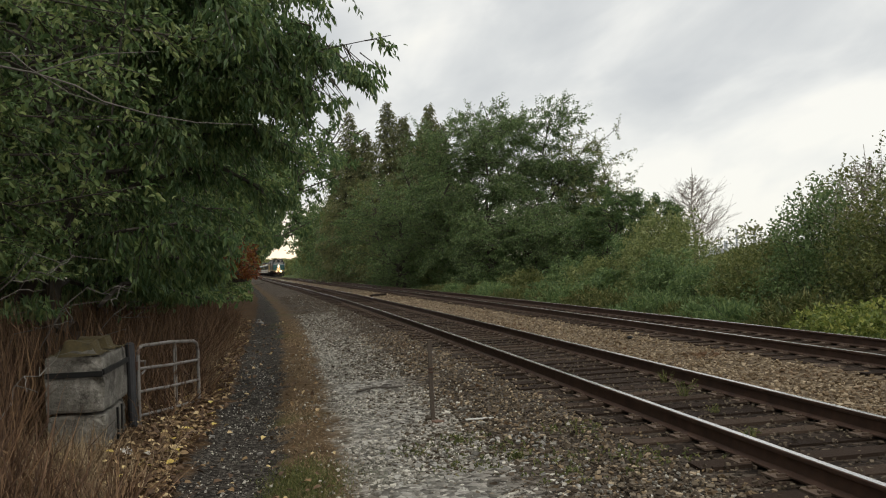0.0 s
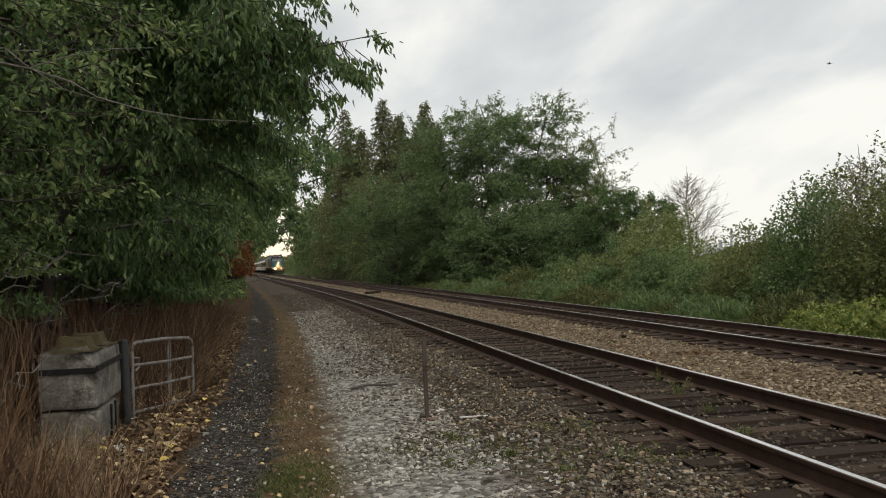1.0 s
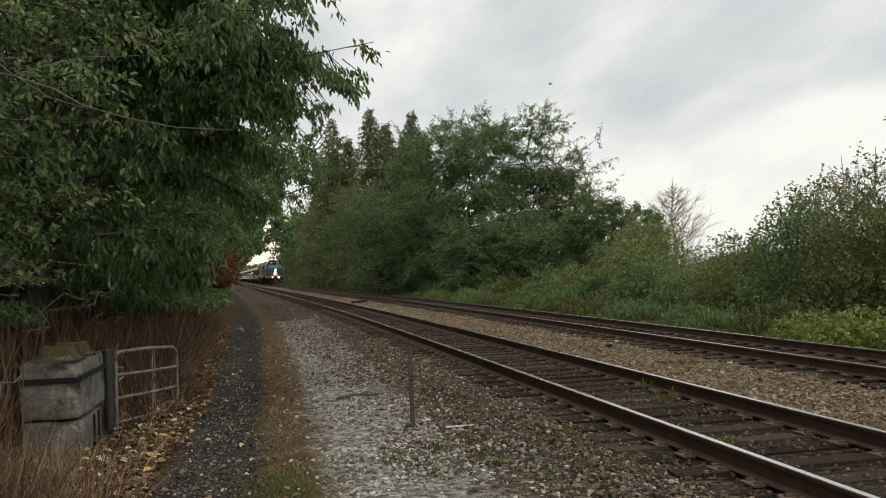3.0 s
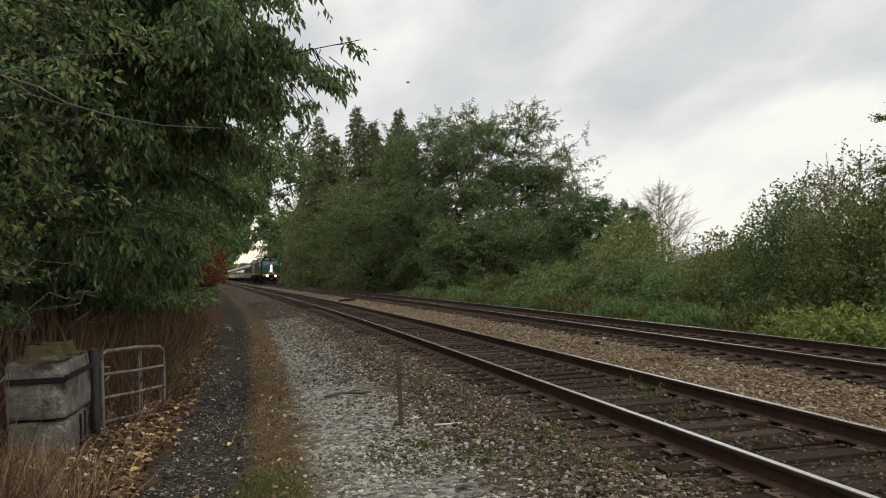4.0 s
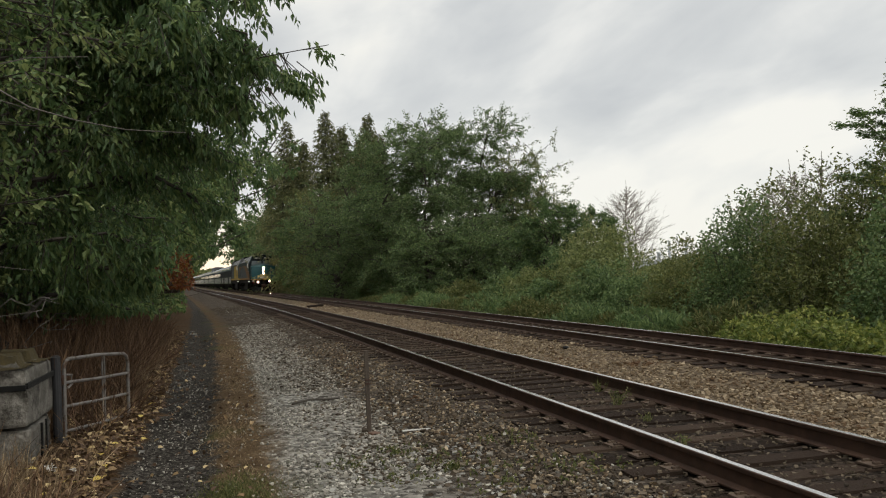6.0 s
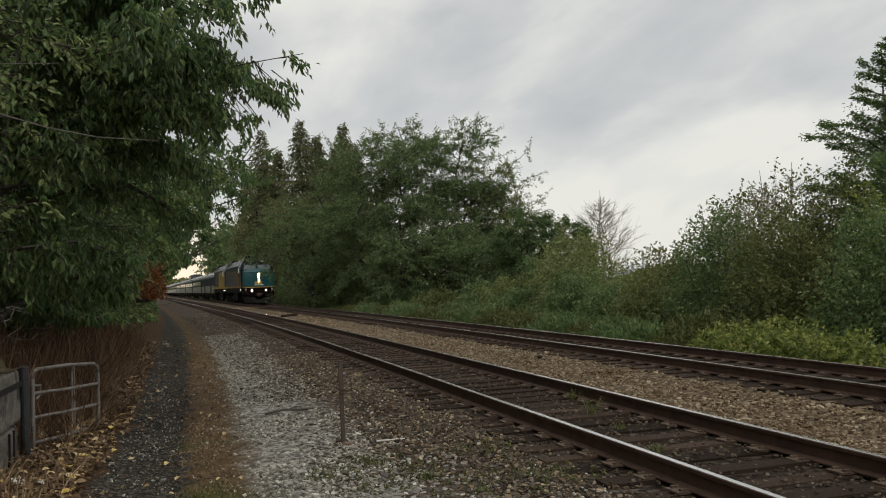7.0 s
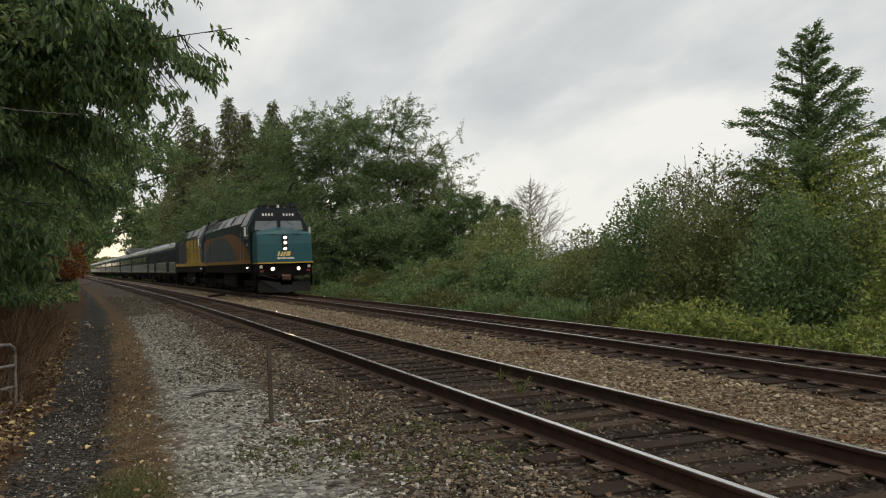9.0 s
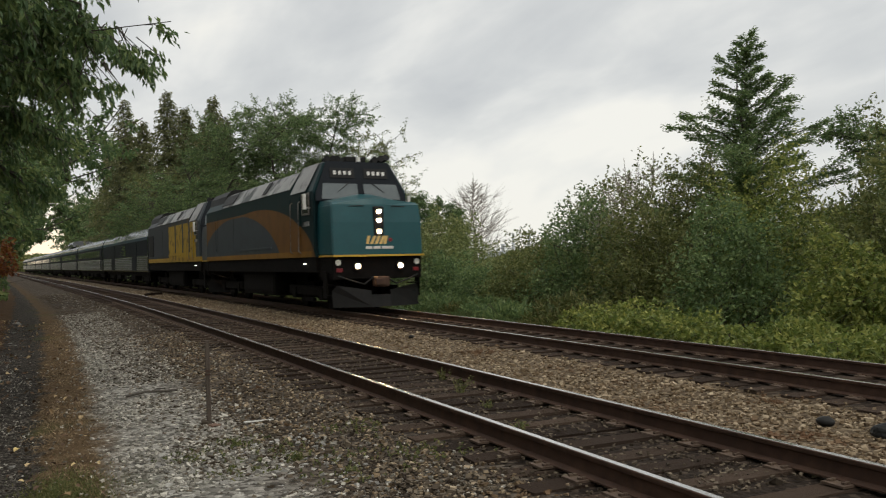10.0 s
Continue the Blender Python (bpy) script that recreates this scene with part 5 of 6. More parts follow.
def right_bushes():
    g = "bushes beyond the tracks"
    r = random.Random(21)
    # a belt of brambles along the far rail
    for y in np.arange(4.0, 60, 1.9):
        u = 8.15 + r.uniform(-0.35, 0.5)
        x, yy, _ = beside(y + r.uniform(-0.5, 0.5), u)
        h = r.uniform(0.85, 1.2) if y < 19 else r.uniform(0.6, 1.05)
        near = y < 19
        mound("bramble", "low bramble thicket with yellow-green leaves" if near else "low green thicket of weeds and brambles", (float(x), float(yy), -0.62), (r.uniform(1.1, 1.6), r.uniform(1.2, 1.7), h), 0.12 if near else 0.24, 3900 if near else 2400, M["leaf_bramble"] if near else M["leaf_alder"] if r.random() < 0.7 else M["grass"], g, canes=24, sprays=6, width=0.7 if near else 0.25, rise=0.0 if near else 0.7)
    # higher mixed scrub behind it
    for y, u, h, w, mat, n in ((6, 11.4, 3.0, 2.2, "leaf_alder", 9000), (9, 12.6, 4.2, 2.4, "leaf_dull", 11000), (12, 10.9, 2.0, 1.8, "leaf_bramble", 7500), (13, 13.4, 4.4, 2.4, "leaf_dull", 11000), (16, 11.4, 2.8, 1.9, "leaf_alder", 8500), (17, 14.0, 4.6, 2.4, "leaf_bramble", 10000), (19.5, 11.6, 3.2, 2.0, "leaf_dull", 9000), (20.5, 14.0, 5.1, 2.4, "leaf_dull", 12000),
                              (23, 11.8, 3.4, 2.1, "leaf_alder", 9500), (24.5, 14.2, 4.4, 2.5, "leaf_dull", 12000), (26.5, 12.0, 1.9, 2.1, "leaf_dull", 9000), (28.5, 14.2, 2.9, 2.4, "leaf_dull", 10000), (30, 12.2, 1.5, 2.0, "leaf_alder", 8500), (32.5, 14.3, 1.3, 2.2, "leaf_alder", 8000), (34, 12.4, 1.9, 2.0, "leaf_alder", 8500), (37, 13.8, 3.0, 2.5, "leaf_pale", 13000),
                              (39, 12.2, 1.4, 2.0, "leaf_alder", 6500), (41, 16.2, 4.1, 3.2, "leaf_pale", 17000), (43, 13.2, 2.0, 2.2, "leaf_pale", 7500), (47, 13.4, 1.7, 2.4, "leaf_alder", 8000), (46, 16.8, 3.0, 2.4, "leaf_alder", 8000), (52, 12.4, 1.3, 2.4, "leaf_dull", 7000), (57, 11.4, 1.2, 2.4, "leaf_alder", 6500), (63, 10.6, 1.5, 2.4, "leaf_alder", 6000), (70, 10.2, 1.8, 2.6, "leaf_dull", 6000), (78, 9.8, 1.9, 2.6, "leaf_alder", 5000),
                              (87, 9.6, 2.6, 2.8, "leaf_alder", 4500), (97, 9.2, 2.6, 3.0, "leaf_dull", 4500), (108, 9.0, 2.8, 3.2, "leaf_alder", 4000), (120, 8.8, 2.8, 3.4, "leaf_alder", 4000), (134, 8.8, 3.0, 3.8, "leaf_alder", 3500), (150, 8.6, 3.0, 4.5, "leaf_dull", 3500), (170, 8.6, 3.4, 5.5, "leaf_alder", 3500), (195, 8.6, 4.0, 6.5, "leaf_alder", 3500), (14.5, 17.0, 4.4, 2.4, "leaf_dull", 8000), (16.5, 16.2, 3.4, 2.2, "leaf_bramble", 7000), (10, 15.4, 4.2, 2.4, "leaf_alder", 8000), (2, 12.5, 3.8, 2.4, "leaf_alder", 6000), (-3, 12, 3.5, 2.6, "leaf_dull", 4000), (22, 17.5, 6.1, 2.6, "leaf_dull", 7000), (17, 18.5, 4.0, 2.6, "leaf_dull", 6000), (29, 18.5, 1.9, 2.8, "leaf_dull", 6000), (12, 17.5, 4.6, 2.6, "leaf_alder", 7000)):
        x, yy, _ = beside(y, u)
        words = {"leaf_alder": "green leafy shrub in dense scrub", "leaf_dull": "dull olive shrub in dense scrub", "leaf_bramble": "yellow-green shrub in dense scrub", "leaf_pale": "pale grey-green willow shrub"}[mat]
        mound("shrub", words, (float(x), float(yy), -0.7), (w, w * r.uniform(0.95, 1.2), h + 0.5), 0.125 if y < 36 else 0.17, int(n * (0.95 if y < 36 else 0.8)), M[mat], g, canes=30, sprays=14 if y < 36 else 12 if y < 60 else 6, crest=1.6)


right_bushes()


def grass_strip():
    n = 6000
    y = rng.uniform(4, 75, n) ** 1.0
    u = rng.uniform(6.35, 8.2, n)
    x, yy, _ = beside(y, u)
    z = ground_z(u) - 0.02
    at = np.stack([x, yy, z], 1)
    h = rng.uniform(0.08, 0.34, n) * np.interp(u, [6.3, 7.4], [0.45, 1.2])
    top = at + np.stack([rng.normal(size=n) * 0.12, rng.normal(size=n) * 0.12, h], 1)
    v, f = blade_arrays(at, top, np.full(n, 0.016))
    tagged(arrays_part("grass", v, f, M["grass"]), "rough green grass along the far rail", "grass", kind="stuff")


grass_strip()


def distance():
    """Woods at the horizon and a works with two chimneys."""
    n = 26000
    ang = np.radians(np.concatenate([rng.uniform(-2.5, 3.0, 3000), rng.uniform(12, 75, n - 3000)]))
    d = np.where(np.arange(n) < 3000, rng.uniform(430, 480, n), rng.uniform(260, 330, n))
    top = np.where(np.arange(n) < 3000, 8.0, 3.6 + 2.0 * np.sin(ang * 23) + 1.3 * np.sin(ang * 61))
    p = np.stack([np.sin(ang) * d, np.cos(ang) * d, -0.8 + rng.random(n) ** 0.8 * top], 1)
    v, f = leaf_arrays(p, rng.normal(size=(n, 3)), rng.normal(size=(n, 3)), np.full(n, 2.0), np.full(n, 1.4), simple=True)
    tagged(arrays_part("far_woods", v, f, M["leaf_dull"]), "distant woods along the horizon", "woods", kind="stuff")
    for x, y, h, r in ((283, 485, 18.6, 0.75), (291, 478, 18.8, 0.85), (277, 488, 11.5, 1.2)):
        ob = thing("chimney", "distant pale grey works chimney", "chimney", pose(x, y, -0.8))
        bm = bmesh.new()
        tube(bm, (0, 0, 0), (0, 0, h), r * 1.15, r, 14)
        shaft = part("shaft", bm, M["plume"], ob)
        bm = bmesh.new()
        for z in (h * 0.5, h * 0.8, h - 0.3):
            tube(bm, (0, 0, z), (0, 0, z + 0.3), r * 1.5, r * 1.5, 14)
        part("gallery", bm, M["plume"], ob)
    ob = thing("works_building", "distant pale industrial building with pipe rack", "building", pose(283, 492, -0.8))
    bm = bmesh.new()
    box(bm, (-14, 0, 0), (16, 12, 6.5), 0.2)
    part("hall", bm, M["plume"], ob)
    bm = bmesh.new()
    for x in np.arange(-14, 26, 4.0):
        box(bm, (x - 0.3, -3, 0), (x + 0.3, -2.4, 8.5))
    for z in (6.8, 8.2):
        box(bm, (-14.5, -3.1, z), (26, -2.3, z + 0.5))
    part("pipe_rack", bm, M["plume"], ob)


distance()


# ---- beside the path: overhanging trees, thicket, block, gate ----
def left_trees():
    g = "trees overhanging the path"
    full = lambda q: (math.sin(math.pi * min(1, 0.20 + 0.72 * q)) ** 0.5)
    over_block = lambda p: (p[:, 2] > 1.52 + 0.22 * np.sin(p[:, 1] * 2.3) + 0.15 * np.sin(p[:, 0] * 5.1)) & (p[:, 0] < -0.95 + 0.5 * np.maximum(0, p[:, 2] - 3.2))
    near = broad_tree("broadleaf_tree", "leafy tree with yellowing green leaves beside the path", (-4.7, 8.4, -0.15), 9.0, (3.3, 3.9), 0.082, 54000, M["leaf_left"], M["bark"], bare_to=0.10, droop=0.35, limbs=90, trunk_r=0.12, twig=0.6, group=g, shape=full, stems=3, clear=over_block, boughs=((0.4, (-0.2, 8.9, 3.15), 0.6), (0.35, (-1.3, 7.6, 3.3), 1.6), (0.3, (-1.2, 8.2, 2.3), 1.2), (0.45, (-1.9, 8.0, 3.7), 1.8), (0.4, (-1.4, 8.1, 3.4), 1.8), (0.45, (-1.05, 8.0, 3.8), 1.6), (0.35, (-1.15, 8.2, 2.9), 1.5), (0.3, (-1.65, 8.0, 2.6), 1.5), (0.4, (-2.1, 7.9, 3.2), 1.5), (0.5, (-1.4, 8.3, 4.2), 1.8)))
    # dead boughs that show pale before the leaves
    root = np.array([-4.7, 8.4, -0.15])
    for pts, r0 in ((((-4.3, 8.2, 3.6), (-3.0, 7.7, 3.42), (-2.23, 7.35, 3.22), (-1.88, 7.3, 3.14), (-1.56, 7.25, 3.03), (-1.34, 7.2, 2.89), (-1.0, 7.2, 2.79), (-0.63, 7.2, 2.72), (-0.17, 7.2, 2.70)), 0.012),
                    (((-3.9, 8.0, 3.5), (-2.6, 7.5, 3.36), (-2.05, 7.3, 3.30), (-1.92, 7.28, 3.18), (-1.6, 7.24, 2.96), (-1.3, 7.2, 2.86)), 0.009),
                    (((-1.88, 7.3, 3.14), (-1.6, 7.24, 3.22), (-1.33, 7.2, 3.28), (-0.9, 7.15, 3.29)), 0.007), (((-3.0, 7.7, 3.42), (-2.2, 7.35, 3.28), (-1.75, 7.3, 3.29)), 0.008)):
        p = np.array(pts) - root
        r = np.linspace(r0, 0.003, len(p))
        v, f = limb_arrays(np.hstack([p[:-1], p[1:], r[:-1, None], r[1:, None]]), 6)
        arrays_part("dead_bough", v, f, M["bark_pale"], near, "pale leafless bough")
    # clearance over the path: none below head height, then wider upwards
    edge = lambda z: np.interp(z, [1.9, 2.5, 3.2, 4.0, 5.0, 6.5, 9.0], [-5.0, -4.0, -2.8, -2.0, -1.1, -0.2, 0.6]) + 0.25 * np.sin(z * 4.1)
    beside_path = lambda p: (p[:, 2] > 1.22 + 0.15 * np.sin(p[:, 1] * 1.7)) & (p[:, 0] - line_x(p[:, 1]) < edge(p[:, 2]) + 9.0 * (p[:, 2] > 3.6)) & (p[:, 0] < np.interp(p[:, 2], [3.6, 4.45, 4.75, 6.0], [1.65, 1.7, 1.05, 0.9]) + 0.12 * np.sin(p[:, 2] * 9))
    # the boughs over the path are thin, with gaps between their sprays
    airy = lambda p: (p[:, 0] < 0.5) | ((p[:, 2] > 3.32 + 0.62 * (p[:, 0] - 0.6)) & (np.sin(5.0 * p[:, 0] + 3.5 * p[:, 2]) * np.sin(6.5 * p[:, 2] - 2.2 * p[:, 1]) > -0.12))
    broad_tree("cherry_tree", "dark cherry tree with long drooping leaves", (-3.2, 12.8, -0.2), 10.5, (3.9, 3.5), 0.125, 150000, M["leaf_cherry"], M["bark"], bare_to=0.08, slim=0.75, hang=1.3, droop=0.85, limbs=90, trunk_r=0.15, twig=0.5, group=g, shape=full, stems=2, clear=lambda p: beside_path(p) & airy(p), simple=True,
               boughs=((0.45, (1.50, 10.6, 4.42), 1.5), (0.45, (1.25, 10.7, 4.15), 1.1), (0.5, (1.0, 10.2, 5.2), 2.0), (0.4, (0.60, 10.9, 4.0), 2.0), (0.5, (0.2, 10.3, 5.4), 4.6), (0.4, (0.0, 11.0, 4.5), 4.6), (0.55, (0.5, 11.5, 6.1), 3.6), (0.35, (-0.4, 10.8, 3.8), 3.5), (0.5, (-0.5, 11.2, 5.8), 4.0), (0.6, (-0.9, 10.6, 6.6), 4.5)))
    beyond = lambda p: (p[:, 2] > 0.98 + 0.22 * np.sin(p[:, 1] * 1.3)) & (p[:, 0] - line_x(p[:, 1]) < edge(p[:, 2]))
    # rows from y 182 on, mostly hidden, are added to darken the cars' reflections
    for x, y, h, cx, cy, leaf, n, mat in ((-3.6, 18.0, 10.5, 3.4, 3.4, 0.14, 36000, "leaf_cherry"), (-3.4, 24.0, 11.0, 4.5, 3.6, 0.17, 29000, "leaf_left"), (-3.3, 31.0, 11.5, 5.4, 4.0, 0.19, 22000, "leaf_cherry"), (-3.2, 40.0, 12.0, 6.4, 4.4, 0.23, 21000, "leaf_cherry"), (-3.8, 50.0, 12.0, 6.8, 4.8, 0.26, 17000, "leaf_cherry"), (-4.6, 61.0, 13.0, 6.4, 5.2, 0.28, 14000, "leaf_cherry"), (-6.0, 74, 14.0, 6.4, 6.5, 0.34, 11000, "leaf_left"), (-5.4, 88, 14.0, 6.0, 7.0, 0.36, 8000, "leaf_cherry"), (-6.4, 100, 14.0, 5.0, 7.5, 0.4, 7000, "leaf_left"), (-7.4, 116, 14.0, 5.0, 8.5, 0.45, 6000, "leaf_left"), (-8.4, 134, 14.0, 5.2, 9.5, 0.5, 6000, "leaf_cherry"), (-9.6, 156, 14.0, 5.4, 11, 0.55, 6000, "leaf_left"), (-11, 182, 14.0, 5.4, 12, 0.6, 5000, "leaf_left"), (-12.4, 210, 14.0, 5.4, 13, 0.6, 5000, "leaf_cherry"), (-14, 240, 14.0, 5.6, 14, 0.7, 5000, "leaf_left"), (-15.6, 274, 14.0, 5.6, 15, 0.7, 5000, "leaf_left"), (-17.6, 312, 15.0, 5.8, 17, 0.8, 5000, "leaf_cherry")):
        broad_tree("broadleaf_tree", "dense dark green tree overhanging the path", (x, y, -0.2), h, (cx, cy), leaf, n, M[mat], M["bark"], bare_to=0.06, droop=0.6, limbs=70, trunk_r=0.15, twig=0.75, group=g, shape=full, stems=2, clear=beyond, simple=True)
    # trees that close the wood behind and beside the camera
    for x, y, h in ((-8.5, 6.0, 11), (-8.5, 13.0, 12), (-8.0, 21, 12), (-8.0, 30, 12), (-6.5, -1.0, 10), (-7.5, -9, 11)):
        broad_tree("broadleaf_tree", "dark green tree deeper in the wood", (x, y, 0.0), h, (3.6, 3.8), 0.32, 6000, M["leaf_left"], M["bark"], bare_to=0.03, droop=0.4, limbs=60, trunk_r=0.15, twig=0.8, group=g, shape=full, stems=2, simple=True)
    mound("autumn_shrub", "small shrub with red and orange leaves", (-0.95, 21.0, 1.35), (0.55, 1.3, 0.95), 0.10, 1700, M["leaf_red"], g)
    for x, y, z, rx, ry, rz, n, mat in ((-2.6, 15.6, 1.1, 1.3, 1.7, 1.4, 7000, "leaf_left"), (-2.3, 19.5, 0.95, 1.3, 2.0, 1.5, 6500, "leaf_left"), (-3.7, 10.8, 1.5, 1.5, 1.5, 1.5, 7000, "leaf_left"), (-4.4, 7.4, 1.7, 1.4, 1.4, 1.3, 6500, "leaf_dull"), (-2.4, 25, 0.95, 1.4, 2.4, 1.6, 6000, "leaf_left")):
        mound("hazel_shrub", "understorey shrub with mixed green leaves", (x, y, z), (rx, ry, rz), 0.095, n, M[mat], g, canes=50, sprays=30, droop=0.3, fill=0.7, width=0.6)


rng = np.random.default_rng(19)
left_trees()


def thicket():
    """Dead brown stalks under the trees, straw grass at their foot, fallen leaves."""
    n = 26000
    y = 5.0 + 27 * rng.random(n) ** 1.4
    x = line_x(y) - 5.65 - rng.random(n) ** 1.25 * 3.2 - 0.2 * np.sin(y * 0.9)
    keep = ~((x > -2.45) & (x < -1.2) & (y > 6.2) & (y < 10.0)) & ~((x > -1.75) & (y > 8) & (y < 12.0) & (rng.random(n) < 0.7))
    x, y = x[keep], y[keep]
    n = len(x)
    at = np.stack([x, y, np.full(n, -0.28)], 1)
    h = rng.uniform(0.4, 1.5, n) * np.interp(x - line_x(y), [-7.4, -6.4, -5.7], [1.2, 1.0, 0.4])
    top = at + np.stack([rng.normal(size=n) * 0.3, rng.normal(size=n) * 0.3, h], 1)
    v, f = blade_arrays(at, top, rng.uniform(0.006, 0.016, n))
    tagged(arrays_part("dead_stalks", v, f, M["dry_stem"]), "tangle of dead brown stalks", "dry grass", kind="stuff")
    n = 5200
    y = 5.2 + 20 * rng.random(n) ** 1.5
    x = line_x(y) - 5.55 - rng.random(n) ** 1.6 * 1.6 - 0.12 * np.sin(y * 1.3)
    keep = ~((x > -2.25) & (x < -1.6) & (y > 8.7) & (y < 9.7)) & ~((x > -1.9) & (y > 7.4) & (y < 12.2) & (rng.random(n) < 0.85))
    x, y = x[keep], y[keep]
    n = len(x)
    at = np.stack([x, y, np.full(n, -0.30)], 1)
    h = rng.uniform(0.12, 0.55, n)
    top = at + np.stack([rng.normal(size=n) * 0.14 + 0.05, rng.normal(size=n) * 0.14, h], 1)
    v, f = blade_arrays(at, top, rng.uniform(0.004, 0.009, n))
    tagged(arrays_part("straw_grass", v, f, M["dry"]), "dry straw-coloured grass", "dry grass", kind="stuff")
    n = 1100
    y, x = rng.uniform(7.3, 8.68, n), rng.uniform(-2.7, -1.55, n)
    at = np.stack([x, y, np.full(n, -0.30)], 1)
    top = at + np.stack([rng.normal(size=n) * 0.12, rng.normal(size=n) * 0.12, rng.uniform(0.12, 0.46, n)], 1)
    v, f = blade_arrays(at, top, rng.uniform(0.006, 0.011, n))
    tagged(arrays_part("straw_grass", v, f, M["dry"]), "tall straw grass before the blocks", "dry grass", kind="stuff")
    n = 6800
    y = 5.8 + 26 * rng.random(n) ** 1.5
    x = line_x(y) - np.interp(y, [7, 13], [5.36, 5.18]) - np.abs(rng.normal(size=n)) * 0.42 + 0.05 * np.sin(y * 2.1) + (rng.random(n) < 0.07) * rng.uniform(0.1, 1.5, n)
    u = x - line_x(y)
    at = np.stack([x, y, ground_z(u) + 0.045 + rng.random(n) * 0.03], 1)
    way = rng.normal(size=(n, 3)) * [1, 1, 0.25]
    s = rng.uniform(0.035, 0.095, n)
    v, f = leaf_arrays(at, way, rng.normal(size=(n, 3)) * 0.35 + [0, 0, 1], s, s * 0.75, 0.2, 0.25)
    tagged(arrays_part("fallen_leaves", v, f, M["fallen"]), "fallen brown and yellow leaves", "fallen leaves", kind="stuff")
    # withered turf on the strip between path and gravel
    n = 9000
    y = 5.4 + 26 * rng.random(n) ** 1.6
    u = rng.normal(-4.2, 0.17, n) + 0.07 * np.sin(y * 1.1) + np.interp(y, [7, 40], [0, 0.62])
    x, yy, _ = beside(y, u)
    at = np.stack([x, yy, ground_z(u) - 0.01], 1)
    v, f = blade_arrays(at, at + np.stack([rng.normal(size=n) * 0.03, rng.normal(size=n) * 0.03, rng.uniform(0.012, 0.05, n)], 1), np.full(n, 0.006))
    tagged(arrays_part("withered_turf", v, f, M["dry"]), "short withered turf between path and gravel", "dry grass", kind="stuff")
    # a short bright turf on the verge and a few weeds in the stones
    n = 6500
    y, x = rng.normal(7.1, 0.45, n), rng.normal(0.17, 0.17, n)
    at = np.stack([x, y, ground_z(x - line_x(y)) - 0.01], 1)
    v, f = blade_arrays(at, at + np.stack([rng.normal(size=n) * 0.02, rng.normal(size=n) * 0.02, rng.uniform(0.015, 0.05, n)], 1), np.full(n, 0.006))
    tagged(arrays_part("moss_turf", v, f, M["grass"]), "low green moss and turf on the verge", "grass", kind="stuff")


thicket()


def weed(x, y, z, h, n, wide=0.03):
    at = np.repeat([[0, 0, 0]], n, 0) + rng.normal(size=(n, 3)) * [wide, wide, 0]
    top = at + np.stack([rng.normal(size=n) * h * 0.35, rng.normal(size=n) * h * 0.35, rng.uniform(0.5, 1, n) * h], 1)
    v, f = blade_arrays(at, top, np.full(n, 0.012))
    ob = thing("weed", "small green weed growing in the ballast", "weed", pose(x, y, z), "weeds in the ballast")
    arrays_part("blade_tuft", v, f, M["grass"], ob, kind="stuff")
    s = rng.random((n * 2, 1))
    k = rng.integers(0, n, n * 2)
    p = at[k] + (top - at)[k] * s
    v, f = leaf_arrays(p, rng.normal(size=p.shape) + [0, 0, 0.4], rng.normal(size=p.shape), np.full(n * 2, 0.035), np.full(n * 2, 0.018))
    arrays_part("leaf_tuft", v, f, M["grass"], ob, kind="stuff")


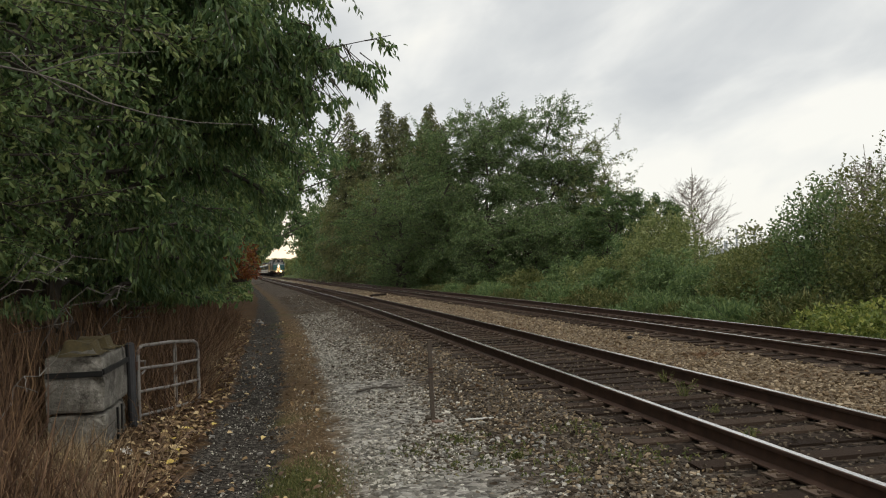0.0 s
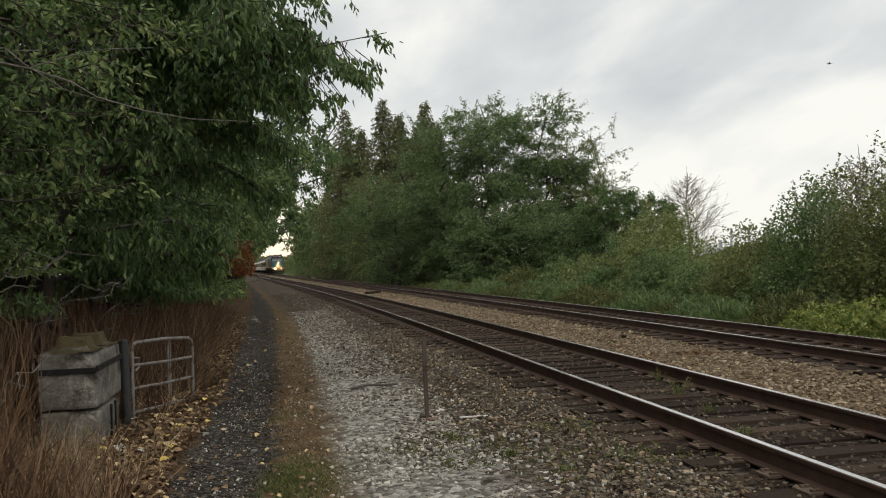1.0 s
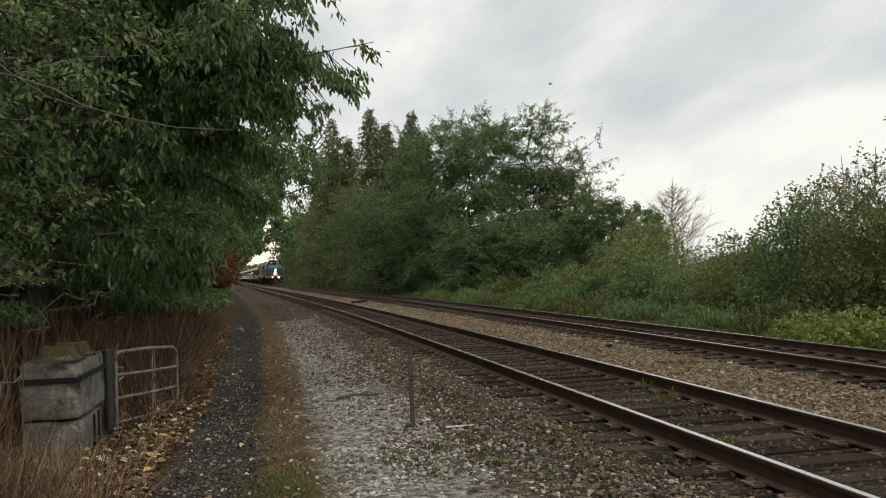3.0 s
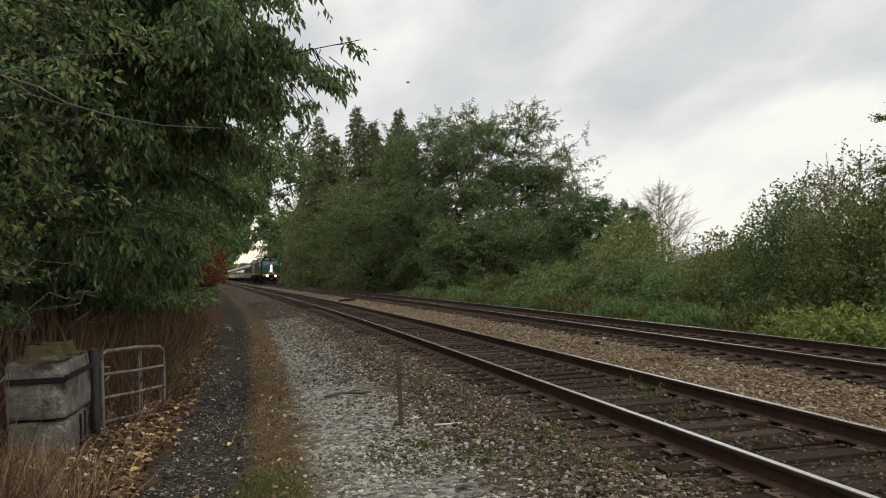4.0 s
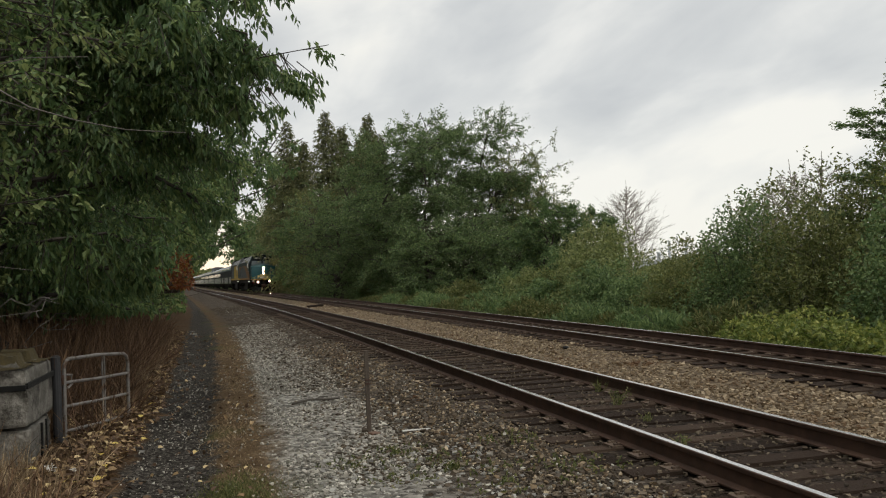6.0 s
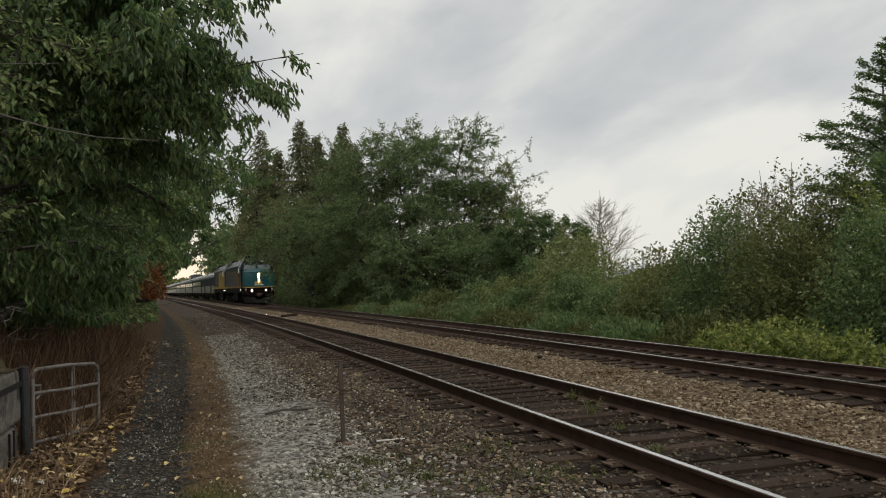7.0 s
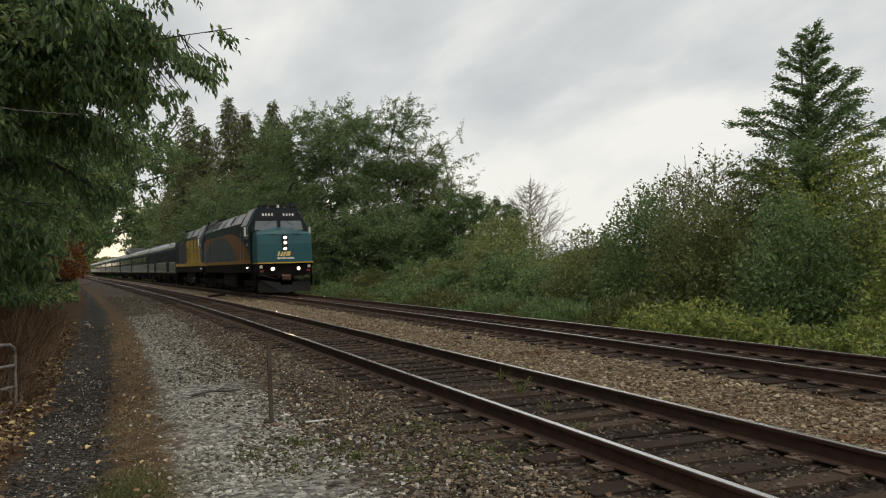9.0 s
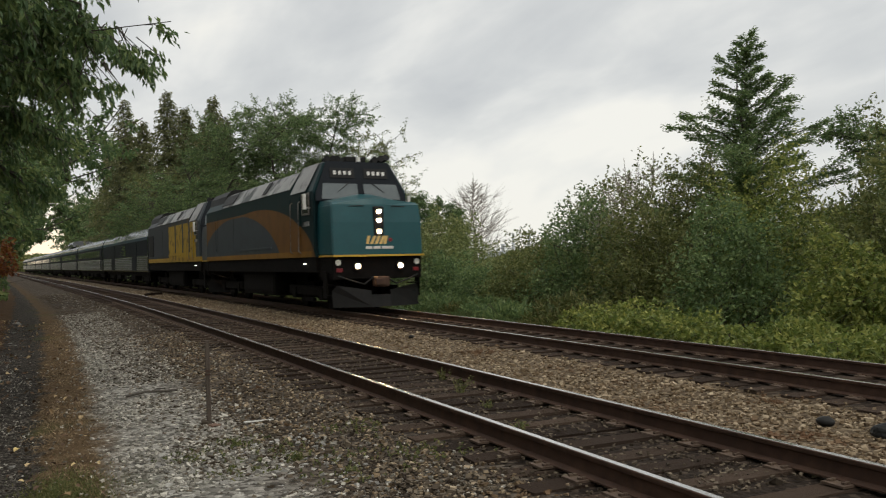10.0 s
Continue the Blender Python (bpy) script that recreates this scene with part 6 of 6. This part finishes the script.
def block_and_gate():
    # two cast blocks, one on the other
    for k, (z, h) in enumerate(((-0.36, 0.50), (0.165, 0.545))):
        ob = thing("concrete_block", "weathered concrete block, mossy and chipped" if k else "weathered concrete block standing in dry grass", "concrete block", pose(-1.955, 9.33, z, 0, 0, 0.8 - 2.0 * k), "stacked concrete blocks")
        bm = bmesh.new()
        box(bm, (-0.27, -0.60, 0.0), (0.27, 0.60, h), 0.035)
        bmesh.ops.subdivide_edges(bm, edges=bm.edges, cuts=5, use_grid_fill=True)
        for v in bm.verts:
            chip = max(0.0, noise.noise(v.co * 9 + Vector((k * 5, 2, 1))) - 0.15) * 0.10
            if abs(v.co.x) > 0.22 and abs(v.co.y) > 0.55:
                v.co.x -= math.copysign(chip, v.co.x)
                v.co.y -= math.copysign(chip, v.co.y)
            v.co += Vector((noise.noise(v.co * 5 + Vector((k * 7, 0, 0))), noise.noise(v.co * 5 + Vector((3, k * 9, 0))), noise.noise(v.co * 5 + Vector((0, 8, k))))) * 0.014
        part("body", bm, M["concrete"], ob)
        if k:
            for y in (-0.27, 0.29):
                bm = bmesh.new()
                bmesh.ops.create_cone(bm, cap_ends=True, segments=4, radius1=0.25, radius2=0.15, depth=0.11, matrix=Matrix.Translation((0, y, h + 0.05)) @ Matrix.Rotation(radians(45), 4, "Z"))
                bmesh.ops.subdivide_edges(bm, edges=bm.edges, cuts=2, use_grid_fill=True)
                for v in bm.verts:
                    v.co += Vector((0, 0, noise.noise(v.co * 7) * 0.03))
                part("key", bm, M["concrete"], ob, "raised casting key")
            for nm, y0, y1, zz in (("moss_cover", -0.59, 0.05, 0.0), ("moss_cover", 0.0, 0.59, 0.02)):
                bm = bmesh.new()
                bmesh.ops.create_grid(bm, x_segments=16, y_segments=16, size=0.5)
                for v in bm.verts:
                    x, y = v.co.x * 0.53, y0 + (v.co.y + 0.5) * (y1 - y0)
                    key = 0.115 if (abs(x) < 0.15 and min(abs(y + 0.27), abs(y - 0.29)) < 0.15) else 0.0
                    v.co = Vector((x, y, h + key + 0.012 + 0.035 * noise.noise((x * 6, y * 6, zz * 90))))
                part(nm, bm, M["moss"], ob, "brown-green moss", True)
            bm = bmesh.new()
            box(bm, (-0.25, -0.622, h - 0.20), (0.27, -0.598, h - 0.145), 0.006)
            box(bm, (0.262, -0.61, h - 0.185), (0.288, 0.58, h - 0.13), 0.006)
            part("strap", bm, M["black"], ob, "dark steel strap round the block")
        else:
            bm = bmesh.new()
            for y in (-0.05, 0.2):
                box(bm, (0.262, y, 0.02), (0.29, y + 0.05, h - 0.02), 0.01)
            part("iron_strap", bm, M["black"], ob)
    # hinge post and tube gate standing open
    ob = thing("gate_post", "grey steel gate post beside the concrete blocks", "post", pose(-1.635, 10.0, -0.34))
    bm = bmesh.new()
    tube(bm, (0, 0, 0), (-0.02, 0, 1.05), 0.05, 0.05, 12)
    part("pipe", bm, M["iron_post"], ob)
    bm = bmesh.new()
    tube(bm, (-0.02, 0, 1.05), (-0.02, 0, 1.07), 0.054, 0.03, 12)
    part("cap", bm, M["iron_post"], ob)
    for z in (0.30, 0.80):
        bm = bmesh.new()
        tube(bm, (0.03, 0.03, z - 0.05), (0.03, 0.03, z + 0.05), 0.028, 0.028, 10)
        box(bm, (-0.03, 0.0, z - 0.03), (0.05, 0.04, z + 0.03), 0.006)
        part("hinge", bm, M["rust"], ob)
    gate = thing("tube_gate", "rusty galvanised five-bar tube gate standing open", "gate", pose(-1.60, 10.02, -0.34, 0, 0, 0))
    a, b = Vector((0.02, 0.04, 0)), Vector((0.53, 1.60, 0))
    sag = -0.085
    at = lambda k, z: a + (b - a) * k + Vector((0, 0, z + sag * k))
    bm = bmesh.new()
    bent_tube(bm, [at(0.0, 0.04), at(0.0, 0.94), at(0.02, 1.0), at(0.06, 1.02), at(0.5, 1.035), at(0.92, 1.02), at(0.98, 0.98), at(1.0, 0.90), at(1.0, 0.03)], 0.021, 10)
    part("outer_frame", bm, M["galv"], gate)
    for z in (0.765, 0.505, 0.235, 0.045):
        bm = bmesh.new()
        bent_tube(bm, [at(0.0, z), at(0.5, z - 0.008), at(1.0, z)], 0.018, 8)
        part("bar", bm, M["galv"], gate)
    bm = bmesh.new()
    for dk in (0.0, 0.035):
        bent_tube(bm, [at(0.56 + dk, 1.02), at(0.56 + dk, 0.05)], 0.010, 6)
    part("upright", bm, M["galv"], gate)
    bm = bmesh.new()
    bent_tube(bm, [at(0.04, 0.70), at(0.10, 0.74), at(0.10, 0.84), at(0.02, 0.85)], 0.014, 8)
    part("latch", bm, M["galv"], gate)


block_and_gate()


def bare_canes():
    """Pale arching canes at the edge of the thicket."""
    for a, b, sag in (((-3.0, 8.6, 0.3), (-1.9, 8.2, 1.45), 0.3), ((-3.4, 9.4, 0.6), (-2.2, 8.8, 1.6), 0.25), ((-2.7, 7.2, 0.0), (-2.5, 7.0, 0.9), 0.1), ((-3.2, 10.5, 0.4), (-1.8, 9.9, 1.15), 0.2), ((-2.3, 7.4, 0.2), (-1.95, 7.5, 0.75), 0.15), ((-2.6, 12.0, 0.3), (-1.6, 11.2, 0.95), 0.2), ((-2.9, 8.6, 0.9), (-1.45, 7.8, 1.62), 0.22), ((-2.6, 10.0, 0.7), (-1.5, 9.4, 1.3), 0.18)):
        p, sg = limb_path(a, b, 0.007, 0.003, 6, 0.25, sag)
        segs = [sg]
        for k in (2, 3, 4, 5):
            segs.append(limb_path(p[k], p[k] + rng.normal(size=3) * [0.15, 0.15, 0.08] + [0.1, 0, 0.02], 0.006, 0.003, 3, 0.3)[1])
        v, f = limb_arrays(np.concatenate(segs) - np.array([*a, *a, 0, 0]))
        ob = thing("bare_cane", "pale leafless cane arching out of thicket", "cane", pose(*a), "bare canes in the thicket")
        arrays_part("stem", v, f, M["bark_pale"], ob)


bare_canes()


def stone_base():
    bm = bmesh.new()
    bmesh.ops.create_cube(bm, size=0.72)
    bmesh.ops.triangulate(bm, faces=bm.faces)
    v = np.array([tuple(p.co) for p in bm.verts])
    f = np.array([[q.index for q in p.verts] for p in bm.faces])
    bm.free()
    return v, f


def small_things():
    ob = thing("marker_stake", "thin weathered stake standing in the gravel", "stake", pose(1.67, 9.46, -0.34))
    bm = bmesh.new()
    box(bm, (-0.024, -0.018, 0), (0.024, 0.018, 0.98), 0.006)
    for v in bm.verts:
        v.co.x += -0.012 * v.co.z
    part("shaft", bm, M["stake"], ob)
    bm = bmesh.new()
    for z in (0.60, 0.64):
        box(bm, (-0.036, -0.024, z), (0.016, 0.024, z + 0.02), 0.004)
    part("wire_band", bm, M["rust"], ob)
    ob = thing("brick_chip", "broken red brick chip at the stake's foot", "brick", pose(1.69, 9.28, -0.275, 4, 3, 25))
    bm = bmesh.new()
    box(bm, (-0.06, -0.05, -0.02), (0.06, 0.05, 0.03), 0.015)
    part("chip", bm, M["brick_red"], ob)
    ob = thing("white_lath", "thin white lath lying on the stones", "lath", pose(2.17, 9.2, -0.245, 0, 2, 10))
    bm = bmesh.new()
    box(bm, (-0.19, -0.014, -0.006), (0.20, 0.014, 0.008), 0.003)
    part("strip", bm, M["white"], ob)
    ob = thing("paper_cup", "crushed white paper cup lying in the leaves", "cup", pose(-1.27, 8.25, -0.20, 78, 20, 55))
    bm = bmesh.new()
    bmesh.ops.create_cone(bm, cap_ends=True, segments=18, radius1=0.03, radius2=0.042, depth=0.11)
    for v in bm.verts:
        v.co.x *= 0.75
    part("cup_body", bm, M["white"], ob)
    bm = bmesh.new()
    bent_tube(bm, [(0.0315 * math.cos(a), 0.042 * math.sin(a), 0.055) for a in np.linspace(0, 6.0, 16)], 0.003, 6)
    part("rim", bm, M["white"], ob)
    ob = thing("litter_scrap", "scrap of pale paper in the dry grass", "litter", pose(-1.45, 8.50, -0.19, 20, 10, 30))
    bm = bmesh.new()
    bmesh.ops.create_grid(bm, x_segments=5, y_segments=5, size=0.06)
    for v in bm.verts:
        v.co.z = 0.03 * noise.noise(v.co * 25)
    r = bmesh.ops.extrude_face_region(bm, geom=bm.faces[:])
    for v in r["geom"]:
        if isinstance(v, bmesh.types.BMVert):
            v.co.z += 0.004
    part("sheet", bm, M["white"], ob)
    ob = thing("fallen_twig", "dark broken twig on the gravel", "twig", pose(1.38, 11.95, -0.25, 0, 0, 8))
    bm = bmesh.new()
    bent_tube(bm, [(-0.35, 0, 0), (-0.1, 0.03, 0.03), (0.12, 0.0, 0.02), (0.33, 0.05, 0.01)], 0.016, 6)
    part("stem", bm, M["bark"], ob)
    bm = bmesh.new()
    bent_tube(bm, [(-0.05, 0.02, 0.02), (0.08, 0.12, 0.05), (0.2, 0.16, 0.03)], 0.009, 6)
    part("side_shoot", bm, M["bark"], ob)
    for x, y, s in ((7.0, 5.95, 0.075), (7.05, 5.3, 0.12), (7.33, 17.0, 0.06)):
        ob = thing("dark_clod", "black lump of tarry rubble in the ballast", "rubble", pose(x, y, -0.2, 0, 0, x * 40))
        bm = bmesh.new()
        bmesh.ops.create_icosphere(bm, subdivisions=3, radius=s)
        for v in bm.verts:
            v.co = Vector((v.co.x * 1.3, v.co.y, v.co.z * 0.7)) * (1 + 0.35 * noise.noise(v.co * 9 + Vector((x, 0, 0))))
        part("lump", bm, M["black"], ob)
    ob = thing("loose_timber", "dark old tie lying between the tracks", "timber", pose(5.9, 51.0, -0.17, 0, 0, 62))
    bm = bmesh.new()
    box(bm, (-1.1, -0.11, -0.06), (1.1, 0.11, 0.07), 0.02)
    part("beam", bm, M["tie"], ob)
    for x, y, z, h, n in ((2.03, 7.24, -0.26, 0.10, 26), (2.3, 6.6, -0.26, 0.08, 18), (2.7, 6.3, -0.25, 0.08, 16), (4.72, 9.4, -0.2, 0.26, 22), (5.05, 10.6, -0.2, 0.22, 16), (4.5, 8.3, -0.2, 0.12, 14), (2.9, 7.6, -0.24, 0.07, 12), (4.2, 7.1, -0.2, 0.12, 14)):
        weed(x, y, z, h, n)
    for x, y, h, n, wide in ((2.05, 7.6, 0.045, 50, 0.22), (2.5, 7.0, 0.04, 40, 0.2), (1.75, 8.2, 0.05, 50, 0.16), (2.9, 8.1, 0.05, 50, 0.18), (1.5, 7.1, 0.04, 50, 0.18), (3.0, 6.7, 0.05, 50, 0.2), (2.2, 6.5, 0.04, 34, 0.2), (1.2, 7.9, 0.04, 40, 0.14)):
        weed(x, y, float(ground_z(x - line_x(y))) + 0.01, h, n, wide)


small_things()


def fallen_leaves():
    """Large yellow leaves and pale broken stones that stand out beside the path."""
    for k, (x, y, size) in enumerate(((-1.8, 7.87, 0.095), (-1.2, 7.61, 0.10), (-0.97, 7.77, 0.095), (-1.08, 8.81, 0.10), (-1.55, 8.19, 0.085), (-0.75, 9.82, 0.075), (-0.84, 10.4, 0.085), (-1.0, 9.4, 0.07), (-0.9, 11.3, 0.08), (-1.3, 7.2, 0.08), (-1.95, 8.1, 0.08), (-0.98, 8.3, 0.07), (-0.86, 12.4, 0.08), (-0.93, 13.5, 0.08))):
        ob = thing("fallen_leaf", "large yellow leaf fallen beside the path", "leaf", pose(x, y, float(ground_z(x - line_x(y))) + 0.10, 12 * math.sin(k * 3), 14 * math.cos(k * 5), k * 67), "large fallen leaves")
        one = np.array([[0.0, -size / 2, 0]])
        v, f = leaf_arrays(one, np.array([[0.0, 1, 0.05]]), np.array([[0.0, 0, 1]]), np.array([size]), np.array([size * 0.9]), 0.12, 0.12)
        arrays_part("blade", v, f, M["leaf_yellow"], ob)
        bm = bmesh.new()
        bent_tube(bm, [(0, -size / 2, 0), (0.01, -size * 0.75, 0.006), (0.012, -size, 0.0)], 0.0018, 5)
        part("stalk", bm, M["leaf_yellow"], ob)
    bv, bf = stone_base()
    for k, (x, y, size) in enumerate(((-0.69, 31.2, 0.30), (-0.62, 30.4, 0.24), (-0.75, 32.6, 0.26), (-0.58, 22.1, 0.20), (-0.66, 22.8, 0.16), (-0.23, 8.71, 0.075), (-0.89, 9.38, 0.09), (-0.75, 9.49, 0.08), (-0.80, 9.7, 0.07), (-0.62, 16.0, 0.09), (-0.55, 18.5, 0.10), (-0.65, 26.5, 0.16))):
        ob = thing("pale_rubble", "flat pale lump of broken concrete on the path", "rubble", pose(x, y, float(ground_z(x - line_x(y))) + 0.02, 4, 3, k * 51), "pale rubble on the path")
        arrays_part("lump", bv * (1 + rng.uniform(-0.25, 0.2, (len(bv), 1))) * [size, size * 0.7, min(size * 0.3, 0.05)], bf, M["stone_each"], ob)


def flying_bird():
    ob = thing("bird", "small dark bird in flight", "bird", pose(0, 0, 0))
    bm = bmesh.new()
    bmesh.ops.create_uvsphere(bm, u_segments=10, v_segments=8, radius=0.05)
    for v in bm.verts:
        v.co.x *= 2.4
    part("body", bm, M["black"], ob)
    for s in (-1, 1):
        bm = bmesh.new()
        plate_of(bm, [(-0.05, 0.03 * s, 0.02), (0.06, 0.03 * s, 0.02), (0.02, 0.14 * s, 0.06), (-0.04, 0.20 * s, 0.05)], 0.006)
        part("wing", bm, M["black"], ob)
    bm = bmesh.new()
    plate_of(bm, [(0.08, -0.02, 0), (0.19, -0.04, 0), (0.19, 0.04, 0), (0.08, 0.02, 0)], 0.006)
    part("tail", bm, M["black"], ob)
    return ob


fallen_leaves()
bird = flying_bird()


# ---- stones last ----
def stones(name, label, mat, count, u0, u1, y0, y1, size, lean=1.3, flat=0.62, up=0.0, away=0.0):
    bv, bf = stone_base()
    k = len(bv)
    y = y0 + (y1 - y0) * rng.random(count) ** lean
    u = rng.uniform(u0, u1, count) + rng.normal(size=count) * 0.12
    u = u + away * np.clip((y - 7) / 38, 0, 1)
    x, yy, _ = beside(y, u)
    s = size * rng.lognormal(0, 0.32, count)
    z = ground_z(u) + up + s * 0.12 + rng.random(count) * 0.012
    shape = rng.uniform(0.6, 1.15, (count, 1, 3)) * [1, 1, flat]
    rough = 1 + rng.uniform(-0.38, 0.3, (count, k, 1)) + rng.uniform(-0.14, 0.14, (count, k, 3))
    v = bv[None] * rough * shape * s[:, None, None]
    a, t = rng.uniform(0, 6.28, count), rng.normal(size=count) * 0.45
    c, sn, ct, st = np.cos(a), np.sin(a), np.cos(t), np.sin(t)
    vy, vz = v[..., 1] * ct[:, None] - v[..., 2] * st[:, None], v[..., 1] * st[:, None] + v[..., 2] * ct[:, None]
    vx, vy = v[..., 0] * c[:, None] - vy * sn[:, None], v[..., 0] * sn[:, None] + vy * c[:, None]
    v = np.stack([vx + x[:, None], vy + yy[:, None], vz + z[:, None]], -1).reshape(-1, 3)
    f = (bf[None] + (np.arange(count) * k)[:, None, None]).reshape(-1, 3)
    tagged(arrays_part(name, v, f, mat), label, "gravel", kind="stuff")


stones("pale_gravel", "pale grey crushed stone beside the track", M["stone_light"], 15000, -3.80, -2.50, 5.4, 34, 0.030, 1.7, away=0.6)
stones("shoulder_ballast", "brown-grey ballast on the shoulder", M["stone_dark"], 13500, -3.3, -1.35, 5.4, 60, 0.035, 1.9)
stones("shoulder_ballast", "stray pale stones on the shoulder", M["stone_light"], 2200, -3.0, -1.35, 5.4, 60, 0.030, 2.0)
stones("shoulder_ballast", "rust-brown stones on the shoulder", M["stone_tan"], 3000, -2.5, -1.2, 5.0, 22, 0.032, 1.5)
stones("track_ballast", "sooty ballast between the ties", M["stone_dark"], 3600, -1.1, 1.1, 4.5, 32, 0.034, 1.5)
stones("track_ballast", "loose stones on the ties", M["stone_dark"], 1500, -1.25, 1.2, 4.5, 26, 0.03, 1.4, 0.62, 0.02)
stones("middle_ballast", "tan ballast heaped between the tracks", M["stone_tan"], 13500, 1.15, 3.35, 3.5, 60, 0.041, 1.9)
stones("far_ballast", "tan ballast along the far rail", M["stone_tan"], 3500, 5.7, 6.6, 4.0, 60, 0.05, 1.6)
stones("path_grit", "loose grit on the worn path", M["stone_light"], 1500, -5.25, -4.55, 5.4, 20, 0.018)
stones("verge_grit", "stray stones on the withered verge", M["stone_light"], 500, -4.3, -3.6, 5.4, 20, 0.024)


def picked_stones():
    bv, bf = stone_base()
    meshes = []
    for k in range(6):
        v = bv * (1 + rng.uniform(-0.22, 0.2, (len(bv), 1))) * rng.uniform(0.7, 1.1, (1, 3)) * [1, 1, 0.65]
        meshes.append(mesh_of("stone", v, bf, M["stone_each"]))
    ground = bpy.data.objects["ground"]
    for k in range(280):
        y, u = float(rng.uniform(5.9, 8.2)), float(rng.uniform(-3.6, -2.0))
        x, yy, _ = beside(y, u)
        s = float(0.05 * rng.lognormal(0, 0.25))
        ob = new("stone", meshes[k % 6])
        ob.parent = ground
        ob.matrix_basis = pose(float(x), float(yy), float(ground_z(u)) + s * 0.2, rng.normal() * 18, rng.normal() * 18, rng.uniform(0, 360)) @ Matrix.Scale(s, 4)


picked_stones()
motions()
